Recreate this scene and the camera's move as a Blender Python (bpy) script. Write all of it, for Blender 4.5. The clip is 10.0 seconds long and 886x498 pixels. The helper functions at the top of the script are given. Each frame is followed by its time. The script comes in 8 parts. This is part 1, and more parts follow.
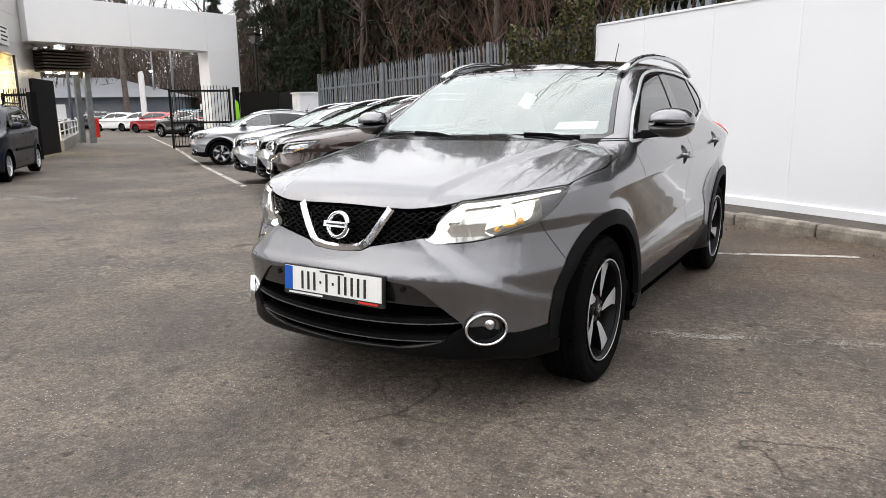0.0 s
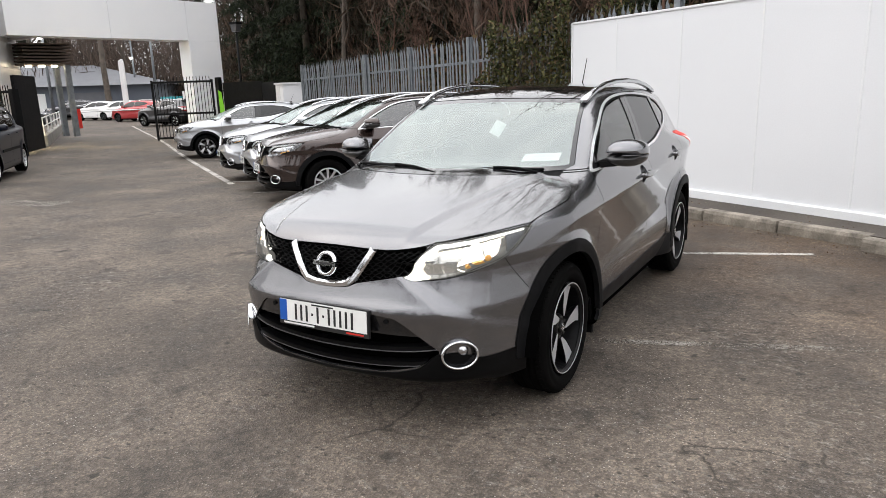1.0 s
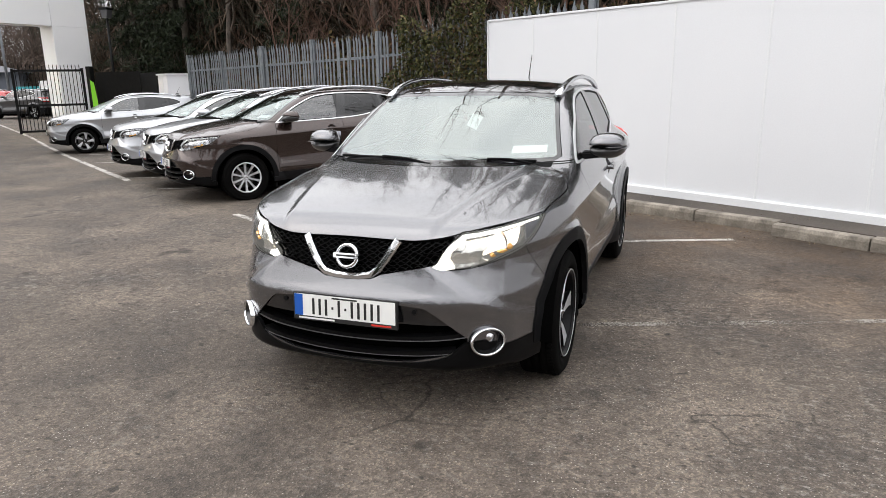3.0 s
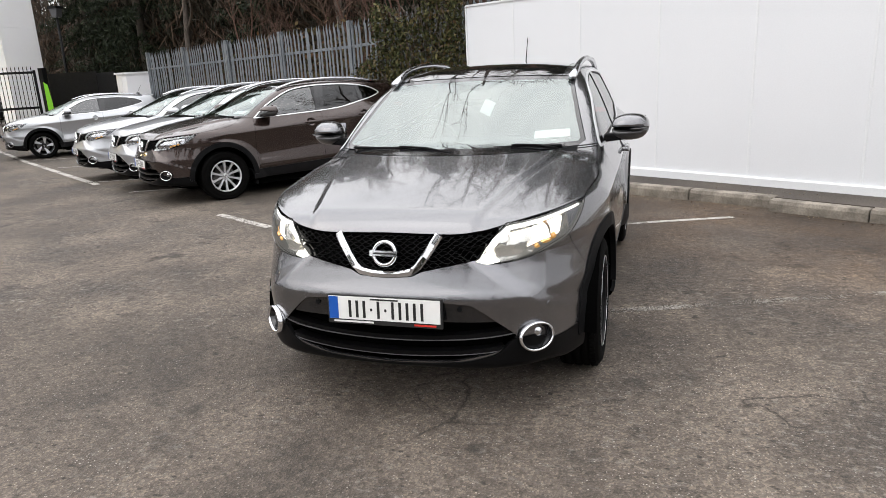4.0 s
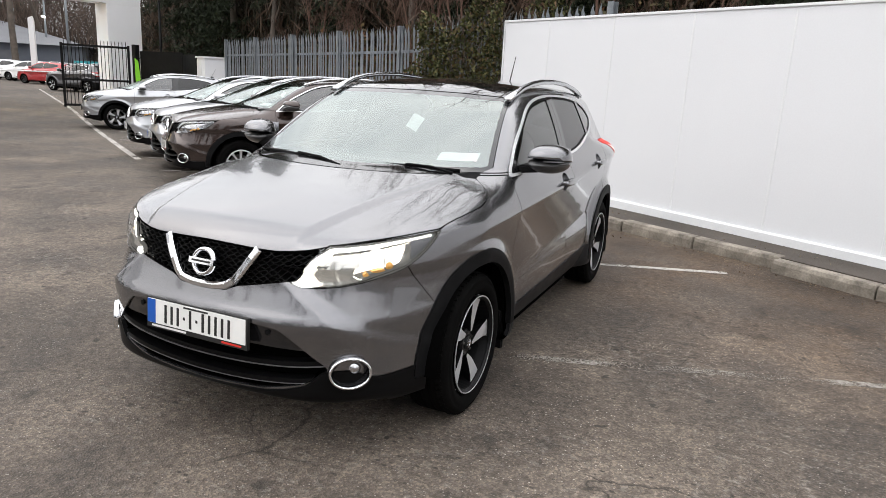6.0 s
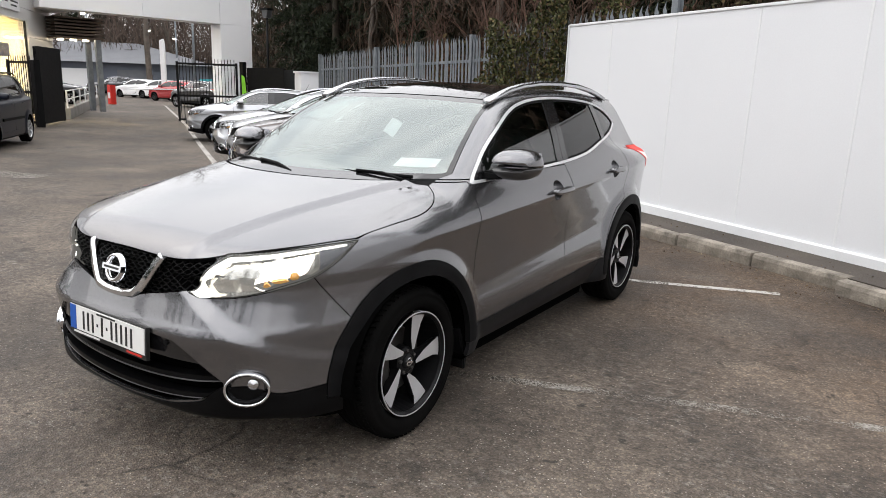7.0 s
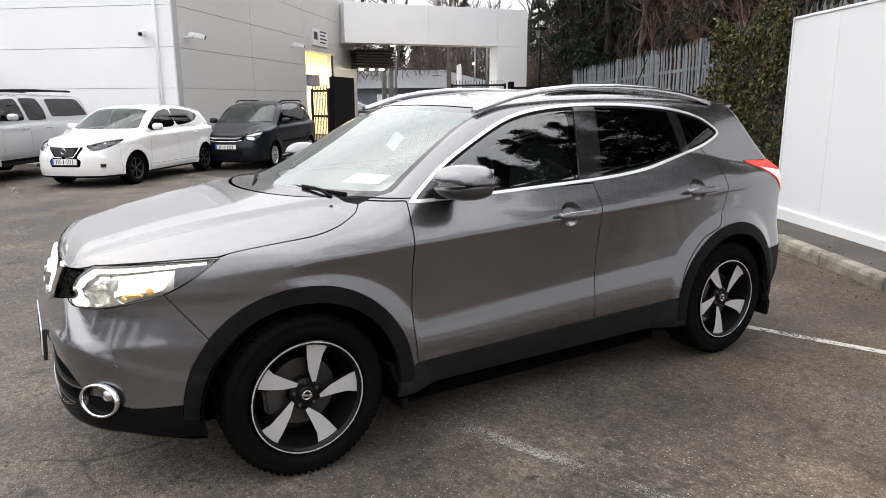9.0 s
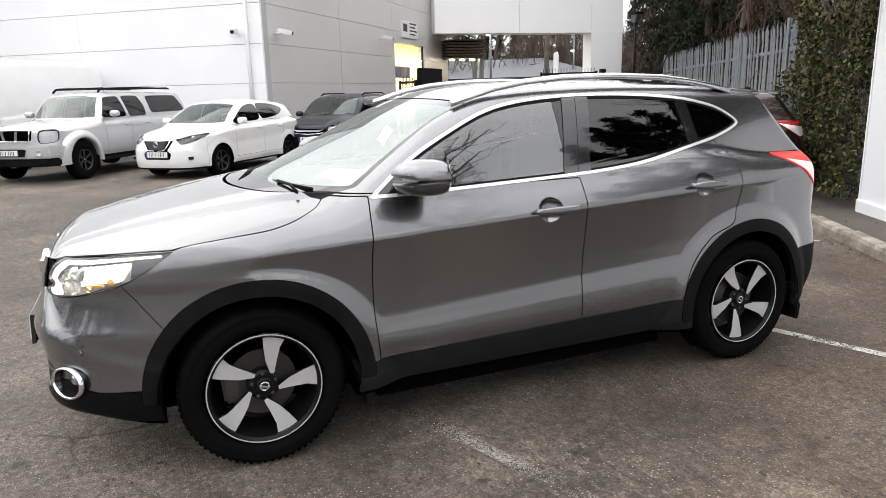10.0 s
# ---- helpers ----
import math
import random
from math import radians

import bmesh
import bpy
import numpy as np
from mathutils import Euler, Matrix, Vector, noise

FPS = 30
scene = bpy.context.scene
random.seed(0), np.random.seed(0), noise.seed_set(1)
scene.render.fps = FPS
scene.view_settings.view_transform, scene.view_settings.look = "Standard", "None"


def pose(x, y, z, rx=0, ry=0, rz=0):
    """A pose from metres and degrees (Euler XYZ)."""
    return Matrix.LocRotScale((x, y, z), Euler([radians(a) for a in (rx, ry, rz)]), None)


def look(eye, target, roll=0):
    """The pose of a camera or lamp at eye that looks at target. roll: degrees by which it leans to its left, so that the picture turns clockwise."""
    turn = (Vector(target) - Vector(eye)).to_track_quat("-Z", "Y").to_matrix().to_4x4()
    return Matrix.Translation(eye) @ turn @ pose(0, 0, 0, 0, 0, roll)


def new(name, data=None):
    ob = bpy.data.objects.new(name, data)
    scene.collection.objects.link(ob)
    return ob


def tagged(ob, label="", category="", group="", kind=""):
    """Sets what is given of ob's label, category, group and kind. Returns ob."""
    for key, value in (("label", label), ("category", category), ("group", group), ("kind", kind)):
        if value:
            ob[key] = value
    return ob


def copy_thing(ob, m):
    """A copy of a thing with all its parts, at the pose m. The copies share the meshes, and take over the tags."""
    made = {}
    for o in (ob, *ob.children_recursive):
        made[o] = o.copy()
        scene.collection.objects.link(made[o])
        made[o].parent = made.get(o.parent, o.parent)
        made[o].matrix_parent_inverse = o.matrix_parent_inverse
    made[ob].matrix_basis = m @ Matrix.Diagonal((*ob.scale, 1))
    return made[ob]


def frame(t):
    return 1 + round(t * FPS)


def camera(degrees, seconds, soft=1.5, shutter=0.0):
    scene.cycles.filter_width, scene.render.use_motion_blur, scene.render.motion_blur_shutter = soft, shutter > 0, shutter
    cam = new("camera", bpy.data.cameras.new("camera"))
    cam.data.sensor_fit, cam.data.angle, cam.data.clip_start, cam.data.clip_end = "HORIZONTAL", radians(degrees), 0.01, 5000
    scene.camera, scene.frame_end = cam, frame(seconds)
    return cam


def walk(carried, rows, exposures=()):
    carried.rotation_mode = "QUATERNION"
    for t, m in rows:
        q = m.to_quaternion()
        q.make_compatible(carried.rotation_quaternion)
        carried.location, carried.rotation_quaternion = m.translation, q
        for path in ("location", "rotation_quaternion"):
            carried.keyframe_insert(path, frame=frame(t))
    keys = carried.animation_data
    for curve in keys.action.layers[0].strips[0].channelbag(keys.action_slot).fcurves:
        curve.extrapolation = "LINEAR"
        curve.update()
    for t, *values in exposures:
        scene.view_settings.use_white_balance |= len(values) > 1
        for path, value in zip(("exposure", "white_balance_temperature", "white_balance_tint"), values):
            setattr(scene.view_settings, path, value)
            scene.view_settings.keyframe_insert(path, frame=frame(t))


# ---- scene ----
cam = camera(65.6, 10.0, soft=0.8)
PATH = [
    (0, (1.86, -3.023, 1.272), (0.83, -1.356, 0.873), -0.7),
    (0.5, (1.91, -3.107, 1.552), (0.899, -1.437, 1.118), -1.2),
    (1, (2.063, -3.242, 1.591), (1.068, -1.569, 1.131), -1.9),
    (1.5, (2.17, -3.352, 1.596), (1.199, -1.672, 1.115), -1.7),
    (2, (2.057, -3.431, 1.597), (1.172, -1.707, 1.103), -0.5),
    (2.5, (1.72, -3.564, 1.61), (1.001, -1.761, 1.129), -2.6),
    (2.7, (1.619, -3.577, 1.595), (0.937, -1.758, 1.119), -0.6),
    (3.8, (1.17, -3.511, 1.582), (0.542, -1.68, 1.08), -3.2),
    (4, (1.119, -3.528, 1.579), (0.535, -1.685, 1.067), -2.9),
    (4.5, (1.157, -3.511, 1.585), (0.62, -1.664, 1.037), -1.7),
    (5, (1.478, -3.394, 1.586), (0.817, -1.589, 1.035), -1.7),
    (5.5, (1.718, -3.212, 1.578), (1.058, -1.4, 1.046), -2.1),
    (5.7, (1.825, -3.074, 1.572), (1.125, -1.267, 1.076), 1.5),
    (6.8, (2.442, -2.481, 1.576), (1.437, -0.811, 1.128), 0.8),
    (7, (2.556, -2.324, 1.551), (1.478, -0.704, 1.091), 1.9),
    (7.5, (2.766, -1.999, 1.564), (1.536, -0.497, 1.083), 0.2),
    (8, (3.039, -1.606, 1.544), (1.583, -0.311, 1.094), 1.9),
    (8.5, (3.191, -1.208, 1.532), (1.632, -0.044, 1.067), 0.0),
    (9, (3.39, -0.895, 1.53), (1.723, 0.125, 1.105), -0.3),
    (9.5, (3.57, -0.579, 1.53), (1.847, 0.333, 1.085), 0.5),
    (9.7, (3.601, -0.532, 1.535), (1.861, 0.346, 1.089), 0.4),
    (10, (3.624, -0.343, 1.538), (1.828, 0.415, 1.089), -1.4),
]
walk(cam, [(t, look(eye, target, roll)) for t, eye, target, roll in PATH], ((0.0, 0.08), (0.5, -0.24), (1.0, -0.02), (1.5, 0.0), (5.7, 0.0), (6.9, -0.06), (8.4, -0.02), (10.0, 0.2)))

# ---- world, sun, exposure ----
SKY_LOW, SKY_HIGH = 12.5, 28.5
world = bpy.data.worlds.new("overcast_sky")
scene.world = world
world.use_nodes = True
wn, wl = world.node_tree.nodes, world.node_tree.links
wn.clear()
w_out = wn.new("ShaderNodeOutputWorld")
w_bg = wn.new("ShaderNodeBackground")
w_mix = wn.new("ShaderNodeMixRGB")
w_sky = wn.new("ShaderNodeTexSky")
w_sky.sky_type = "NISHITA"
w_sky.sun_disc = False
w_sky.sun_elevation = radians(38)
w_sky.sun_rotation = radians(250)
w_sky.air_density, w_sky.dust_density, w_sky.ozone_density = 1.0, 4.0, 1.0
w_co = wn.new("ShaderNodeTexCoord")
w_map = wn.new("ShaderNodeMapping")
w_map.inputs["Scale"].default_value = (1.0, 1.0, 2.6)
w_noise = wn.new("ShaderNodeTexNoise")
w_noise.inputs["Scale"].default_value = 2.2
w_noise.inputs["Detail"].default_value = 6.0
w_noise.inputs["Roughness"].default_value = 0.55
w_ramp = wn.new("ShaderNodeValToRGB")
w_ramp.color_ramp.elements[0].position = 0.30
w_ramp.color_ramp.elements[0].color = (0.83, 0.845, 0.89, 1)
w_ramp.color_ramp.elements[1].position = 0.70
w_ramp.color_ramp.elements[1].color = (1.26, 1.24, 1.235, 1)
# an overcast sky is three times as bright overhead as at the horizon
w_sep = wn.new("ShaderNodeSeparateXYZ")
w_rise = wn.new("ShaderNodeMapRange")
w_rise.inputs["From Min"].default_value = 0.0
w_rise.inputs["From Max"].default_value = 1.0
w_rise.inputs["To Min"].default_value = SKY_LOW
w_rise.inputs["To Max"].default_value = SKY_HIGH
w_grey = wn.new("ShaderNodeMixRGB")
w_grey.blend_type = "MULTIPLY"
w_grey.inputs["Fac"].default_value = 1.0
wl.new(w_co.outputs["Generated"], w_map.inputs["Vector"])
wl.new(w_co.outputs["Generated"], w_sep.inputs["Vector"])
wl.new(w_sep.outputs["Z"], w_rise.inputs["Value"])
wl.new(w_map.outputs["Vector"], w_noise.inputs["Vector"])
wl.new(w_noise.outputs["Fac"], w_ramp.inputs["Fac"])
wl.new(w_ramp.outputs["Color"], w_grey.inputs["Color1"])
wl.new(w_rise.outputs["Result"], w_grey.inputs["Color2"])
w_mix.inputs["Fac"].default_value = 0.9
wl.new(w_sky.outputs["Color"], w_mix.inputs["Color1"])
wl.new(w_grey.outputs["Color"], w_mix.inputs["Color2"])
wl.new(w_mix.outputs["Color"], w_bg.inputs["Color"])
w_bg.inputs["Strength"].default_value = 0.100
wl.new(w_bg.outputs["Background"], w_out.inputs["Surface"])

sun_data = bpy.data.lights.new("sun", "SUN")
sun_data.energy = 0.6
sun_data.angle = radians(55)
sun_data.color = (1.0, 0.96, 0.9)
sun = new("sun", sun_data)
sun.matrix_world = look((0, 0, 30), (10, 17, 6))

# ---- materials ----
MATS = {}


def base_mat(name):
    m = bpy.data.materials.new(name)
    m.use_nodes = True
    MATS[name] = m
    nt = m.node_tree
    return m, nt, nt.nodes["Principled BSDF"]


def coords(nt, scale=1.0, which="Object"):
    co = nt.nodes.new("ShaderNodeTexCoord")
    mp = nt.nodes.new("ShaderNodeMapping")
    mp.inputs["Scale"].default_value = (scale,) * 3 if not isinstance(scale, tuple) else scale
    nt.links.new(co.outputs[which], mp.inputs["Vector"])
    return mp.outputs["Vector"]


def noise_tex(nt, vec, scale, detail=4.0, rough=0.55):
    n = nt.nodes.new("ShaderNodeTexNoise")
    n.inputs["Scale"].default_value = scale
    n.inputs["Detail"].default_value = detail
    n.inputs["Roughness"].default_value = rough
    nt.links.new(vec, n.inputs["Vector"])
    return n.outputs["Fac"]


def ramp(nt, fac, stops):
    r = nt.nodes.new("ShaderNodeValToRGB")
    els = r.color_ramp.elements
    while len(els) < len(stops):
        els.new(0.5)
    for e, (p, c) in zip(els, stops):
        e.position = p
        e.color = (*c, 1) if len(c) == 3 else c
    nt.links.new(fac, r.inputs["Fac"])
    return r.outputs["Color"]


def mix_rgb(nt, fac, a, b, mode="MIX"):
    n = nt.nodes.new("ShaderNodeMixRGB")
    n.blend_type = mode
    for sock, val in ((n.inputs["Fac"], fac), (n.inputs["Color1"], a), (n.inputs["Color2"], b)):
        if isinstance(val, (int, float)):
            sock.default_value = val
        elif isinstance(val, tuple):
            sock.default_value = (*val, 1) if len(val) == 3 else val
        else:
            nt.links.new(val, sock)
    return n.outputs["Color"]


def bump(nt, height, strength, dist, bsdf):
    b = nt.nodes.new("ShaderNodeBump")
    b.inputs["Strength"].default_value = strength
    b.inputs["Distance"].default_value = dist
    nt.links.new(height, b.inputs["Height"])
    nt.links.new(b.outputs["Normal"], bsdf.inputs["Normal"])


def surface(name, c1, c2, rough=0.6, metal=0.0, grain=40.0, patch=1.5, relief=0.15, depth=0.004, spread=0.5, coat=0.0, spec=0.5, random_value=0.0, mottle=0.35):
    """Two-scale varied surface: large patches and fine grain, in metres."""
    m, nt, b = base_mat(name)
    v = coords(nt)
    big = noise_tex(nt, v, patch, 5.0)
    fine = noise_tex(nt, v, grain, 3.0)
    lo, hi = 0.5 - spread / 2, 0.5 + spread / 2
    col = ramp(nt, big, [(lo, c1), (hi, c2)])
    col = mix_rgb(nt, mottle, col, ramp(nt, fine, [(0.3, (0.55,) * 3), (0.7, (1.0,) * 3)]), "MULTIPLY")
    if random_value:
        oi = nt.nodes.new("ShaderNodeObjectInfo")
        col = mix_rgb(nt, random_value, col, ramp(nt, oi.outputs["Random"], [(0.0, (0.62,) * 3), (1.0, (1.0,) * 3)]), "MULTIPLY")
    nt.links.new(col, b.inputs["Base Color"])
    r = nt.nodes.new("ShaderNodeMapRange")
    r.inputs["To Min"].default_value = max(0.02, rough - 0.08)
    r.inputs["To Max"].default_value = min(1.0, rough + 0.08)
    nt.links.new(big, r.inputs["Value"])
    nt.links.new(r.outputs["Result"], b.inputs["Roughness"])
    b.inputs["Metallic"].default_value = metal
    b.inputs["Specular IOR Level"].default_value = spec
    b.inputs["Coat Weight"].default_value = coat
    if relief:
        bump(nt, fine, relief, depth, b)
    return m


def car_paint(name, c, flake=0.06, metal=0.55, rough=0.32, coat=1.0):
    m, nt, b = base_mat(name)
    v = coords(nt)
    fine = noise_tex(nt, v, 900.0, 1.0)
    big = noise_tex(nt, v, 2.3, 4.0)
    c2 = tuple(min(1, a * (1 + flake * 4)) for a in c)
    col = ramp(nt, fine, [(0.35, c), (0.7, c2)])
    col = mix_rgb(nt, 0.12, col, ramp(nt, big, [(0.35, (0.6, 0.57, 0.54)), (0.7, (1, 1, 1))]), "MULTIPLY")
    nt.links.new(col, b.inputs["Base Color"])
    b.inputs["Metallic"].default_value = metal
    b.inputs["Roughness"].default_value = rough
    b.inputs["Coat Weight"].default_value = coat
    b.inputs["Coat Roughness"].default_value = 0.05
    b.inputs["Coat IOR"].default_value = 1.6
    peel = nt.nodes.new("ShaderNodeBump")
    peel.inputs["Strength"].default_value = 0.025
    peel.inputs["Distance"].default_value = 0.004
    nt.links.new(noise_tex(nt, v, 22.0, 3.0), peel.inputs["Height"])
    nt.links.new(peel.outputs["Normal"], b.inputs["Normal"])
    nt.links.new(peel.outputs["Normal"], b.inputs["Coat Normal"])
    return m


def plain(name, c, rough=0.5, metal=0.0, coat=0.0, spec=0.5):
    """A small plain surface with a faint unevenness."""
    m, nt, b = base_mat(name)
    v = coords(nt)
    n = noise_tex(nt, v, 14.0, 4.0)
    col = mix_rgb(nt, 0.18, c, ramp(nt, n, [(0.3, (0.6,) * 3), (0.7, (1.0,) * 3)]), "MULTIPLY")
    nt.links.new(col, b.inputs["Base Color"])
    b.inputs["Roughness"].default_value = rough
    b.inputs["Metallic"].default_value = metal
    b.inputs["Coat Weight"].default_value = coat
    b.inputs["Specular IOR Level"].default_value = spec
    return m


def glass_mat(name, tint, face=0.05, sheen=(1, 1, 1)):
    m, nt, b = base_mat(name)
    nt.nodes.remove(b)
    out = nt.nodes["Material Output"]
    tr = nt.nodes.new("ShaderNodeBsdfTransparent")
    tr.inputs["Color"].default_value = (*tint, 1)
    gl = nt.nodes.new("ShaderNodeBsdfGlossy")
    gl.inputs["Roughness"].default_value = 0.01
    gl.inputs["Color"].default_value = (*sheen, 1)
    # gloss rises from `face` head-on to full at a glancing angle
    lw_ = nt.nodes.new("ShaderNodeLayerWeight")
    lw_.inputs["Blend"].default_value = 0.5
    pw = nt.nodes.new("ShaderNodeMath")
    pw.operation = "POWER"
    pw.inputs[1].default_value = 5.0
    nt.links.new(lw_.outputs["Facing"], pw.inputs[0])
    fr = nt.nodes.new("ShaderNodeMath")
    fr.operation = "MULTIPLY_ADD"
    fr.inputs[1].default_value = 1.0 - face
    fr.inputs[2].default_value = face
    nt.links.new(pw.outputs["Value"], fr.inputs[0])
    mx = nt.nodes.new("ShaderNodeMixShader")
    nt.links.new(fr.outputs["Value"], mx.inputs["Fac"])
    nt.links.new(tr.outputs["BSDF"], mx.inputs[1])
    nt.links.new(gl.outputs["BSDF"], mx.inputs[2])
    nt.links.new(mx.outputs["Shader"], out.inputs["Surface"])
    return m


def glow(name, c, strength):
    m, nt, b = base_mat(name)
    b.inputs["Base Color"].default_value = (*c, 1)
    b.inputs["Emission Color"].default_value = (*c, 1)
    b.inputs["Emission Strength"].default_value = strength
    return m


def asphalt_mat():
    m, nt, b = base_mat("worn_asphalt")
    v = coords(nt)
    broad = noise_tex(nt, v, 0.22, 4.0, 0.55)
    big = noise_tex(nt, v, 0.9, 7.0, 0.68)
    mid = noise_tex(nt, v, 19.0, 6.0, 0.75)
    fine = noise_tex(nt, v, 120.0, 3.0, 0.7)
    vor = nt.nodes.new("ShaderNodeTexVoronoi")
    vor.inputs["Scale"].default_value = 110.0
    nt.links.new(v, vor.inputs["Vector"])
    col = ramp(nt, big, [(0.30, (0.039, 0.033, 0.028)), (0.50, (0.104, 0.088, 0.074)), (0.72, (0.178, 0.153, 0.129))])
    col = mix_rgb(nt, 0.7, col, ramp(nt, broad, [(0.38, (0.66, 0.64, 0.62)), (0.60, (1.2, 1.17, 1.14))]), "MULTIPLY")
    col = mix_rgb(nt, 1.0, col, ramp(nt, mid, [(0.34, (0.55, 0.54, 0.53)), (0.49, (0.95, 0.94, 0.93)), (0.67, (1.30, 1.27, 1.24))]), "MULTIPLY")
    speck = ramp(nt, vor.outputs["Color"], [(0.35, (0.6, 0.6, 0.6)), (0.62, (1.0, 1.0, 1.0)), (0.95, (1.9, 1.87, 1.8))])
    col = mix_rgb(nt, 0.7, col, speck, "MULTIPLY")
    # pale worn scuffs, drawn out along the traffic
    sv = coords(nt, (15.0, 24.0, 24.0))
    scuff = noise_tex(nt, sv, 1.0, 6.0, 0.78)
    scuff_m = ramp(nt, scuff, [(0.54, (0, 0, 0)), (0.66, (1, 1, 1))])
    patch_m = ramp(nt, noise_tex(nt, v, 0.65, 5.0, 0.65), [(0.44, (0, 0, 0)), (0.60, (1, 1, 1))])
    mask = mix_rgb(nt, 1.0, scuff_m, patch_m, "MULTIPLY")
    col = mix_rgb(nt, mix_rgb(nt, 1.0, mask, (0.75, 0.75, 0.75), "MULTIPLY"), col, (0.27, 0.25, 0.228))
    # pale stones standing out of the binder
    chip = nt.nodes.new("ShaderNodeTexVoronoi")
    chip.inputs["Scale"].default_value = 52.0
    nt.links.new(v, chip.inputs["Vector"])
    chip_m = ramp(nt, chip.outputs["Distance"], [(0.13, (1, 1, 1)), (0.22, (0, 0, 0))])
    chip_m = mix_rgb(nt, 1.0, chip_m, ramp(nt, chip.outputs["Color"], [(0.34, (0, 0, 0)), (0.7, (0.9, 0.9, 0.9))]), "MULTIPLY")
    chip_m = mix_rgb(nt, 1.0, chip_m, ramp(nt, noise_tex(nt, v, 1.1, 4.0, 0.6), [(0.36, (0.15, 0.15, 0.15)), (0.58, (1, 1, 1))]), "MULTIPLY")
    col = mix_rgb(nt, chip_m, col, (0.46, 0.42, 0.375))
    # pits where stones have come out
    pit = nt.nodes.new("ShaderNodeTexVoronoi")
    nt.links.new(sv, pit.inputs["Vector"])
    pit.inputs["Scale"].default_value = 1.3
    pit_m = ramp(nt, pit.outputs["Distance"], [(0.16, (1, 1, 1)), (0.30, (0, 0, 0))])
    pit_m = mix_rgb(nt, 1.0, pit_m, ramp(nt, pit.outputs["Color"], [(0.42, (0, 0, 0)), (0.56, (0.85, 0.85, 0.85))]), "MULTIPLY")
    pit_m = mix_rgb(nt, 1.0, pit_m, ramp(nt, noise_tex(nt, v, 1.7, 4.0, 0.6), [(0.40, (0, 0, 0)), (0.55, (1, 1, 1))]), "MULTIPLY")
    col = mix_rgb(nt, pit_m, col, (0.030, 0.026, 0.022))
    # hairline cracks along warped cells
    warp = nt.nodes.new("ShaderNodeMixRGB")
    warp.blend_type = "ADD"
    warp.inputs["Fac"].default_value = 0.6
    nn = nt.nodes.new("ShaderNodeTexNoise")
    nn.inputs["Scale"].default_value = 1.6
    nn.inputs["Detail"].default_value = 6.0
    nt.links.new(v, nn.inputs["Vector"])
    nt.links.new(v, warp.inputs["Color1"])
    nt.links.new(nn.outputs["Color"], warp.inputs["Color2"])
    for scale, wid, gate in ((0.42, 0.005, 0.545), (1.1, 0.011, 0.585)):
        cr = nt.nodes.new("ShaderNodeTexVoronoi")
        cr.feature = "DISTANCE_TO_EDGE"
        cr.inputs["Scale"].default_value = scale
        nt.links.new(warp.outputs["Color"], cr.inputs["Vector"])
        crack = ramp(nt, cr.outputs["Distance"], [(0.0, (1, 1, 1)), (wid, (0, 0, 0))])
        crack = mix_rgb(nt, 1.0, crack, ramp(nt, noise_tex(nt, v, 0.5 + scale * 0.3, 3.0), [(gate, (0, 0, 0)), (gate + 0.1, (0.85, 0.85, 0.85))]), "MULTIPLY")
        col = mix_rgb(nt, crack, col, (0.022, 0.019, 0.016))
    # oil drips and tyre-dark stains
    stain = ramp(nt, noise_tex(nt, v, 2.6, 5.0, 0.6), [(0.60, (0, 0, 0)), (0.70, (0.8, 0.8, 0.8))])
    col = mix_rgb(nt, stain, col, (0.030, 0.026, 0.022))
    drip = ramp(nt, noise_tex(nt, v, 8.5, 2.0, 0.5), [(0.70, (0, 0, 0)), (0.74, (0.85, 0.85, 0.85))])
    col = mix_rgb(nt, drip, col, (0.024, 0.021, 0.018))
    # darker, browner strip of tarmac along the kerb beside the grey car
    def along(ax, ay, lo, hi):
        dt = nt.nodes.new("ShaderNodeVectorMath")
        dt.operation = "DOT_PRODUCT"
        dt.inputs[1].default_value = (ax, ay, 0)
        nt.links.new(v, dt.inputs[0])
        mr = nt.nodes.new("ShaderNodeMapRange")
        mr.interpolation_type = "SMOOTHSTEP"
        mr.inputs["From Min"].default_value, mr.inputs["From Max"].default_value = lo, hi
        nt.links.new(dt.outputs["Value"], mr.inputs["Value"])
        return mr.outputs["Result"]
    kerb_strip = mix_rgb(nt, 1.0, along(0.5075, 0.8616, 1.2, 3.6), along(0.8616, -0.5075, -5.5, -2.5), "MULTIPLY")
    kerb_strip = mix_rgb(nt, 1.0, kerb_strip, ramp(nt, noise_tex(nt, v, 1.3, 5.0, 0.65), [(0.34, (0.25, 0.25, 0.25)), (0.58, (1, 1, 1))]), "MULTIPLY")
    col = mix_rgb(nt, kerb_strip, col, mix_rgb(nt, 1.0, col, (0.76, 0.635, 0.52), "MULTIPLY"))
    # brightness of the ground beside the bays, painted into the colour as a patch
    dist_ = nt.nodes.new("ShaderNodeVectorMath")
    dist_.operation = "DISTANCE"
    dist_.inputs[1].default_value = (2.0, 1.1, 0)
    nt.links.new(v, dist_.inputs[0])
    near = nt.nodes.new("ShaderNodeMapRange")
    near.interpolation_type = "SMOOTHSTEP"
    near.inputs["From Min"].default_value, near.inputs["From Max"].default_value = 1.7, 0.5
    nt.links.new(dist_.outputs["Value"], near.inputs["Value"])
    lit_patch = mix_rgb(nt, 1.0, near.outputs["Result"], ramp(nt, noise_tex(nt, v, 2.4, 6.0, 0.7), [(0.36, (0.2, 0.2, 0.2)), (0.60, (1, 1, 1))]), "MULTIPLY")
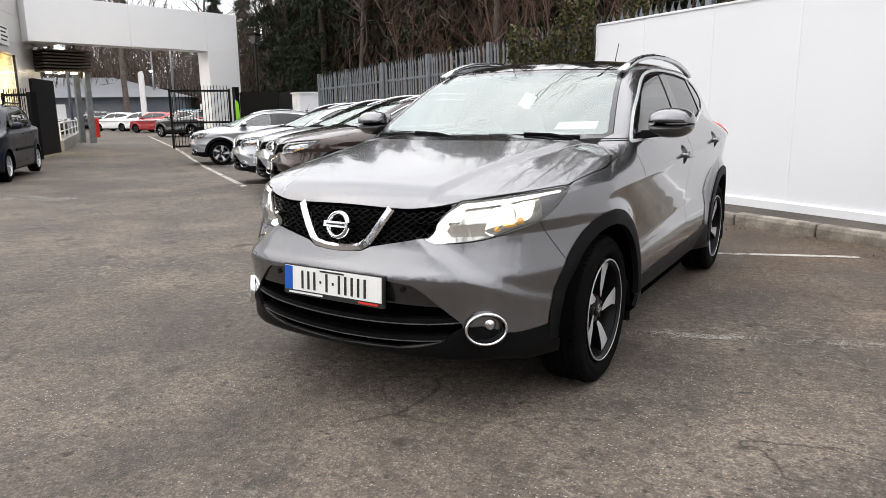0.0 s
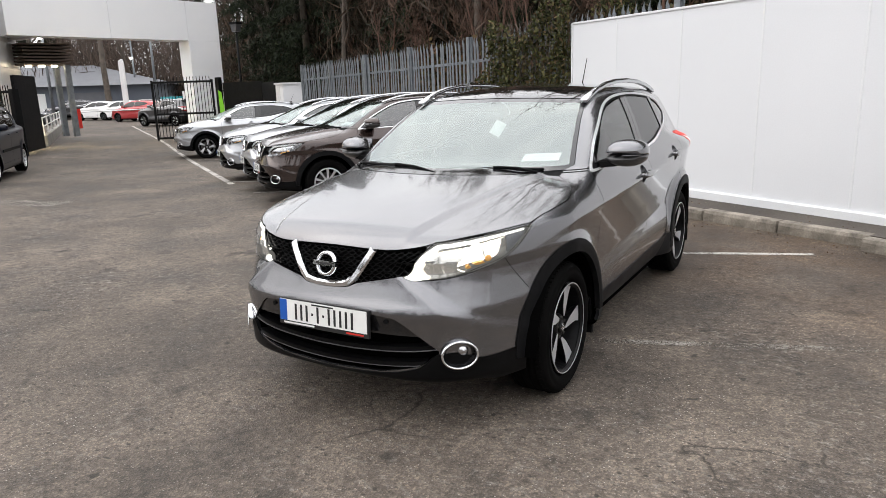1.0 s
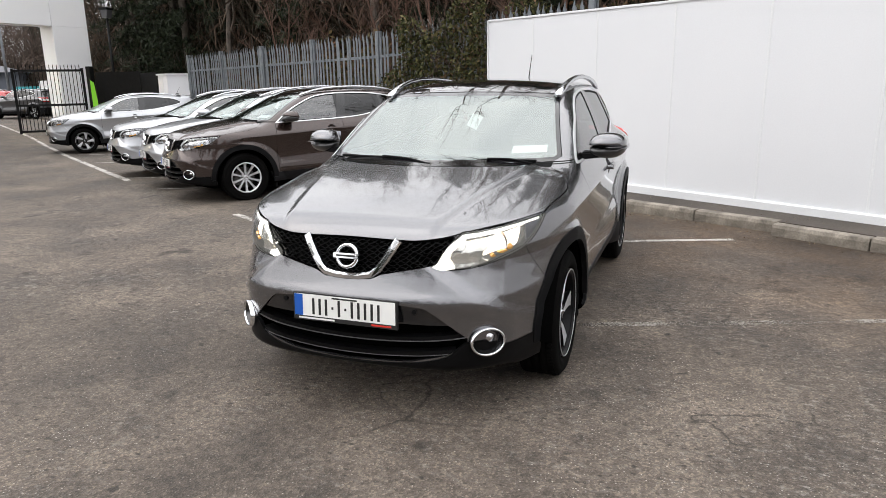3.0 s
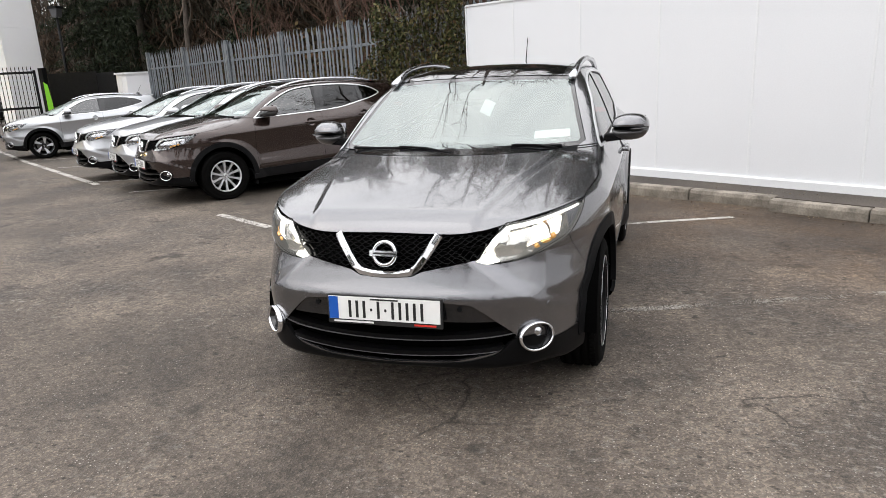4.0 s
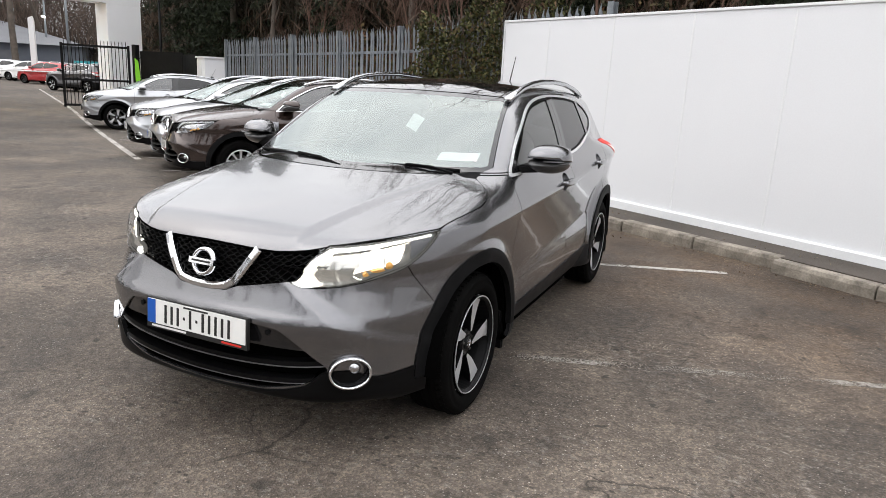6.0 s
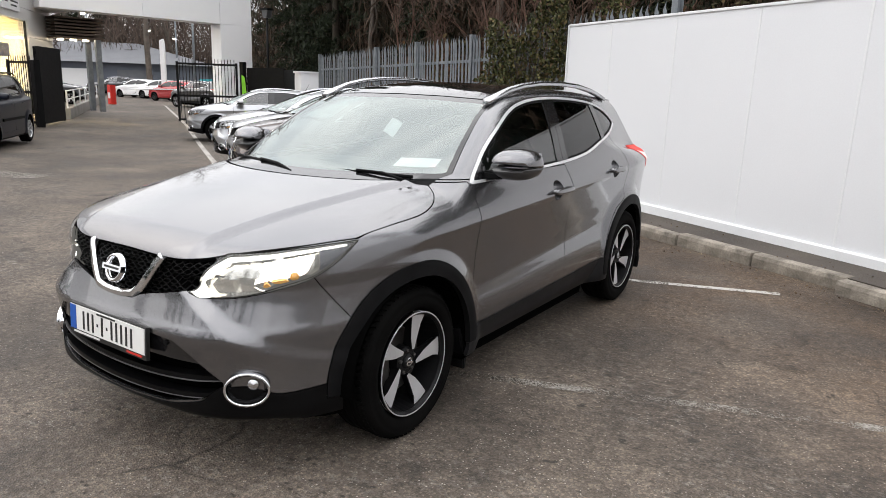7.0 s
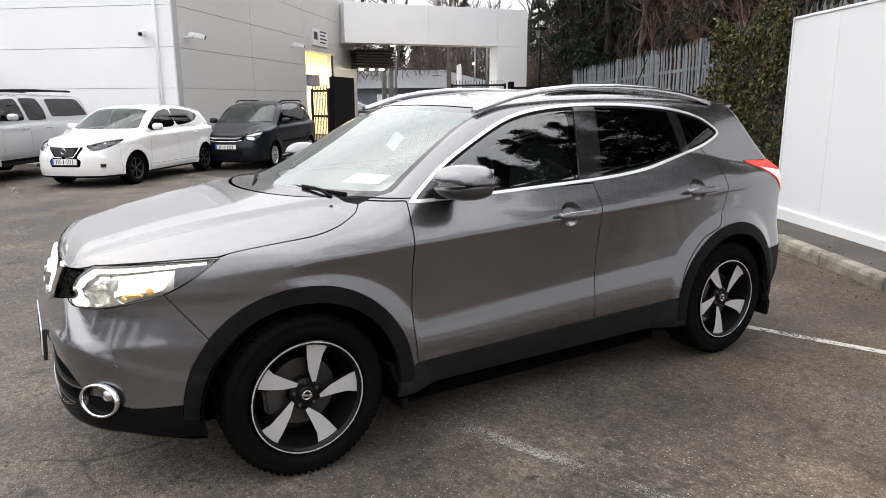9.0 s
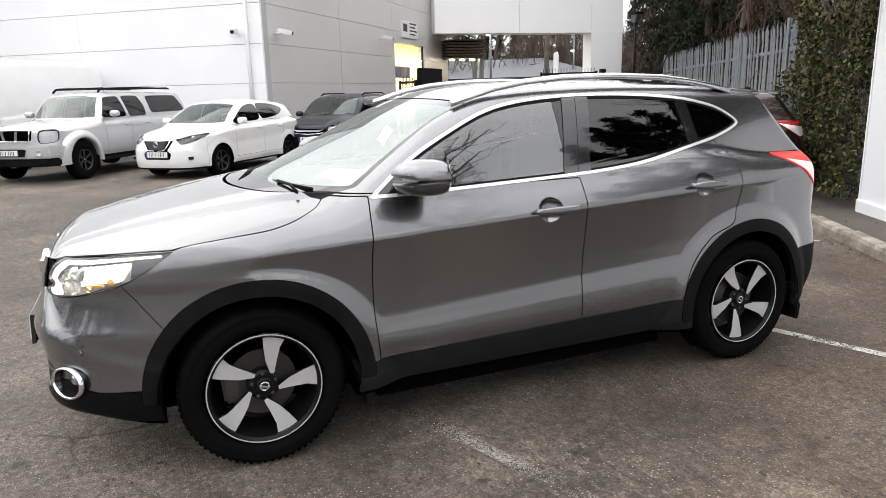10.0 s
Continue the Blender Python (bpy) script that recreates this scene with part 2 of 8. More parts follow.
    col = mix_rgb(nt, lit_patch, col, mix_rgb(nt, 1.0, col, (1.38, 1.36, 1.33), "MULTIPLY"))
    nt.links.new(col, b.inputs["Base Color"])
    rr = ramp(nt, big, [(0.3, (0.60,) * 3), (0.7, (0.88,) * 3)])
    nt.links.new(rr, b.inputs["Roughness"])
    b.inputs["Specular IOR Level"].default_value = 0.35
    h = mix_rgb(nt, 0.5, fine, vor.outputs["Distance"])
    bump(nt, mix_rgb(nt, 0.2, h, mid), 1.0, 0.010, b)
    return m


def paint_line_mat(name, c, lo, hi):
    """Road paint, worn through in flecks so that the tarmac shows."""
    m, nt, b = base_mat(name)
    v = coords(nt)
    wear = noise_tex(nt, v, 16.0, 6.0, 0.75)
    grit = noise_tex(nt, v, 75.0, 3.0, 0.7)
    patch = noise_tex(nt, v, 1.8, 4.0)
    w = mix_rgb(nt, 0.35, mix_rgb(nt, 0.5, wear, grit), patch)
    nt.links.new(ramp(nt, w, [(lo, (0, 0, 0)), (hi, (1, 1, 1))]), b.inputs["Alpha"])
    nt.links.new(mix_rgb(nt, 0.5, c, ramp(nt, grit, [(0.35, (0.5, 0.49, 0.47)), (0.65, (1, 1, 1))]), "MULTIPLY"), b.inputs["Base Color"])
    b.inputs["Roughness"].default_value = 0.8
    bump(nt, grit, 0.5, 0.006, b)
    return m


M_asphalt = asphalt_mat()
M_line = paint_line_mat("worn_white_line_paint", (0.52, 0.495, 0.455), 0.43, 0.50)
M_line_faint = paint_line_mat("faded_line_paint", (0.29, 0.268, 0.238), 0.46, 0.59)
M_path = surface("footpath_tarmac", (0.045, 0.037, 0.030), (0.10, 0.083, 0.068), 0.85, grain=120.0, relief=0.5, depth=0.006)
M_kerb = surface("kerb_concrete", (0.10, 0.085, 0.068), (0.40, 0.355, 0.295), 0.85, grain=55.0, patch=5.0, relief=0.6, depth=0.008, random_value=0.45, spread=0.42, mottle=0.7)
M_hoard = surface("white_hoarding_board", (0.72, 0.735, 0.76), (0.77, 0.78, 0.80), 0.42, grain=60.0, patch=0.7, relief=0.0, spread=0.7, mottle=0.06)
M_hoard_trim = surface("white_hoarding_trim", (0.75, 0.765, 0.785), (0.80, 0.81, 0.82), 0.4, grain=60.0, relief=0.0, mottle=0.1)
M_galv = surface("galvanised_steel", (0.16, 0.18, 0.20), (0.28, 0.30, 0.32), 0.55, metal=0.5, grain=55.0, patch=6.0, relief=0.1, random_value=0.35)
M_white_clad = surface("white_metal_cladding", (0.78, 0.79, 0.81), (0.84, 0.84, 0.85), 0.45, metal=0.0, grain=30.0, patch=0.5, relief=0.0, mottle=0.05)
M_grey_clad = surface("grey_metal_cladding", (0.60, 0.585, 0.57), (0.66, 0.645, 0.63), 0.42, metal=0.1, grain=30.0, patch=0.5, relief=0.0, mottle=0.05)
M_portal = surface("white_portal_cladding", (0.88, 0.885, 0.90), (0.92, 0.92, 0.925), 0.45, grain=30.0, patch=0.5, relief=0.0, mottle=0.04)
M_panel_joint = plain("grey_panel_joint", (0.45, 0.45, 0.45), 0.7)
M_joint = plain("dark_joint", (0.05, 0.05, 0.05), 0.8)
M_black_steel = surface("black_painted_steel", (0.004, 0.004, 0.0045), (0.008, 0.008, 0.0085), 0.5, grain=80.0, patch=5.0, spec=0.15)
M_black_plastic = surface("black_textured_plastic", (0.0055, 0.0055, 0.006), (0.011, 0.011, 0.0115), 0.5, grain=300.0, patch=8.0, relief=0.2, depth=0.001, spec=0.05)
M_concrete = surface("concrete", (0.22, 0.21, 0.19), (0.34, 0.32, 0.30), 0.9, grain=60.0, relief=0.3)
M_red = plain("red_plastic", (0.62, 0.03, 0.02), 0.45)
M_lime = plain("lime_green_paint", (0.22, 0.62, 0.02), 0.5)
M_white_paint = plain("white_paint", (0.78, 0.78, 0.78), 0.4)
M_blue = plain("blue_paint", (0.02, 0.06, 0.28), 0.5)
M_slate = surface("grey_roof_sheet", (0.12, 0.125, 0.14), (0.17, 0.175, 0.19), 0.6, grain=20.0, patch=1.0)
M_shed_wall = surface("blue_grey_wall", (0.10, 0.115, 0.145), (0.14, 0.155, 0.185), 0.7, grain=20.0, patch=0.8)
M_bark = surface("bark", (0.05, 0.04, 0.032), (0.13, 0.105, 0.085), 0.9, grain=25.0, patch=3.0, relief=0.7, depth=0.02)
M_twig = surface("bare_twigs", (0.06, 0.043, 0.033), (0.125, 0.09, 0.07), 0.9, grain=20.0, patch=1.0, relief=0.0)
M_russet = surface("russet_twigs", (0.065, 0.034, 0.023), (0.13, 0.07, 0.047), 0.9, grain=20.0, patch=1.0, relief=0.0)


def leaf_mat(name, stops):
    m, nt, b = base_mat(name)
    g = nt.nodes.new("ShaderNodeNewGeometry")
    nt.links.new(ramp(nt, g.outputs["Random Per Island"], stops), b.inputs["Base Color"])
    b.inputs["Roughness"].default_value = 0.6
    b.inputs["Specular IOR Level"].default_value = 0.12
    return m


M_ivy = leaf_mat("ivy_leaf", [(0.0, (0.018, 0.020, 0.009)), (0.5, (0.048, 0.054, 0.020)), (0.84, (0.12, 0.112, 0.045)), (1.0, (0.115, 0.07, 0.04))])
M_conifer = leaf_mat("conifer_needles", [(0.0, (0.007, 0.010, 0.006)), (1.0, (0.028, 0.036, 0.018))])
M_bramble = leaf_mat("undergrowth_leaf", [(0.0, (0.03, 0.028, 0.012)), (0.55, (0.07, 0.06, 0.025)), (1.0, (0.12, 0.06, 0.03))])
M_soil = surface("leaf_litter", (0.04, 0.03, 0.02), (0.09, 0.065, 0.045), 0.95, grain=30.0, relief=0.8, depth=0.03)

# ---- building helpers ----


def mesh_from(name, verts, faces, mat, parent=None, label="", smooth=False):
    me = bpy.data.meshes.new(name)
    me.from_pydata([tuple(v) for v in verts], [], [tuple(f) for f in faces])
    me.materials.append(mat)
    if smooth:
        me.polygons.foreach_set("use_smooth", [True] * len(me.polygons))
    me.update()
    ob = new(name, me)
    if parent is not None:
        ob.parent = parent
    if label:
        tagged(ob, label)
    return ob


def part(name, bm, material, parent=None, label="", smooth=False, bevel=0.0):
    if bevel:
        sharp = [e for e in bm.edges if len(e.link_faces) == 2 and e.calc_face_angle(0) > 0.6]
        bmesh.ops.bevel(bm, geom=sharp, offset=bevel, segments=2, affect="EDGES", clamp_overlap=True)
    me = bpy.data.meshes.new(name)
    bm.to_mesh(me)
    bm.free()
    me.materials.append(material)
    if smooth:
        me.polygons.foreach_set("use_smooth", [True] * len(me.polygons))
    ob = new(name, me)
    if parent is not None:
        ob.parent = parent
    if label:
        tagged(ob, label)
    return ob


def share(name, data, parent, m):
    """One more object on the same mesh."""
    ob = new(name, data)
    ob.parent = parent
    ob.matrix_basis = m
    return ob


def empty(name, m=None, label="", category="", group="", kind=""):
    ob = new(name)
    ob.empty_display_size = 0.2
    if m is not None:
        ob.matrix_world = m
    return tagged(ob, label, category, group, kind)


def B():
    return bmesh.new()


def add_box(bm, lo, hi, m=None):
    vs = [bm.verts.new((x, y, z)) for x in (lo[0], hi[0]) for y in (lo[1], hi[1]) for z in (lo[2], hi[2])]
    for f in ((0, 1, 3, 2), (4, 6, 7, 5), (0, 4, 5, 1), (2, 3, 7, 6), (0, 2, 6, 4), (1, 5, 7, 3)):
        bm.faces.new([vs[i] for i in f])
    if m is not None:
        bmesh.ops.transform(bm, matrix=m, verts=vs)
    return vs


def box(name, lo, hi, mat, parent=None, label="", bevel=0.0, m=None):
    bm = B()
    add_box(bm, lo, hi, m)
    return part(name, bm, mat, parent, label, bevel=bevel)


def add_tube(bm, pts, radii, seg=8, caps=True):
    """A round tube through the points; radii: one number or one a point."""
    pts = [Vector(p) for p in pts]
    if isinstance(radii, (int, float)):
        radii = [radii] * len(pts)
    rings = []
    up = Vector((0, 0, 1))
    for i, p in enumerate(pts):
        d = (pts[min(i + 1, len(pts) - 1)] - pts[max(i - 1, 0)]).normalized()
        a = d.cross(up if abs(d.z) < 0.95 else Vector((1, 0, 0))).normalized()
        b = d.cross(a)
        rings.append([bm.verts.new(p + radii[i] * (math.cos(t) * a + math.sin(t) * b)) for t in [2 * math.pi * k / seg for k in range(seg)]])
    for r0, r1 in zip(rings, rings[1:]):
        for k in range(seg):
            bm.faces.new((r0[k], r0[(k + 1) % seg], r1[(k + 1) % seg], r1[k]))
    if caps:
        bm.faces.new(rings[0][::-1])
        bm.faces.new(rings[-1])


def tube(name, pts, radii, mat, parent=None, label="", seg=8):
    bm = B()
    add_tube(bm, pts, radii, seg)
    bmesh.ops.recalc_face_normals(bm, faces=bm.faces[:])
    return part(name, bm, mat, parent, label, smooth=True)


def add_prism(bm, poly, lo, hi, axis="y", m=None):
    """A flat outline pushed out from lo to hi along an axis; poly in the other two."""
    def p3(a, b, c):
        return {"x": (c, a, b), "y": (a, c, b), "z": (a, b, c)}[axis]
    v0 = [bm.verts.new(p3(a, b, lo)) for a, b in poly]
    v1 = [bm.verts.new(p3(a, b, hi)) for a, b in poly]
    n = len(poly)
    bm.faces.new(v0)
    bm.faces.new(v1[::-1])
    for i in range(n):
        bm.faces.new((v0[i], v1[i], v1[(i + 1) % n], v0[(i + 1) % n]))
    bmesh.ops.recalc_face_normals(bm, faces=bm.faces[:])
    if m is not None:
        bmesh.ops.transform(bm, matrix=m, verts=v0 + v1)


def prism(name, poly, lo, hi, axis, mat, parent=None, label="", bevel=0.0, m=None):
    bm = B()
    add_prism(bm, poly, lo, hi, axis, m)
    return part(name, bm, mat, parent, label, bevel=bevel)


# The yard lies turned by 30.5 degrees: u runs along the kerb, v across it.
YARD = -30.5
YM = pose(0, 0, 0, 0, 0, YARD)


def uv(u, v, z=0.0):
    return YM @ Vector((u, v, z))


def fall(x, y):
    """The yard falls gently towards the gate and the parked row."""
    ca_, sa_ = math.cos(radians(YARD)), math.sin(radians(YARD))
    u, v = x * ca_ + y * sa_, -x * sa_ + y * ca_
    g = np.interp(u, [-100, -40, -28, -22, -18, -10, -5, -3, -1.5, 0], [-0.2, -0.2, -0.22, -0.285, -0.29, -0.145, -0.048, -0.014, -0.002, 0])
    t = np.clip((v + 3.5) / 4.5, 0, 1)
    return g * (0.5 + 0.5 * t * t * (3 - 2 * t))


def fall_uv(u, v):
    p = uv(u, v)
    return float(fall(p.x, p.y))

# ---- ground ----
gx = [-400, -200, -120, -90] + list(np.arange(-70, 26, 1.0)) + [40, 80, 200, 400]
gy = [-400, -200, -80, -40] + list(np.arange(-25, 46, 1.0)) + [60, 90, 200, 400]
gX, gY = np.meshgrid(gx, gy, indexing="ij")
gZ = fall(gX, gY)
nx_, ny_ = gX.shape
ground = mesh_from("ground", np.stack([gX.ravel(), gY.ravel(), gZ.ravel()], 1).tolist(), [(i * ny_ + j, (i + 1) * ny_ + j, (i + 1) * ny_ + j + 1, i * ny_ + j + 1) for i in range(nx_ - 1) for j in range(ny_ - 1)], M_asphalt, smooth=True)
tagged(ground, "worn dark asphalt yard with pale scuffs and fine cracks", "ground", kind="structure")

# painted lines, 4 mm over the tarmac


def strip(name, a, b, w, mat, label):
    a, b = Vector((*a, 0)), Vector((*b, 0))
    d = (b - a).normalized()
    n = Vector((-d.y, d.x, 0)) * w / 2
    k = max(1, int((b - a).length / 0.5))
    vs, fs = [], []
    for i in range(k + 1):
        p = a.lerp(b, i / k)
        vs += [q + Vector((0, 0, 0.004 + float(fall(q.x, q.y)))) for q in (p + n, p - n)]
    for i in range(k):
        fs.append((2 * i, 2 * i + 1, 2 * i + 3, 2 * i + 2))
    return tagged(mesh_from(name, vs, fs, mat), label, "road marking", kind="structure")


def yline(u0, v0, u1, v1, w, mat, label):
    a, b = uv(u0, v0), uv(u1, v1)
    strip("road_line", (a.x, a.y), (b.x, b.y), w, mat, label)


BAY = math.tan(radians(50.5))
for (u0, v0), (u1, v1) in zip([(-44.0, 2.5), (-25.5, 1.98), (-18.5, 1.63)], [(-25.5, 1.98), (-18.5, 1.63), (-10.4, 1.15)]):
    yline(u0, v0, u1, v1, 0.12, M_line, "long worn white line along the parking bays")
yline(-5.3, 1.08, -4.0, 1.05, 0.10, M_line, "short worn white line on asphalt")
for u0, v0, v1, mt in ((0.19, 0.9, 4.2, M_line_faint), (-2.88, 0.9, 4.1, M_line), (-5.69, 2.2, 4.4, M_line), (-8.73, 1.15, 4.3, M_line), (-10.9, 1.2, 4.3, M_line), (-14.9, 1.6, 4.3, M_line), (-18.0, 1.8, 4.3, M_line)):
    yline(u0, v0, u0 + (v1 - v0) / BAY, v1, 0.075, mt, "worn white parking bay line on asphalt")
strip("road_line", (-13.2, 2.1), (-9.0, 3.2), 0.55, M_line_faint, "broad faded white marking on asphalt")
strip("road_line", (-14.6, -1.3), (-11.0, -1.0), 0.10, M_line_faint, "faded white bay line before the building")

# footpath, kerb
vs, fs = [], []
us_ = np.arange(-48, 14.1, 1.0)
for u_ in us_:
    z_ = fall_uv(u_, 4.6)
    vs += [uv(u_, 4.72, z_ - 0.2), uv(u_, 4.72, z_ + 0.117), uv(u_, 6.4, z_ + 0.117), uv(u_, 6.4, z_ - 0.2)]
for i in range(len(us_) - 1):
    fs += [(4 * i + k, 4 * i + k + 1, 4 * i + k + 5, 4 * i + k + 4) for k in range(3)]
footpath = tagged(mesh_from("footpath", vs, fs, M_path), "narrow dark tarmac footpath behind the kerb", "footpath", kind="structure")
kerb = empty("kerb", pose(0, 0, 0), "row of weathered concrete kerbstones", "kerb", kind="structure")
bm = B()
add_prism(bm, [(0, -0.05), (0, 0.085), (0.012, 0.118), (0.03, 0.125), (0.13, 0.125), (0.13, -0.05)], 0.006, 0.909, "x")
bmesh.ops.bevel(bm, geom=[e for e in bm.edges if abs(e.calc_face_angle(0)) > 1.3], offset=0.006, segments=1, affect="EDGES")
stone = part("kerbstone", bm, M_kerb, kerb)
stone.matrix_basis = YM @ pose(-25.72, 4.58, fall_uv(-25.72, 4.58))
for i in range(1, 42):
    # the row has been pushed out of line beside the parked car
    out_ = {26: 0.02, 27: 0.07, 28: -0.035, 29: -0.03, 30: -0.02}.get(i, 0.0)
    share("kerbstone", stone.data, kerb, YM @ pose(-25.72 + 0.915 * i, 4.58 + out_ + random.uniform(-0.006, 0.006), fall_uv(-25.3 + 0.915 * i, 4.58) + random.uniform(-0.006, 0.004), random.uniform(-1, 1), 0, {26: 2.0, 27: 3.0, 28: -0.5}.get(i, random.uniform(-0.25, 0.25))))

# ---- white hoarding ----
HV = 5.27
hoarding = empty("hoarding", pose(0, 0, 0), "tall white panel hoarding with batten joints", "hoarding", kind="structure")
PW = 1.16
bm = B()
add_box(bm, (0.004, 0, 0.19), (PW - 0.004, 0.03, 2.43))
first = part("panel", bm, M_hoard, hoarding, bevel=0.003)
first.matrix_basis = YM @ pose(-4.13, HV, 0)
bm = B()
add_box(bm, (0.0, 0, 0.19), (0.926, 0.03, 2.43))
part("panel", bm, M_hoard, hoarding, bevel=0.003).matrix_basis = YM @ pose(-5.06, HV, 0)
bm = B()
add_prism(bm, [(-0.012, -0.002), (-0.009, -0.005), (0.009, -0.005), (0.012, -0.002), (0.012, 0.002), (-0.012, 0.002)], 0.2, 2.42, "z")
bat = part("batten", bm, M_hoard_trim, hoarding)
bat.matrix_basis = YM @ pose(-4.13, HV, 0)
for i in range(1, 12):
    share("panel", first.data, hoarding, YM @ pose(-4.13 + PW * i, HV, 0))
    share("batten", bat.data, hoarding, YM @ pose(-4.13 + PW * i, HV, 0))
END_U = -4.13 + PW * 12
bm = B()
add_prism(bm, [(HV - 0.035, 0.06), (HV - 0.035, 0.20), (HV - 0.022, 0.215), (HV + 0.05, 0.215), (HV + 0.05, 0.06)], -5.08, END_U, "x")
bmesh.ops.transform(bm, matrix=YM, verts=bm.verts[:])
part("skirting", bm, M_hoard_trim, hoarding, "bright white base board")
bm = B()
add_box(bm, (-5.08, HV - 0.015, 2.43), (END_U, HV + 0.06, 2.46), YM)
part("capping", bm, M_hoard_trim, hoarding, bevel=0.004)
bm = B()
add_box(bm, (-5.09, HV - 0.012, 0.06), (-5.064, HV + 0.055, 2.45), YM)
part("end_trim", bm, M_hoard_trim, hoarding)
bm = B()
add_box(bm, (END_U + 0.003, HV - 0.012, 0.06), (END_U + 0.03, HV + 0.055, 2.45), YM)
part("end_trim", bm, M_hoard_trim, hoarding)
for i in range(7):
    bm = B()
    add_box(bm, (-4.9 + 2.32 * i, HV + 0.032, 0.1), (-4.81 + 2.32 * i, HV + 0.12, 2.4), YM)
    part("stud", bm, M_galv, hoarding)

# ---- palisade fence ----
FV = 5.47


def fence_z(u):
    return 0.14 + 0.5 * fall_uv(u, FV) + 0.09 * min(max((u + 8.0) / 3.0, 0.0), 1.0)


fence = empty("palisade_fence", pose(0, 0, 0), "galvanised steel palisade fence with splayed pointed pales", "fence", kind="structure")
post_us = [-8.42 - 2.6 * k for k in range(5)] + [-8.42 + 2.6 * k for k in range(1, 3)]
bm = B()
add_prism(bm, [(-0.05, -0.03), (0.05, -0.03), (0.05, -0.018), (0.012, -0.018), (0.012, 0.05), (0.05, 0.05), (0.05, 0.062), (-0.05, 0.062), (-0.05, 0.05), (-0.012, 0.05), (-0.012, -0.018), (-0.05, -0.018)], 0.0, 2.42, "z")
fpost = part("post", bm, M_galv, fence)
fpost.matrix_basis = YM @ pose(post_us[0], FV, fence_z(post_us[0]))
for u0 in post_us[1:]:
    share("post", fpost.data, fence, YM @ pose(u0, FV, fence_z(u0), 0, 0, random.uniform(-1, 1)))
ends = sorted(post_us)
for a_, b_ in zip(ends, ends[1:]):
    for z in (0.45, 1.95):
        z0, z1 = z + fence_z(a_), z + fence_z(b_)
        bm = B()
        ring0 = [bm.verts.new(uv(a_ + 0.015, FV + dv, z0 + dz)) for dv, dz in ((0.005, -0.025), (0.05, -0.025), (0.05, -0.019), (0.011, -0.019), (0.011, 0.025), (0.005, 0.025))]
        ring1 = [bm.verts.new(uv(b_ - 0.015, FV + dv, z1 + dz)) for dv, dz in ((0.005, -0.025), (0.05, -0.025), (0.05, -0.019), (0.011, -0.019), (0.011, 0.025), (0.005, 0.025))]
        bm.faces.new(ring0[::-1])
        bm.faces.new(ring1)
        for k in range(6):
            bm.faces.new((ring0[k], ring0[(k + 1) % 6], ring1[(k + 1) % 6], ring1[k]))
        part("rail", bm, M_galv, fence)
# W-section pale with a split, splayed head
xs, dep = (-0.027, -0.015, 0.0, 0.015, 0.027), (0.0, -0.014, -0.004, -0.014, 0.0)
vs = [(x, d, 0.03) for x, d in zip(xs, dep)] + [(x, d, 2.18) for x, d in zip(xs, dep)]
vs += [(-0.038, -0.012, 2.30), (-0.021, -0.022, 2.33), (0.0, -0.006, 2.42), (0.021, -0.022, 2.33), (0.038, -0.012, 2.30)]
fs = [(i, i + 1, i + 6, i + 5) for i in range(4)] + [(5, 6, 11, 10), (6, 7, 12, 11), (7, 8, 13, 12), (8, 9, 14, 13)]
n = len(vs)
vs += [(x, y + 0.004, z) for x, y, z in vs]
fs += [tuple(n + k for k in f[::-1]) for f in fs]
pale = mesh_from("pale", vs, fs, M_galv, fence)
pu = [u0 for u0 in np.arange(-18.75, -3.2, 0.137)]
pale.matrix_basis = YM @ pose(pu[0], FV - 0.001, fence_z(pu[0]))
for u0 in pu[1:]:
    if min(abs(u0 - q) for q in post_us) > 0.055:
        share("pale", pale.data, fence, YM @ pose(u0, FV - 0.001 + random.uniform(-0.003, 0.003), fence_z(u0) + random.uniform(-0.02, 0.02), random.uniform(-0.5, 0.5), random.uniform(-0.7, 0.7), random.uniform(-4, 4)))

# ---- showroom building ----
BC = Vector((-15.49, 2.73, 0))
FA, WA = 140.0, 229.0
FM = Matrix.Translation(BC) @ pose(0, 0, 0, 0, 0, FA)      # x along the grey front, y into the drive's other side
WM = Matrix.Translation(BC) @ pose(0, 0, 0, 0, 0, WA)
building = empty("showroom_building", pose(0, 0, 0), "large showroom with white and grey metal cladding", "building", kind="structure")
bays = (0.0, 4.8, 9.6, 13.8, 17.2)
DOOR0, DOOR1, DOORH = 9.8, 13.5, 3.45
# grey front: cassettes between joints, with the lit doorway left open; y > 0 is inside
rows_z = [-0.3, 0.84, 1.86, 2.87, 3.89, 4.91, 6.6]
for a, b in zip(bays, bays[1:]):
    for z0, z1 in zip(rows_z, rows_z[1:]):
        if a == 9.6 and z0 < DOORH:
            box("panel", (a + 0.006, 0.0, z0), (DOOR0, 0.06, min(z1 - 0.012, DOORH)), M_grey_clad, building, m=FM)
            box("panel", (DOOR1, 0.0, z0), (b - 0.006, 0.06, min(z1 - 0.012, DOORH)), M_grey_clad, building, m=FM)
            if z1 > DOORH:
                box("panel", (a + 0.006, 0.0, DOORH), (b - 0.006, 0.06, z1 - 0.012), M_grey_clad, building, m=FM)
            continue
        box("panel", (a + 0.006, 0.0, z0), (b - 0.006, 0.06, z1 - 0.012), M_grey_clad, building, m=FM)
wl_ = [0.0, 6.0, 12.0, 18.0, 24.0]
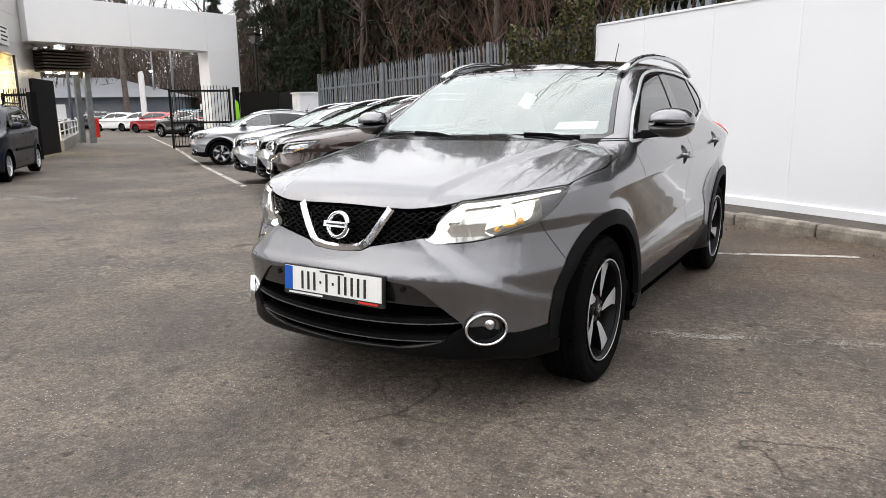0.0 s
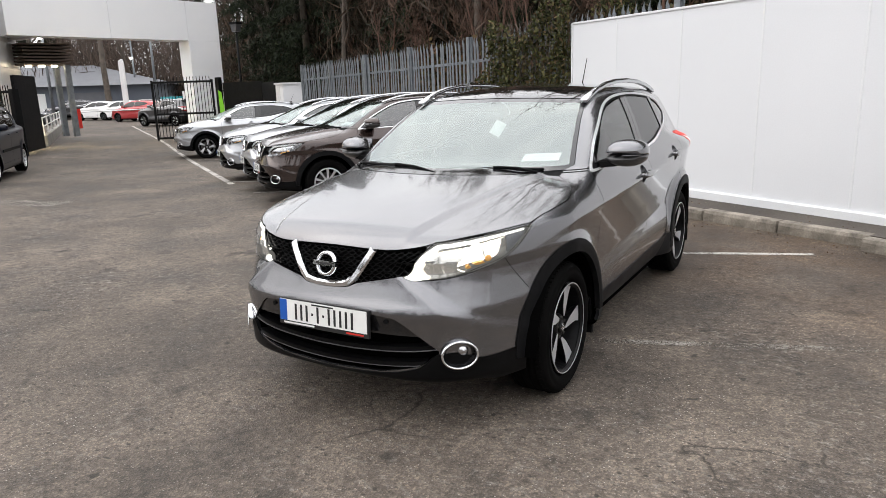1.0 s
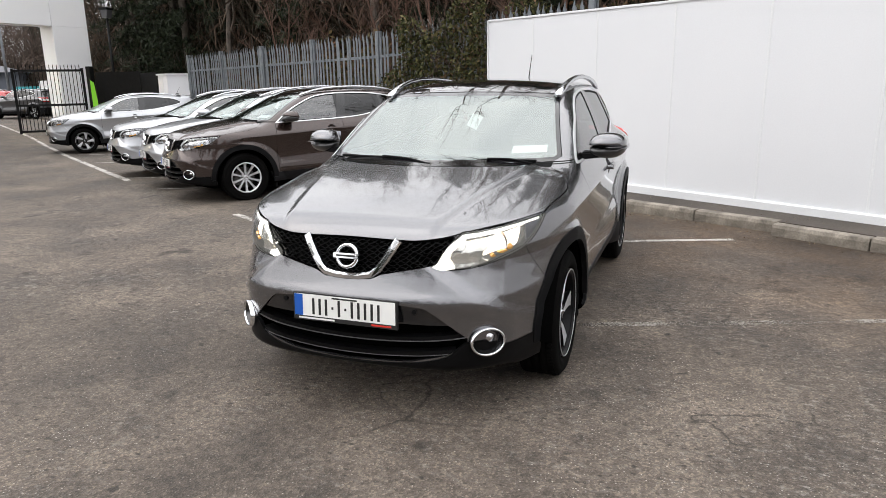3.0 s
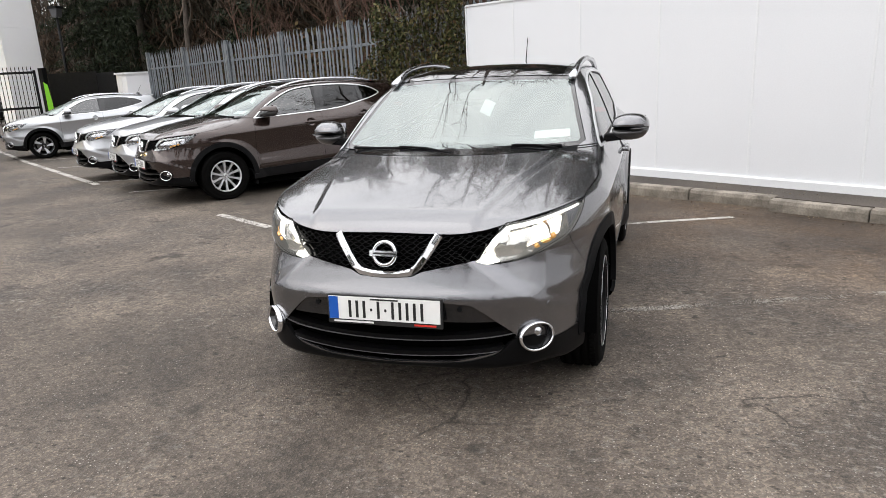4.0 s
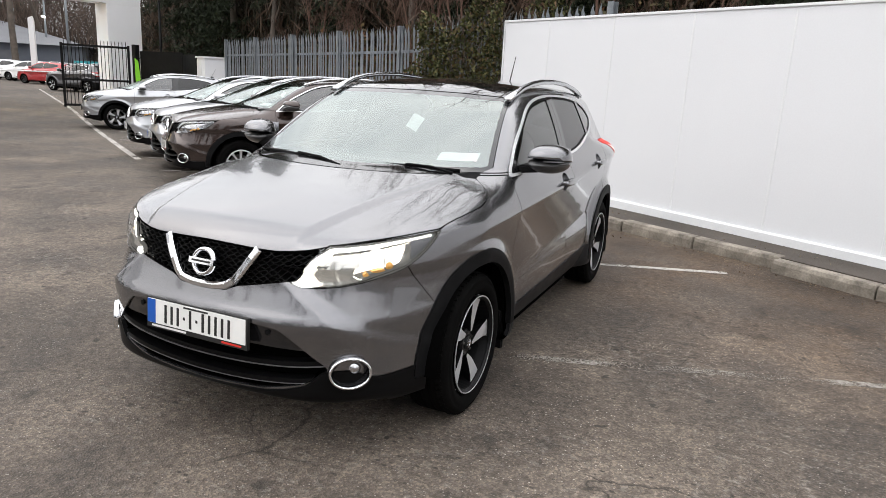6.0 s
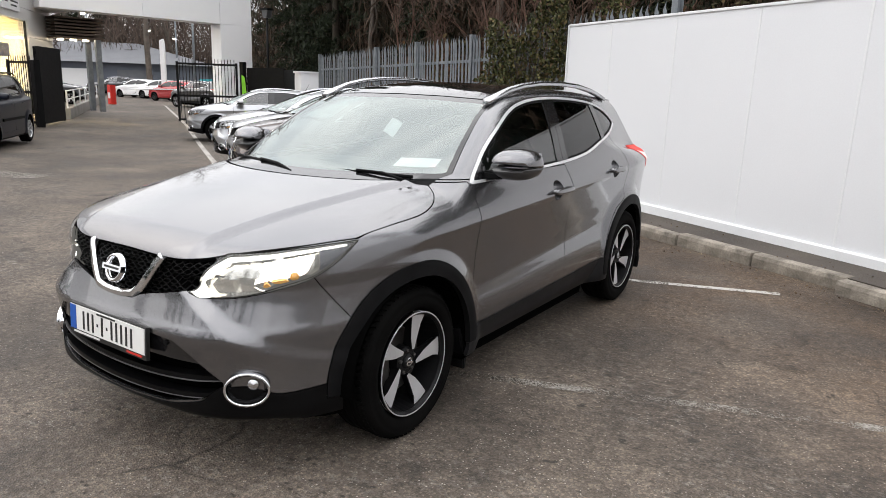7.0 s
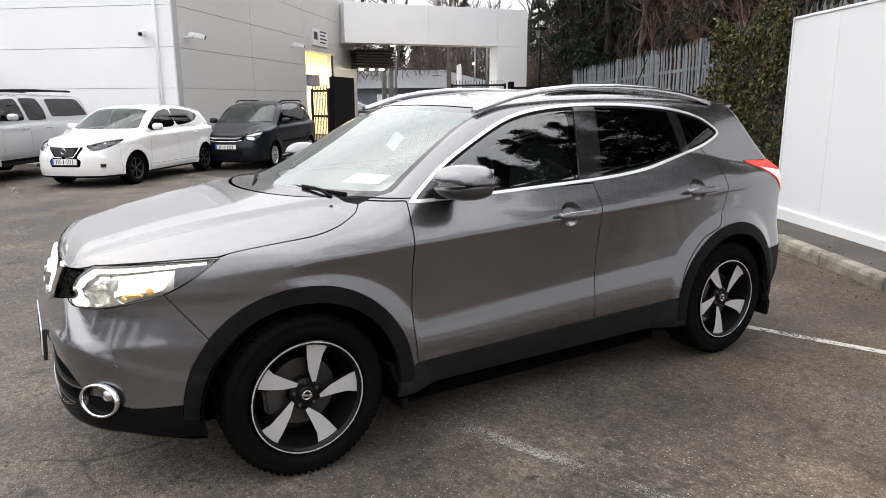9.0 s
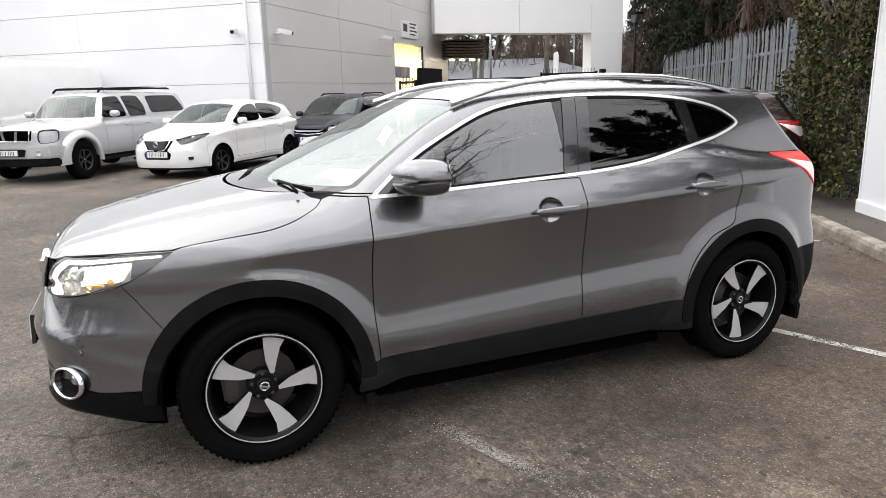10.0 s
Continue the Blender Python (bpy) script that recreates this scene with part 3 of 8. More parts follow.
for a, b in zip(wl_, wl_[1:]):
    for z0, z1 in zip(rows_z, rows_z[1:]):
        box("panel", (a + (0.0 if a == 0 else 0.004), -0.06, z0), (b - 0.004, 0.0, z1 - 0.012), M_white_clad, building, m=WM)
bm = B()
add_box(bm, (0.06, 0.07, -0.3), (DOOR0, 0.3, 6.6), FM)
add_box(bm, (DOOR1, 0.07, -0.3), (17.2, 0.3, 6.6), FM)
add_box(bm, (DOOR0, 0.07, DOORH), (DOOR1, 0.3, 6.6), FM)
part("inner_wall", bm, M_panel_joint, building)
bm = B()
add_box(bm, (0.0, -0.3, -0.3), (24, -0.07, 6.6), WM)
part("inner_wall", bm, M_panel_joint, building)
bm = B()
poly = [FM @ Vector((0, 0.3, 0)), FM @ Vector((17.2, 0.3, 0)), FM @ Vector((17.2, 24, 0)), FM @ Vector((6, 24, 0)), WM @ Vector((24, -0.3, 0))]
add_prism(bm, [(p.x, p.y) for p in poly], 6.5, 6.62, "z")
part("roof", bm, M_slate, building)

# ---- cars: smooth shells, cut into panels ----


def curve_fn(pts, n=600):
    """A smooth curve through the points, as a function."""
    px, py = np.array([p[0] for p in pts], float), np.array([p[1] for p in pts], float)
    d = np.diff(py) / np.diff(px)
    m = np.zeros(len(px))
    m[0], m[-1] = d[0], d[-1]
    for i in range(1, len(px) - 1):
        m[i] = 0.0 if d[i - 1] * d[i] <= 0 else 2 * d[i - 1] * d[i] / (d[i - 1] + d[i])
    t = np.linspace(px[0], px[-1], n)
    k = np.clip(np.searchsorted(px, t, side="right") - 1, 0, len(px) - 2)
    hh = px[k + 1] - px[k]
    s = (t - px[k]) / hh
    v = (1 + 2 * s) * (1 - s) ** 2 * py[k] + s * (1 - s) ** 2 * hh * m[k] + s * s * (3 - 2 * s) * py[k + 1] + s * s * (s - 1) * hh * m[k + 1]
    return lambda q: np.interp(q, t, v)


def sstep(t):
    t = np.clip(t, 0, 1)
    return t * t * (3 - 2 * t)


def smax(a, b, k):
    h = np.clip(0.5 + 0.5 * (a - b) / k, 0, 1)
    return b + (a - b) * h + k * h * (1 - h)


def smin(a, b, k):
    return -smax(-a, -b, k)


def shell_fn(P):
    """The field of a car's body, negative inside. x half width, y from front to rear, z up."""
    hood, roof, wm, sec, gz, rear = (curve_fn(P[k]) for k in ("hood", "roof", "width", "section", "nose", "tail"))
    (by, bz), (ty, tz) = P["screen"]
    slope = (tz - bz) / (ty - by)
    cs = 1 / math.sqrt(1 + slope * slope)
    (c0z, c0x), (c1z, c1x) = P["cabin"]
    nose_y, na, nb = P["front"]
    belt = P["belt"]
    r_arch = P["arch"]
    wr = P["wheel_r"]

    def F(x, y, z):
        x = np.abs(x)
        # lower body
        drop = P["drop"][0] * (x / 0.8) ** 2 + P["drop"][1] * (x / 0.85) ** 6
        ridge = P["ridge"] * sstep(((0.40 + 0.24 * (y + 0.78)) - x) / 0.042)
        top = z - (hood(y) - drop + ridge)
        sh = P["rise"] * (y - 0.5) * sstep((z - 0.42) / 0.18)
        s = sec(z - sh)
        for wy in P["wheels"]:
            r = np.sqrt((y - wy) ** 2 + (z - wr) ** 2)
            bul = 0.007 - 0.085 * sstep((r - r_arch - 0.035) / 0.25) - 1.5 * np.clip(z - 0.95, 0, 1)
            s = smax(s, bul - 0.25 * np.clip(0.30 - z, 0, 1), 0.012)
        side = x - (wm(y) + s)
        cheek = P["cheek"] * sstep((x - (0.40 + (0.74 - z) * 1.5)) / 0.10) * sstep((z - 0.43) / 0.08) * (1 - sstep((z - 0.78) / 0.05))
        front = (nose_y + na * x ** 2 + nb * x ** 6 + gz(z) + cheek) - y
        yr = rear(z) - P["tail_curve"] * (x / 0.7) ** 2 - 0.06 * (x / 0.85) ** 8
        back = y - yr
        low = smax(smax(top, side, P["round"]), smax(front, back, 0.02), 0.045)
        low = smax(low, P["floor"] + P.get("lift", 0.0) * sstep((-0.40 - y) / 0.30) - z, 0.03)
        # cabin
        crown = 0.035 * (x / 0.6) ** 2 + 0.02 * (x / 0.7) ** 6
        c_top = z - (roof(y) - crown)
        sw = (0.30 + (0.09 - 0.30) * np.clip((z - bz) / (tz - bz), 0, 1)) * (x / 0.7) ** 2
        c_ws = (z - (bz + slope * (y - by - sw))) * cs
        c_side = (x - (c0x + (c1x - c0x) * (z - c0z) / (c1z - c0z) + P.get("bow", 0.028) * (1 - ((z - (c0z + c1z) / 2) / ((c1z - c0z) / 2)) ** 2) - 0.020 * sstep((0.9 - y) / 0.6) - P["taper"] * sstep((y - 2.2) / 1.1))) * 0.92
        c = smax(smax(c_top, c_ws, 0.05), smax(c_side, back, 0.05), 0.06)
        c = smax(c, belt - 0.15 - z, 0.02)
        return smin(low, c, P["join"])
    return F


def surface_net(F, lo, hi, h):
    n = [int(math.ceil((b - a) / s)) + 1 for a, b, s in zip(lo, hi, h)]
    ax = [lo[i] + h[i] * np.arange(n[i]) for i in range(3)]
    X, Y, Z = np.meshgrid(*ax, indexing="ij")
    val = F(X, Y, Z)
    ins = val < 0
    cell = tuple(k - 1 for k in n)
    acc, cnt = np.zeros(cell + (3,)), np.zeros(cell)
    G = np.stack((X, Y, Z), -1)

    def sl(o):
        return tuple(slice(o[i], o[i] + cell[i]) for i in range(3))
    for d in range(3):
        for a in (0, 1):
            for b in (0, 1):
                o0 = [0, 0, 0]
                o0[(d + 1) % 3], o0[(d + 2) % 3] = a, b
                o1 = list(o0)
                o1[d] = 1
                v0, v1 = val[sl(o0)], val[sl(o1)]
                hit = (v0 < 0) != (v1 < 0)
                t = np.where(hit, v0 / np.where(hit, v0 - v1, 1), 0)
                p = G[sl(o0)] + t[..., None] * (G[sl(o1)] - G[sl(o0)])
                acc += np.where(hit[..., None], p, 0)
                cnt += hit
    use = cnt > 0
    idx = -np.ones(cell, int)
    idx[use] = np.arange(use.sum())
    V = acc[use] / cnt[use][:, None]
    quads = []
    for d in range(3):
        e, f = (d + 1) % 3, (d + 2) % 3
        s0 = [slice(1, k - 1) for k in n]
        s0[d] = slice(0, n[d] - 1)
        s1 = list(s0)
        s1[d] = slice(1, n[d])
        a, b = ins[tuple(s0)], ins[tuple(s1)]
        pos = np.argwhere(a != b)
        flip = a[a != b]
        off = np.array([1, 1, 1])
        off[d] = 0
        pos = pos + off
        ring = []
        for de, df in ((-1, -1), (0, -1), (0, 0), (-1, 0)):
            q = pos.copy()
            q[:, e] += de
            q[:, f] += df
            ring.append(idx[q[:, 0], q[:, 1], q[:, 2]])
        Q = np.stack(ring, 1)
        Q[~flip] = Q[~flip][:, ::-1]
        quads.append(Q)
    Q = np.concatenate(quads)
    Q = Q[(Q >= 0).all(1)]
    for _ in range(4):
        g, f = grad(F, V), F(V[:, 0], V[:, 1], V[:, 2])
        st = f[:, None] * g / np.maximum((g * g).sum(1), 0.05)[:, None]
        ln = np.linalg.norm(st, axis=1, keepdims=True)
        V = V - st * np.minimum(1, min(h) * 0.5 / np.maximum(ln, 1e-9))
    return V, [tuple(q) for q in Q]


def grad(F, V, e=0.0015):
    g = np.zeros_like(V)
    for d in range(3):
        a, b = V.copy(), V.copy()
        a[:, d] += e
        b[:, d] -= e
        g[:, d] = (F(*a.T) - F(*b.T)) / (2 * e)
    return g


def cut(V, faces, g, gap=0.0):
    """Splits faces along g = 0; returns V, faces with g < -gap/2, faces with g > gap/2."""
    if gap:
        V, a, rest = cut(V, faces, lambda P_: g(P_) + gap / 2)
        V, _, b = cut(V, rest, lambda P_: g(P_) - gap / 2)
        return V, a, b
    val = g(V)
    val = np.where(np.abs(val) < 1e-6, 1e-6, val)
    neg = (val < 0).tolist()
    extra, made = [], {}
    base = len(V)
    inside, outside = [], []
    for f in faces:
        s = [neg[i] for i in f]
        if all(s):
            inside.append(f)
        elif not any(s):
            outside.append(f)
        else:
            pa, pb = [], []
            for i, j in zip(f, f[1:] + f[:1]):
                (pa if neg[i] else pb).append(i)
                if neg[i] != neg[j]:
                    key = (i, j) if i < j else (j, i)
                    k = made.get(key)
                    if k is None:
                        i0, j0 = key
                        t = val[i0] / (val[i0] - val[j0])
                        k = base + len(extra)
                        extra.append(V[i0] + t * (V[j0] - V[i0]))
                        made[key] = k
                    pa.append(k)
                    pb.append(k)
            if len(pa) > 2:
                inside.append(tuple(pa))
            if len(pb) > 2:
                outside.append(tuple(pb))
    if extra:
        V = np.vstack([V, np.array(extra)])
    return V, inside, outside


def band_cut(V, faces, f, lo, hi):
    """The faces between two levels of a field."""
    V, _, a = cut(V, faces, lambda p: f(p) - lo)
    V, a, _ = cut(V, a, lambda p: f(p) - hi)
    return V, a


def line_dist(pts):
    def g(a, b):
        d = np.full(a.shape, 1e9)
        for (x0, y0), (x1, y1) in zip(pts, pts[1:]):
            ex, ey = x1 - x0, y1 - y0
            t = np.clip(((a - x0) * ex + (b - y0) * ey) / (ex * ex + ey * ey), 0, 1)
            d = np.minimum(d, np.hypot(a - x0 - ex * t, b - y0 - ey * t))
        return d
    return g


def poly_sdf(poly):
    A = np.array(poly, float)
    Bv = np.roll(A, -1, axis=0)

    def g(a, b):
        d = np.full(a.shape, 1e9)
        s = np.ones(a.shape)
        for (x0, y0), (x1, y1) in zip(A, Bv):
            ex, ey = x1 - x0, y1 - y0
            wx, wy = a - x0, b - y0
            t = np.clip((wx * ex + wy * ey) / (ex * ex + ey * ey + 1e-12), 0, 1)
            d = np.minimum(d, (wx - ex * t) ** 2 + (wy - ey * t) ** 2)
            c1, c2, c3 = b >= y0, b < y1, ex * wy > ey * wx
            s = np.where((c1 & c2 & c3) | (~c1 & ~c2 & ~c3), -s, s)
        return s * np.sqrt(d)
    return g


def rounded(poly, per=5, sharp=()):
    """A closed smooth outline through the points, with corners kept at the given indices."""
    out, n = [], len(poly)
    for i in range(n):
        p0, p1, p2, p3 = (np.array(poly[(i + k) % n], float) for k in (-1, 0, 1, 2))
        m1 = (p2 - p1) if i % n in sharp else (p2 - p0) / 2
        m2 = (p2 - p1) if (i + 1) % n in sharp else (p3 - p1) / 2
        lim = np.linalg.norm(p2 - p1)
        m1 = m1 * min(1, lim / (np.linalg.norm(m1) + 1e-9))
        m2 = m2 * min(1, lim / (np.linalg.norm(m2) + 1e-9))
        for k in range(per):
            s = k / per
            out.append(tuple((1 + 2 * s) * (1 - s) ** 2 * p1 + s * (1 - s) ** 2 * m1 + s * s * (3 - 2 * s) * p2 + s * s * (s - 1) * m2))
    return out


def panel(name, V, faces, F, mat, parent, label="", side=0, inset=0.0, thick=0.012, proud=0.0):
    """A sheet of the shell as a mesh. side 0: both halves in one mesh; 1 or -1: one half."""
    used = sorted({i for f in faces for i in f})
    if not used:
        return None
    re = {k: i for i, k in enumerate(used)}
    W = V[used]
    N = grad(F, W, 0.004)
    N /= np.maximum(np.linalg.norm(N, axis=1, keepdims=True), 1e-9)
    W = W + N * (proud - inset)
    FS = [tuple(re[i] for i in f) for f in faces]
    n0 = len(W)
    # edges turned inwards
    if thick:
        cnt = {}
        for f in FS:
            for i, j in zip(f, f[1:] + f[:1]):
                cnt[(i, j)] = cnt.get((i, j), 0) + 1
        rim = [(i, j) for (i, j) in cnt if (j, i) not in cnt and not (abs(W[i][0]) < 1e-4 and abs(W[j][0]) < 1e-4)]
        rv, rn, rf = [], [], []
        for i, j in rim:
            t = np.cross(W[j] - W[i], N[i])
            t /= max(np.linalg.norm(t), 1e-9)
            k = n0 + len(rv)
            rv += [W[i], W[j], W[j] - N[j] * thick, W[i] - N[i] * thick]
            rn += [t] * 4
            rf.append((k + 1, k, k + 3, k + 2))
        if rv:
            W, N = np.vstack([W, rv]), np.vstack([N, rn])
            FS = FS + rf
    if side <= 0:
        Wm, Nm = W * (-1, 1, 1), N * (-1, 1, 1)
        Fm = [f[::-1] for f in FS]
        if side < 0:
            W, N, FS = Wm, Nm, Fm
        else:
            k = len(W)
            mid = {i for i in range(n0) if abs(W[i][0]) < 1e-5}
            W, N = np.vstack([W, Wm]), np.vstack([N, Nm])
            FS = FS + [tuple(i if i in mid else i + k for i in f) for f in Fm]
    me = bpy.data.meshes.new(name)
    me.from_pydata(W.tolist(), [], FS)
    me.materials.append(mat)
    me.polygons.foreach_set("use_smooth", [True] * len(me.polygons))
    me.update()
    me.normals_split_custom_set_from_vertices(N.tolist())
    ob = new(name, me)
    ob.parent = parent
    if label:
        tagged(ob, label)
    return ob


def both(name, V, faces, F, mat, parent, label="", **kw):
    return [panel(name, V, faces, F, mat, parent, label, side=s, **kw) for s in (1, -1)]


def revolve(bm, prof, seg=48, axis_y=0.0, axis_z=0.0):
    """prof: (x, r) pairs, turned round the x axis."""
    rings = []
    for x, r in prof:
        rings.append([bm.verts.new((x, axis_y + r * math.cos(2 * math.pi * k / seg), axis_z + r * math.sin(2 * math.pi * k / seg))) for k in range(seg)])
    for a, b in zip(rings, rings[1:]):
        for k in range(seg):
            bm.faces.new((a[k], a[(k + 1) % seg], b[(k + 1) % seg], b[k]))


M_tyre = surface("tyre_rubber", (0.0028, 0.0028, 0.0028), (0.006, 0.0058, 0.0055), 0.8, grain=90.0, patch=6.0, relief=0.25, depth=0.002, spec=0.03)
M_alloy = surface("machined_alloy", (0.62, 0.63, 0.65), (0.72, 0.73, 0.75), 0.32, metal=0.6, grain=60.0, patch=3.0, relief=0.0, mottle=0.08)
M_trim = plain("bright_window_trim", (0.80, 0.81, 0.82), 0.32, 0.55)
M_slat_glint = plain("grey_slat_glint", (0.09, 0.09, 0.093), 0.35)
M_mirror_low = plain("dark_grey_mirror_casing", (0.035, 0.035, 0.037), 0.3, coat=0.6)
# sill plastic lightened for the light thrown up from the ground
M_sill_lit = surface("ground_lit_sill_plastic", (0.010, 0.010, 0.011), (0.017, 0.017, 0.018), 0.42, grain=300.0, patch=8.0, relief=0.1, depth=0.001, spec=0.14)
M_lip = surface("dark_bumper_plastic", (0.0022, 0.0022, 0.0024), (0.0045, 0.0045, 0.005), 0.38, grain=300.0, patch=8.0, relief=0.1, depth=0.001, spec=0.10)
M_rim_black = plain("gloss_black_alloy", (0.006, 0.006, 0.0065), 0.35, spec=0.15)
M_disc = surface("brake_steel", (0.05, 0.047, 0.045), (0.10, 0.095, 0.09), 0.45, metal=0.8, grain=80.0)
M_chrome = plain("chrome", (0.82, 0.83, 0.85), 0.06, 1.0)
M_satin = plain("satin_silver", (0.62, 0.63, 0.65), 0.22, 1.0)
M_gloss_black = plain("gloss_black", (0.010, 0.010, 0.011), 0.10, coat=0.5)
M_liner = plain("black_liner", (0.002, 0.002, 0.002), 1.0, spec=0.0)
M_screen_glass = glass_mat("coated_windscreen_glass", (0.60, 0.67, 0.645), 0.25, (0.93, 1.0, 0.98))
M_glass = glass_mat("car_glass", (0.42, 0.47, 0.45), 0.14)
M_plain_screen = glass_mat("plain_windscreen_glass", (0.45, 0.52, 0.50), 0.085, (0.93, 1.0, 0.98))
M_glass_dark = glass_mat("privacy_glass", (0.035, 0.038, 0.042), 0.055)
M_lamp_glass = glass_mat("lamp_cover", (0.95, 0.96, 0.97), 0.04)
M_roof_glass = plain("black_roof_glass", (0.008, 0.008, 0.009), 0.03, coat=1.0)
M_reflector = plain("lamp_reflector", (0.62, 0.62, 0.63), 0.12, 0.95)
# bulb light thrown back by bowl, housing and rib, put in as emission
M_bowl = glow("lit_lamp_bowl", (1.0, 0.93, 0.82), 2.2)
M_refl_lit = glow("lit_lamp_reflector", (0.66, 0.64, 0.59), 0.20)
for key_, val_ in (("Metallic", 0.9), ("Roughness", 0.14)):
    M_refl_lit.node_tree.nodes["Principled BSDF"].inputs[key_].default_value = val_
M_lamp_dark = plain("lamp_housing", (0.10, 0.10, 0.105), 0.3, 0.3)
M_drl = glow("daytime_lamp_light", (0.95, 0.92, 0.84), 1.5)
M_head = glow("headlamp_light", (1.0, 0.96, 0.88), 6.0)
M_amber = plain("amber_lens", (0.80, 0.42, 0.12), 0.2)
M_tail = glow("lit_tail_lens", (0.62, 0.03, 0.02), 0.18)
M_tail_clear = glow("lit_clear_tail_lens", (0.85, 0.66, 0.63), 0.30)
M_tail_off = plain("red_lens", (0.35, 0.012, 0.012), 0.12, coat=1.0)
M_clear_lens = plain("clear_lens", (0.75, 0.74, 0.74), 0.15, coat=1.0)
M_drl_off = plain("clear_lamp_strip", (0.6, 0.61, 0.62), 0.15, coat=1.0)
M_plate = plain("plate_white", (0.78, 0.78, 0.76), 0.35)
M_plate_blue = plain("plate_blue", (0.01, 0.09, 0.42), 0.35)
M_ink = plain("plate_ink", (0.012, 0.012, 0.012), 0.5)
M_paper = plain("white_paper", (0.85, 0.85, 0.85), 0.7)
M_seat = surface("dark_seat_cloth", (0.03, 0.031, 0.034), (0.05, 0.05, 0.053), 0.9, grain=120.0)
M_dash = surface("dashboard_plastic", (0.025, 0.025, 0.027), (0.04, 0.04, 0.042), 0.7, grain=150.0)
M_mesh = plain("black_grille", (0.004, 0.004, 0.0043), 0.4, spec=0.15)
M_grille_grey = plain("dark_blue_grey_grille", (0.05, 0.055, 0.065), 0.4)
M_dark_alloy = plain("dark_alloy", (0.035, 0.036, 0.038), 0.35, 0.4)

P_grey = car_paint("gun_metallic_grey_paint", (0.158, 0.158, 0.167), metal=0.92, rough=0.25)
P_brown = car_paint("bronze_brown_paint", (0.036, 0.022, 0.0185), metal=0.75, rough=0.26)
P_silver = car_paint("silver_paint", (0.42, 0.43, 0.45), metal=0.7)
P_pick = car_paint("pale_silver_paint", (0.50, 0.51, 0.525), metal=0.5, rough=0.4)
P_white = car_paint("white_car_paint", (0.85, 0.85, 0.845), flake=0.0, metal=0.0, rough=0.4)
P_navy = car_paint("dark_navy_paint", (0.004, 0.006, 0.014), flake=0.02, metal=0.0, coat=0.2)
P_navy.node_tree.nodes["Principled BSDF"].inputs["Specular IOR Level"].default_value = 0.25
P_red = car_paint("red_car_paint", (0.34, 0.015, 0.018), metal=0.3)
P_dark = car_paint("charcoal_car_paint", (0.06, 0.06, 0.064), metal=0.5)


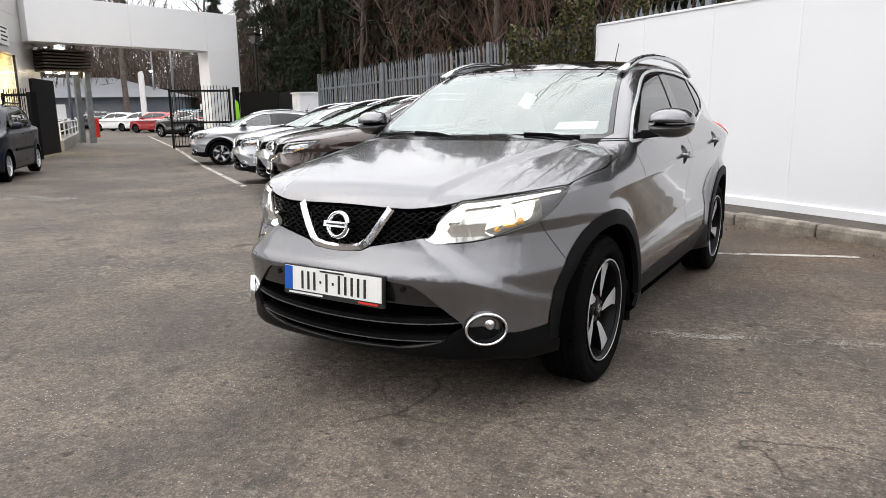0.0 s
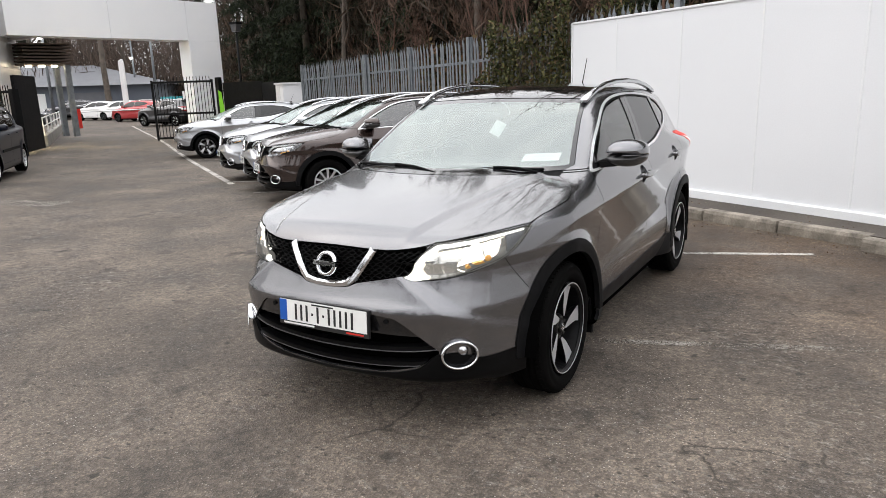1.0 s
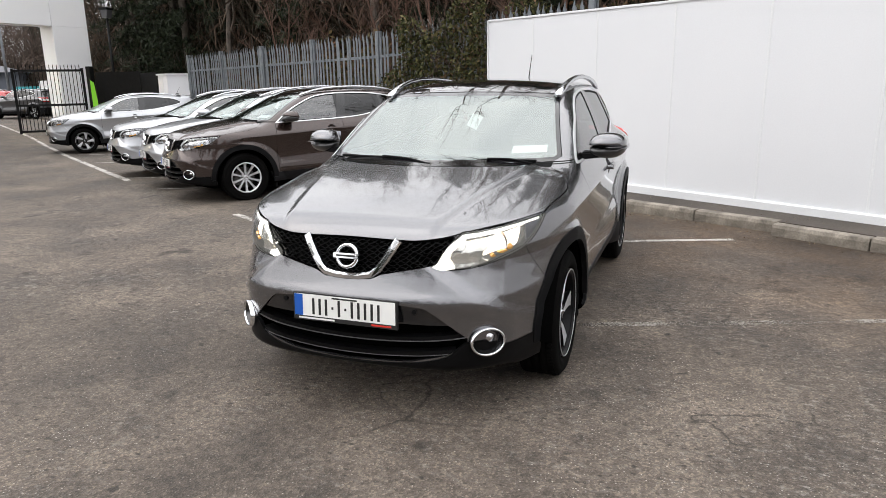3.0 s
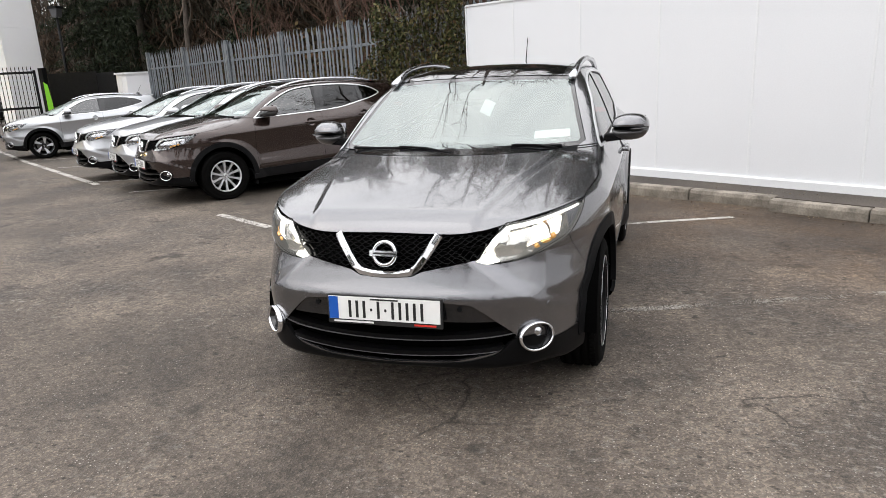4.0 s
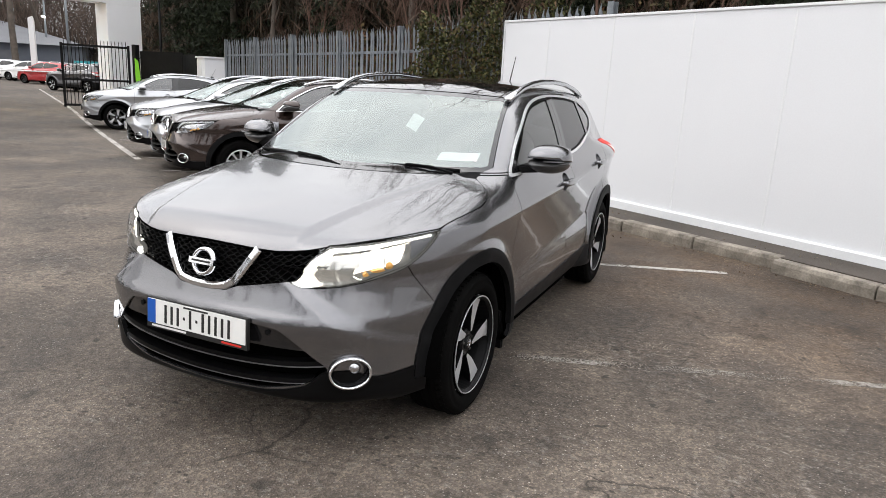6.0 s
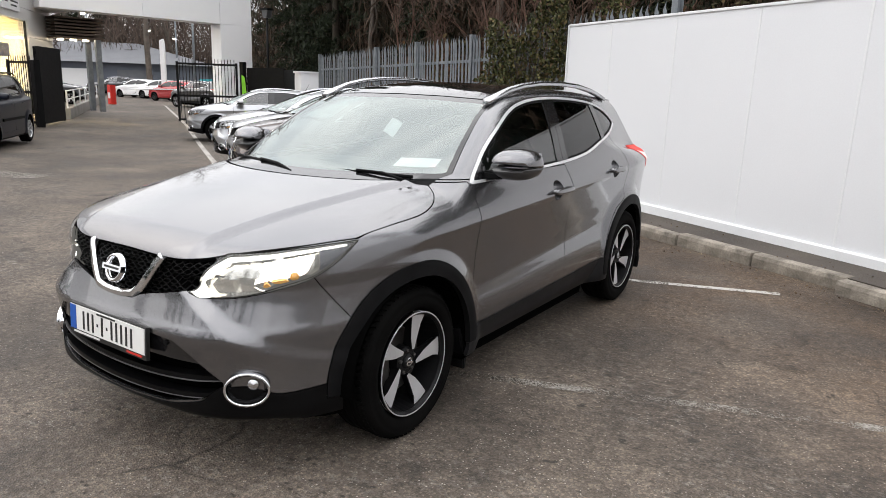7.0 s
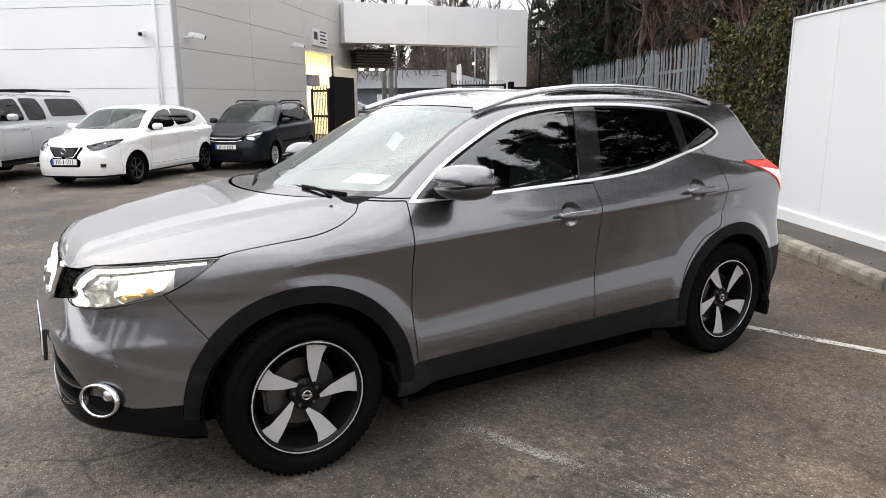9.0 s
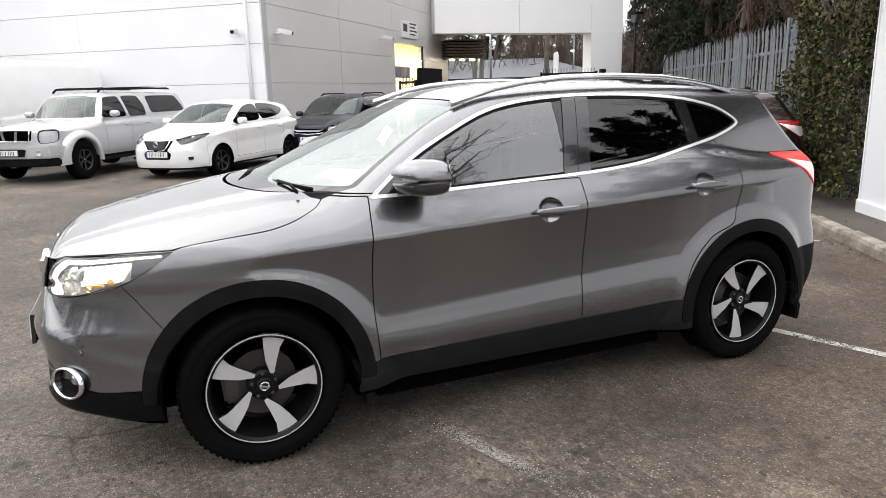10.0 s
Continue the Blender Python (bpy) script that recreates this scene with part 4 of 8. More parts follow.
def make_wheel(parent, x, y, r, style, side, rim_r=0.243, label=""):
    """One wheel standing on the ground: tyre, rim, spokes, brake; outer face at x."""
    wheel = empty("wheel", None, label)
    wheel.parent = parent
    flip = Matrix.Diagonal((side, 1, 1, 1)) if side < 0 else Matrix.Identity(4)
    wheel.matrix_basis = Matrix.Translation((side * x, y, r)) @ pose(0, 0, 0, random.uniform(0, 70) if style == "five" else 0)
    w = 0.215

    def put(name, bm, mat, lab=""):
        bmesh.ops.transform(bm, matrix=flip, verts=bm.verts[:])
        bmesh.ops.recalc_face_normals(bm, faces=bm.faces[:])
        ob = part(name, bm, mat, wheel, lab, smooth=False)
        return ob
    bm = B()
    k = r - rim_r
    prof = [(-0.03, rim_r - 0.008), (-0.012, rim_r + 0.003), (0.004, rim_r + 0.012), (0.012, rim_r + 0.35 * k), (0.013, rim_r + 0.5 * k), (0.006, rim_r + 0.68 * k), (0.008, rim_r + 0.70 * k), (-0.004, rim_r + 0.86 * k), (-0.022, r - 0.004)]
    for gx in (0.045, 0.085, 0.13, 0.17):
        prof += [(-gx + 0.006, r), (-gx + 0.004, r - 0.008), (-gx - 0.004, r - 0.008), (-gx - 0.006, r)]
    prof += [(-w + 0.022, r - 0.004), (-w, rim_r + 0.5 * k), (-w + 0.02, rim_r)]
    revolve(bm, prof, 64)
    tyre = put("tyre", bm, M_tyre)
    tyre.data.polygons.foreach_set("use_smooth", [True] * len(tyre.data.polygons))
    # tread blocks round the shoulder
    bm = B()
    for i in range(72):
        a = 2 * math.pi * i / 72
        add_box(bm, (-0.040, -0.0070, -0.006), (-0.014, 0.0070, -0.0005), pose(0, 0, 0, math.degrees(a)) @ Matrix.Translation((0, 0, r - 0.0025)) @ pose(0, 0, 0, 0, 9, 14))
    put("tread", bm, M_tyre)
    bm = B()
    revolve(bm, [(-0.012, rim_r - 0.006), (0.006, rim_r - 0.002), (0.008, rim_r - 0.012), (-0.004, rim_r - 0.022), (-0.012, rim_r - 0.020)], 64)
    put("rim_lip", bm, {"five": M_rim_black, "dark": M_dark_alloy}.get(style, M_alloy))
    if style == "five":
        bm = B()
        revolve(bm, [(0.004, rim_r - 0.004), (0.0095, rim_r - 0.005), (0.0095, rim_r - 0.0095), (0.004, rim_r - 0.010)], 64)
        put("rim_edge", bm, M_alloy, "thin machined rim edge")
    bm = B()
    revolve(bm, [(-0.006, rim_r - 0.020), (-0.05, rim_r - 0.028), (-0.16, rim_r - 0.045), (-0.2, rim_r - 0.02)], 48)
    put("rim_barrel", bm, M_satin if style == "ten" else M_rim_black)
    bm = B()
    revolve(bm, [(-0.16, 0.02), (-0.085, 0.03), (-0.085, 0.145), (-0.105, 0.145), (-0.105, 0.04)], 40)
    put("brake_disc", bm, M_disc)
    box_m = pose(0, 0, 0, 200)
    bm = B()
    add_box(bm, (-0.12, 0.085, -0.06), (-0.065, 0.165, 0.06), box_m)
    bmesh.ops.bevel(bm, geom=bm.edges[:], offset=0.012, segments=2, affect="EDGES")
    put("caliper", bm, M_disc)
    if style == "five":
        n_sp, dish = 5, 0.03
        top = [(0.014, 0.056), (0.030, 0.058), (0.029, 0.118), (0.030, 0.178), (0.041, 0.212), (0.054, 0.2315), (0.002, 0.2385), (-0.054, 0.2315), (-0.036, 0.165), (-0.016, 0.108)]
    elif style == "dark":
        n_sp, dish = 6, 0.03
        top = [(-0.024, 0.055), (0.024, 0.055), (0.022, 0.12), (0.040, 0.228), (-0.040, 0.228), (-0.022, 0.12)]
    else:
        n_sp, dish = 10, 0.03
        top = [(-0.016, 0.055), (0.016, 0.055), (0.012, 0.12), (0.020, 0.224), (-0.020, 0.224), (-0.012, 0.12)]
    ks = rim_r / 0.243
    for i in range(n_sp):
        rot = pose(0, 0, 0, 360 * i / n_sp)
        bm = B()
        f0 = [bm.verts.new((-0.016 - dish * (1 - b / 0.23) * 0.6, a * ks, b * ks)) for a, b in top]
        bm.faces.new(f0)
        bmesh.ops.transform(bm, matrix=rot, verts=bm.verts[:])
        put("spoke_face" if style == "five" else "spoke", bm, M_dark_alloy if style == "dark" else M_alloy)
        bm = B()
        f0 = [bm.verts.new((-0.0175 - dish * (1 - b / 0.23) * 0.6, a * 1.03 * ks, b * ks)) for a, b in top]
        fin = [bm.verts.new((-0.055 - dish * (1 - b / 0.23), a * 0.7 * ks, b * ks)) for a, b in top]
        bm.faces.new(fin[::-1])
        for q in range(len(top)):
            bm.faces.new((f0[q], f0[(q + 1) % len(top)], fin[(q + 1) % len(top)], fin[q]))
        bmesh.ops.transform(bm, matrix=rot, verts=bm.verts[:])
        put("spoke_side", bm, M_alloy if style == "ten" else M_rim_black)
    bm = B()
    revolve(bm, [(-0.09, 0.070 * ks), (-0.044, 0.066 * ks), (-0.036, 0.054 * ks), (-0.036, 0.036 * ks), (-0.030, 0.034 * ks), (-0.026, 0.028 * ks), (-0.0245, 0.0)], 32)
    hub = put("hub", bm, M_alloy if style == "ten" else M_rim_black)
    bm = B()
    revolve(bm, [(-0.0255, 0.013), (-0.0215, 0.014), (-0.0205, 0.018), (-0.0215, 0.021), (-0.027, 0.022)], 24)
    add_box(bm, (-0.024, -0.023, -0.004), (-0.0195, 0.023, 0.004))
    put("badge", bm, M_chrome)
    for i in range(5):
        bm = B()
        a = 2 * math.pi * (i + 0.5) / 5
        revolve(bm, [(-0.05, 0.009), (-0.030, 0.008), (-0.028, 0.005), (-0.034, 0.0)], 8, 0.052 * math.cos(a), 0.052 * math.sin(a))
        put("wheel_nut", bm, M_disc)
    return wheel


def bar_plate(parent, m, chars, width=0.52, blue=True, dealer=False):
    """A number plate whose characters are plain bars."""
    plate = empty("number_plate", None, "white number plate")
    plate.parent = parent
    plate.matrix_basis = m
    bm = B()
    add_box(bm, (-width / 2 - 0.008, -0.004, -0.068), (width / 2 + 0.008, 0.012, 0.064))
    part("holder", bm, M_ink, plate, bevel=0.003)
    bm = B()
    add_box(bm, (-width / 2, -0.008, -0.046), (width / 2, -0.003, 0.058))
    part("plate_face", bm, M_plate, plate, bevel=0.002)
    if blue:
        bm = B()
        add_box(bm, (-width / 2 + 0.001, -0.0095, -0.045), (-width / 2 + 0.045, -0.007, 0.057))
        part("blue_band", bm, M_plate_blue, plate)
    x0 = -width / 2 + 0.085
    step = (width - 0.15) / len(chars)
    gapw = step * 0.32
    for i, c in enumerate(chars):
        if c == "-":
            bm = B()
            add_box(bm, (x0 + step * i + 0.012, -0.0095, -0.004), (x0 + step * (i + 1) - 0.012, -0.007, 0.008))
        else:
            bm = B()
            add_box(bm, (x0 + step * i + gapw, -0.0095, -0.036), (x0 + step * (i + 1) - gapw, -0.007, 0.042))
        part("character_bar", bm, M_ink, plate)
    if dealer:
        bm = B()
        add_box(bm, (-width / 2 + 0.02, -0.006, -0.061), (-0.05, -0.0035, -0.053))
        part("text_bar", bm, M_plate, plate)
        bm = B()
        add_box(bm, (width / 2 - 0.12, -0.006, -0.061), (width / 2 - 0.02, -0.0035, -0.053))
        part("text_bar", bm, M_red, plate)
        bm = B()
        add_box(bm, (-0.06, -0.0095, 0.046), (0.07, -0.007, 0.053))
        part("text_bar", bm, M_ink, plate)
    return plate


def super_blob(name, c, r, mat, parent, label="", p=2.6, seg=(20, 12), clip=None, shear=0.0):
    """A rounded boxy blob; clip(x, y, z) in -1..1 picks the part to keep."""
    bm = B()
    nu, nv = seg
    grid = []
    for j in range(nv + 1):
        t = math.pi * (j / nv - 0.5)
        row = []
        for i in range(nu):
            a = 2 * math.pi * i / nu
            def sp(v):
                return math.copysign(abs(v) ** (2 / p), v)
            q = (sp(math.cos(t)) * sp(math.cos(a)), sp(math.cos(t)) * sp(math.sin(a)), sp(math.sin(t)))
            row.append(bm.verts.new((c[0] + r[0] * q[0], c[1] + r[1] * q[1] + shear * q[0], c[2] + r[2] * q[2])))
        grid.append(row)
    for j in range(nv):
        for i in range(nu):
            bm.faces.new((grid[j][i], grid[j][(i + 1) % nu], grid[j + 1][(i + 1) % nu], grid[j + 1][i]))
    bmesh.ops.remove_doubles(bm, verts=bm.verts[:], dist=1e-5)
    if clip is not None:
        for co, no in clip:
            co_w = Vector((c[0] + r[0] * co[0], c[1] + r[1] * co[1], c[2] + r[2] * co[2]))
            res = bmesh.ops.bisect_plane(bm, geom=bm.verts[:] + bm.edges[:] + bm.faces[:], plane_co=co_w, plane_no=no, clear_outer=True)
            es = [e for e in res["geom_cut"] if isinstance(e, bmesh.types.BMEdge)]
            if es:
                bmesh.ops.edgeloop_fill(bm, edges=es)
    bmesh.ops.recalc_face_normals(bm, faces=bm.faces[:])
    return part(name, bm, mat, parent, label, smooth=True)

# ---- the grey crossover and its like ----
CROSSOVER = dict(
    hood=[(-1.0, 0.80), (-0.84, 0.885), (-0.75, 0.932), (-0.6, 0.978), (-0.3, 1.045), (0.0, 1.097), (0.15, 1.122), (0.33, 1.140), (0.45, 1.165), (0.62, 1.25), (1.0, 1.36), (2.0, 1.36), (2.5, 1.25), (3.0, 1.18), (3.6, 1.17)],
    roof=[(0.5, 1.40), (0.95, 1.500), (1.2, 1.553), (1.5, 1.580), (1.85, 1.588), (2.3, 1.576), (2.65, 1.553), (2.95, 1.522), (3.2, 1.49)],
    width=[(-1.0, 0.56), (-0.8, 0.73), (-0.7, 0.785), (-0.6, 0.818), (-0.45, 0.850), (-0.3, 0.873), (0.0, 0.897), (0.4, 0.903), (1.2, 0.906), (2.2, 0.906), (2.7, 0.899), (3.0, 0.866), (3.2, 0.824), (3.35, 0.762), (3.5, 0.65)],
    section=[(0.15, -0.15), (0.24, -0.092), (0.32, -0.046), (0.40, -0.021), (0.455, -0.0125), (0.50, -0.0175), (0.545, -0.0255), (0.60, -0.0315), (0.65, -0.0310), (0.74, -0.0255), (0.82, -0.0170), (0.90, -0.0052), (0.928, 0.0), (0.942, -0.002), (0.965, -0.011), (1.0, -0.028), (1.05, -0.057), (1.088, -0.081), (1.12, -0.111), (1.2, -0.21), (1.6, -0.9)],
    nose=[(0.15, 0.16), (0.23, 0.085), (0.28, 0.036), (0.32, 0.020), (0.38, 0.018), (0.45, 0.021), (0.52, 0.014), (0.595, 0.0), (0.614, -0.001), (0.632, 0.005), (0.66, 0.019), (0.70, 0.036), (0.74, 0.051), (0.80, 0.066), (0.88, 0.092), (0.95, 0.14), (1.05, 0.26), (1.6, 1.0)],
    tail=[(0.15, 3.34), (0.3, 3.43), (0.5, 3.475), (0.65, 3.47), (0.78, 3.43), (0.95, 3.41), (1.1, 3.36), (1.25, 3.225), (1.4, 3.105), (1.48, 3.045), (1.53, 3.03), (1.7, 2.98)],
    screen=((0.12, 1.128), (0.99, 1.503)), cabin=((1.09, 0.838), (1.51, 0.645)), front=(-0.893, 0.15, 1.25), belt=1.12, arch=0.405, wheel_r=0.345,
    drop=(0.052, 0.045), ridge=0.021, rise=0.046, wheels=(0.0, 2.646), cheek=0.026, round=0.05, tail_curve=0.12, floor=0.235, taper=0.11, join=0.022, bow=0.013, lift=0.05)


BOWL_R = (0.068, 0.058)


def front_y(F, x, z):
    """Where the front of a shell lies at a half width and height."""
    lo, hi = -1.2, 0.0
    for _ in range(30):
        mid = (lo + hi) / 2
        lo, hi = (lo, mid) if float(F(np.array(x), np.array(mid), np.array(z))) < 0 else (mid, hi)
    return lo


def dish(name, F, yc, zc, r, depth, mat, parent, side):
    """A shallow round bowl let into the side of a shell."""
    n, rings = 32, 8
    ang = 2 * np.pi * np.arange(n) / n
    rho = np.linspace(1.0, 0.0, rings + 1)[:-1]
    yy = np.concatenate([(yc + r[0] * q * np.cos(ang)) for q in rho] + [[yc]])
    zz = np.concatenate([(zc + r[1] * q * np.sin(ang)) for q in rho] + [[zc]])
    lo, hi = np.full(len(yy), 0.6), np.full(len(yy), 1.05)
    for _ in range(30):
        mid = (lo + hi) / 2
        inside = F(mid, yy, zz) < 0
        lo, hi = np.where(inside, mid, lo), np.where(inside, hi, mid)
    deep = np.concatenate([np.full(n, depth * (1 - q ** 2.6)) for q in rho] + [[depth]])
    xs = side * (lo - deep)
    fs = [(i * n + k, i * n + (k + 1) % n, (i + 1) * n + (k + 1) % n, (i + 1) * n + k) for i in range(rings - 1) for k in range(n)]
    fs += [((rings - 1) * n + k, (rings - 1) * n + (k + 1) % n, rings * n) for k in range(n)]
    if side < 0:
        fs = [f[::-1] for f in fs]
    return mesh_from(name, np.stack([xs, yy, zz], 1).tolist(), fs, mat, parent, smooth=True)


def crossover(paint, wheel_style):
    car = empty("crossover_car")
    F = shell_fn(CROSSOVER)
    h = 0.0145
    V, faces = surface_net(F, (-0.0225, -0.98, 0.19), (1.0, 3.56, 1.64), (h, h, h))
    V, _, S = cut(V, faces, lambda p: p[:, 0] - 0.0)
    V[np.abs(V[:, 0]) < 1e-5, 0] = 0.0
    R = 0.345
    for wy in (0.0, 2.646):
        V, _, S = cut(V, S, lambda p, wy=wy: np.maximum(np.hypot(p[:, 1] - wy, p[:, 2] - R) - 0.405, 0.45 - p[:, 0]))
    # liner just under the skin
    top_z = lambda p: p[:, 2] - 1.10
    V, liner, _ = cut(V, S, top_z)
    V, under, S = cut(V, S, lambda p: p[:, 2] - 0.262)
    panel("underbody", V, under, F, M_liner, car, thick=0)

    # windscreen
    ws = poly_sdf([(-0.74, 1.118), (0.70, 1.118), (0.735, 1.14), (0.605, 1.474), (0.56, 1.487), (0.3, 1.498), (0.0, 1.502), (-0.6, 1.48)])
    g = lambda p: np.where((p[:, 1] < 1.3) & (p[:, 2] > 1.05), ws(p[:, 0], p[:, 2]), 0.5)
    V, frit, S = cut(V, S, g, 0.003)
    V, pane, frit = cut(V, frit, lambda p: ws(p[:, 0], p[:, 2]) + 0.022)
    panel("windscreen_border", V, frit, F, M_gloss_black, car, "black windscreen surround", inset=0.002, thick=0.004)
    panel("windscreen", V, pane, F, M_screen_glass, car, "windscreen reflecting a pale sky", inset=0.002, thick=0)
    # black glass roof
    rg = poly_sdf(rounded([(-0.5, 1.02), (0.50, 1.02), (0.53, 1.06), (0.515, 2.5), (0.49, 2.58), (-0.49, 2.58)], 4, (0, 5)))
    g = lambda p: np.where(p[:, 2] > 1.42, rg(p[:, 0], p[:, 1]), 0.5)
    V, a, S = cut(V, S, g, 0.004)
    panel("glass_roof", V, a, F, M_roof_glass, car, "black panoramic glass roof")
    # side windows
    dlo = rounded([(0.500, 1.092), (0.70, 1.243), (0.90, 1.352), (1.126, 1.446), (1.35, 1.488), (1.65, 1.506), (2.0, 1.500), (2.30, 1.474), (2.52, 1.428), (2.642, 1.372), (2.684, 1.322), (2.51, 1.264), (2.28, 1.219), (2.0, 1.164), (1.8, 1.140), (1.55, 1.124), (0.95, 1.104)], 5, (0,))
    ds = poly_sdf(dlo)
    g = lambda p: np.where((p[:, 0] > 0.5) & (p[:, 2] > 1.0), ds(p[:, 1], p[:, 2]), 0.5)
    V, win, S = cut(V, S, g)
    V, win, trim = cut(V, win, lambda p: ds(p[:, 1], p[:, 2]) + 0.013)
    both("window_trim", V, trim, F, M_trim, car, "polished chrome window surround", proud=0.004, thick=0.01)

    def band(y0b, y0t, y1b, y1t):
        return lambda p: np.maximum((y0b + (y0t - y0b) * (p[:, 2] - 1.12) / 0.38) - p[:, 1], p[:, 1] - (y1b + (y1t - y1b) * (p[:, 2] - 1.12) / 0.38))
    V, a, win = cut(V, win, band(1.475, 1.565, 1.553, 1.640))
    both("window_pillar", V, a, F, M_gloss_black, car, proud=0.001)
    V, a, win = cut(V, win, band(1.556, 1.643, 1.625, 1.715))
    both("window_pillar", V, a, F, M_gloss_black, car, proud=0.001)
    V, a, win = cut(V, win, band(2.282, 2.255, 2.355, 2.325))
    both("window_pillar", V, a, F, M_gloss_black, car, proud=0.001)
    V, a, win = cut(V, win, lambda p: p[:, 1] - 0.665)
    both("mirror_base_panel", V, a, F, M_gloss_black, car)
    V, seal, win = cut(V, win, lambda p: -(ds(p[:, 1], p[:, 2]) + 0.024))
    both("window_seal", V, seal, F, M_black_plastic, car, thick=0.004)
    V, fw, win = cut(V, win, lambda p: p[:, 1] - 1.5)
    both("front_window", V, fw, F, M_glass, car, "clear front door glass", inset=0.004, thick=0)
    both("rear_window", V, win, F, M_glass_dark, car, "dark tinted rear glass", inset=0.004, thick=0)

    # black lower trim: arches, sills, bumper lips
    def arch(p, wy, r1):
        return np.maximum(np.hypot(p[:, 1] - wy, p[:, 2] - R) - r1, 0.5 - p[:, 0])
    for wy in (0.0, 2.646):
        V, a, S = cut(V, S, lambda p, wy=wy: np.maximum(arch(p, wy, 0.472), (0.33 if wy == 0 else 0.30) - p[:, 2]), 0.003)
        both("arch_trim", V, a, F, M_black_plastic, car, "black plastic wheel arch trim", proud=0.007, thick=0.03)
    V, a, S = cut(V, S, lambda p: np.maximum(np.maximum(p[:, 2] - (0.392 + 0.022 * (p[:, 1] - 0.5)), np.abs(p[:, 1] - 1.32) - 1.0), 0.5 - p[:, 0]), 0.003)
    both("sill_trim", V, a, F, M_sill_lit, car, "black plastic sill trim", proud=0.005, thick=0.02)
    lip = curve_fn([(-0.1, 0.308), (0.0, 0.308), (0.30, 0.322), (0.48, 0.362), (0.56, 0.425), (0.63, 0.43), (0.72, 0.388), (0.8, 0.395), (1.0, 0.42)])
    V, a, S = cut(V, S, lambda p: np.maximum(p[:, 2] - lip(p[:, 0]), p[:, 1] + 0.25), 0.003)
    panel("front_lip", V, a, F, M_lip, car, "black plastic lower bumper lip", proud=0.004, thick=0.02)
    V, a, S = cut(V, S, lambda p: np.maximum(p[:, 2] - 0.60, 2.9 - p[:, 1]), 0.003)
    panel("rear_lip", V, a, F, M_black_plastic, car, proud=0.004, thick=0.02)

    # front openings
    inta = poly_sdf([(-0.4, 0.600), (0.27, 0.603), (0.385, 0.592), (0.43, 0.560), (0.568, 0.437), (0.555, 0.415), (0.48, 0.367), (0.30, 0.327), (0.0, 0.313), (-0.4, 0.33)])
    V, a, S = cut(V, S, lambda p: np.where(p[:, 1] < -0.4, inta(p[:, 0], p[:, 2]), 0.5), 0.002)
    V, up, a = cut(V, a, lambda p: 0.505 - p[:, 2])
    panel("plate_carrier", V, up, F, M_gloss_black, car, "black lower grille surround", inset=0.012, thick=0.03)
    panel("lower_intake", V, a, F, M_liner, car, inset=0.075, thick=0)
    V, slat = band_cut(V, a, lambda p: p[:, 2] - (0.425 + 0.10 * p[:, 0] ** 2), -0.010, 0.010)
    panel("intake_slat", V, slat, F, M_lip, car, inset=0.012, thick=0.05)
    # thin strips coloured grey for the light that catches the slat edges
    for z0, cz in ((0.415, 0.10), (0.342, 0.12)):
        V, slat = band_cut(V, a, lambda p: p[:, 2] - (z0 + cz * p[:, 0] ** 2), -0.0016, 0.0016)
        panel("slat_edge", V, slat, F, M_slat_glint, car, "thin pale strip painted for light on a slat edge", inset=0.006, thick=0.006)
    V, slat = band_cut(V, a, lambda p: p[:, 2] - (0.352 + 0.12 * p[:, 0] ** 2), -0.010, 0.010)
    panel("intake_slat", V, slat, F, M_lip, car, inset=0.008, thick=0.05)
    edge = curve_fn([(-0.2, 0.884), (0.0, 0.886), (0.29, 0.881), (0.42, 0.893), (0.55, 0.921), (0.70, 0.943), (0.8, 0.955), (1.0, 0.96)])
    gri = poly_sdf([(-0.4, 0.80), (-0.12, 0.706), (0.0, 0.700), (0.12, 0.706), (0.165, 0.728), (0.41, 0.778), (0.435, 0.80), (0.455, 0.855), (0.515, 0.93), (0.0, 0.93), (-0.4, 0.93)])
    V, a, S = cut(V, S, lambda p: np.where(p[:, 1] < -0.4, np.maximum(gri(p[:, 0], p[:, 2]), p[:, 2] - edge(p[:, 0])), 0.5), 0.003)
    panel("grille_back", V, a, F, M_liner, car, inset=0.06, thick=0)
    gfaces = a
    # mesh of the grille: wavy bars
    bars = []
    for k in range(16):
        z0 = 0.702 + 0.0125 * k
        V, bar = band_cut(V, gfaces, lambda p, z0=z0, k=k: p[:, 2] - z0 - 0.16 * p[:, 0] ** 2 - 0.0046 * np.clip(1.6 * np.sin(p[:, 0] * 2 * np.pi / 0.040 + k * np.pi), -1, 1), -0.0013, 0.0013)
        bars += bar
    tagged(panel("grille_mesh", V, bars, F, M_mesh, car, inset=0.020, thick=0.012), "black honeycomb grille mesh", kind="stuff")

    # headlamps
    def lq(p):
        return 0.65 * p[:, 0] + 0.76 * p[:, 1]
    hl_poly = rounded([(-0.352, 0.770), (-0.300, 0.752), (-0.14, 0.766), (0.086, 0.816), (0.20, 0.872), (0.300, 0.950), (0.05, 0.938), (-0.20, 0.918), (-0.275, 0.868)], 5, (0, 5, 7))
    hs = poly_sdf(hl_poly)
    V, a, S = cut(V, S, lambda p: np.where((p[:, 1] < 0.1) & (p[:, 0] > 0.3) & (p[:, 2] < 1.0), hs(lq(p), p[:, 2]), 0.5), 0.003)
    lamps = []
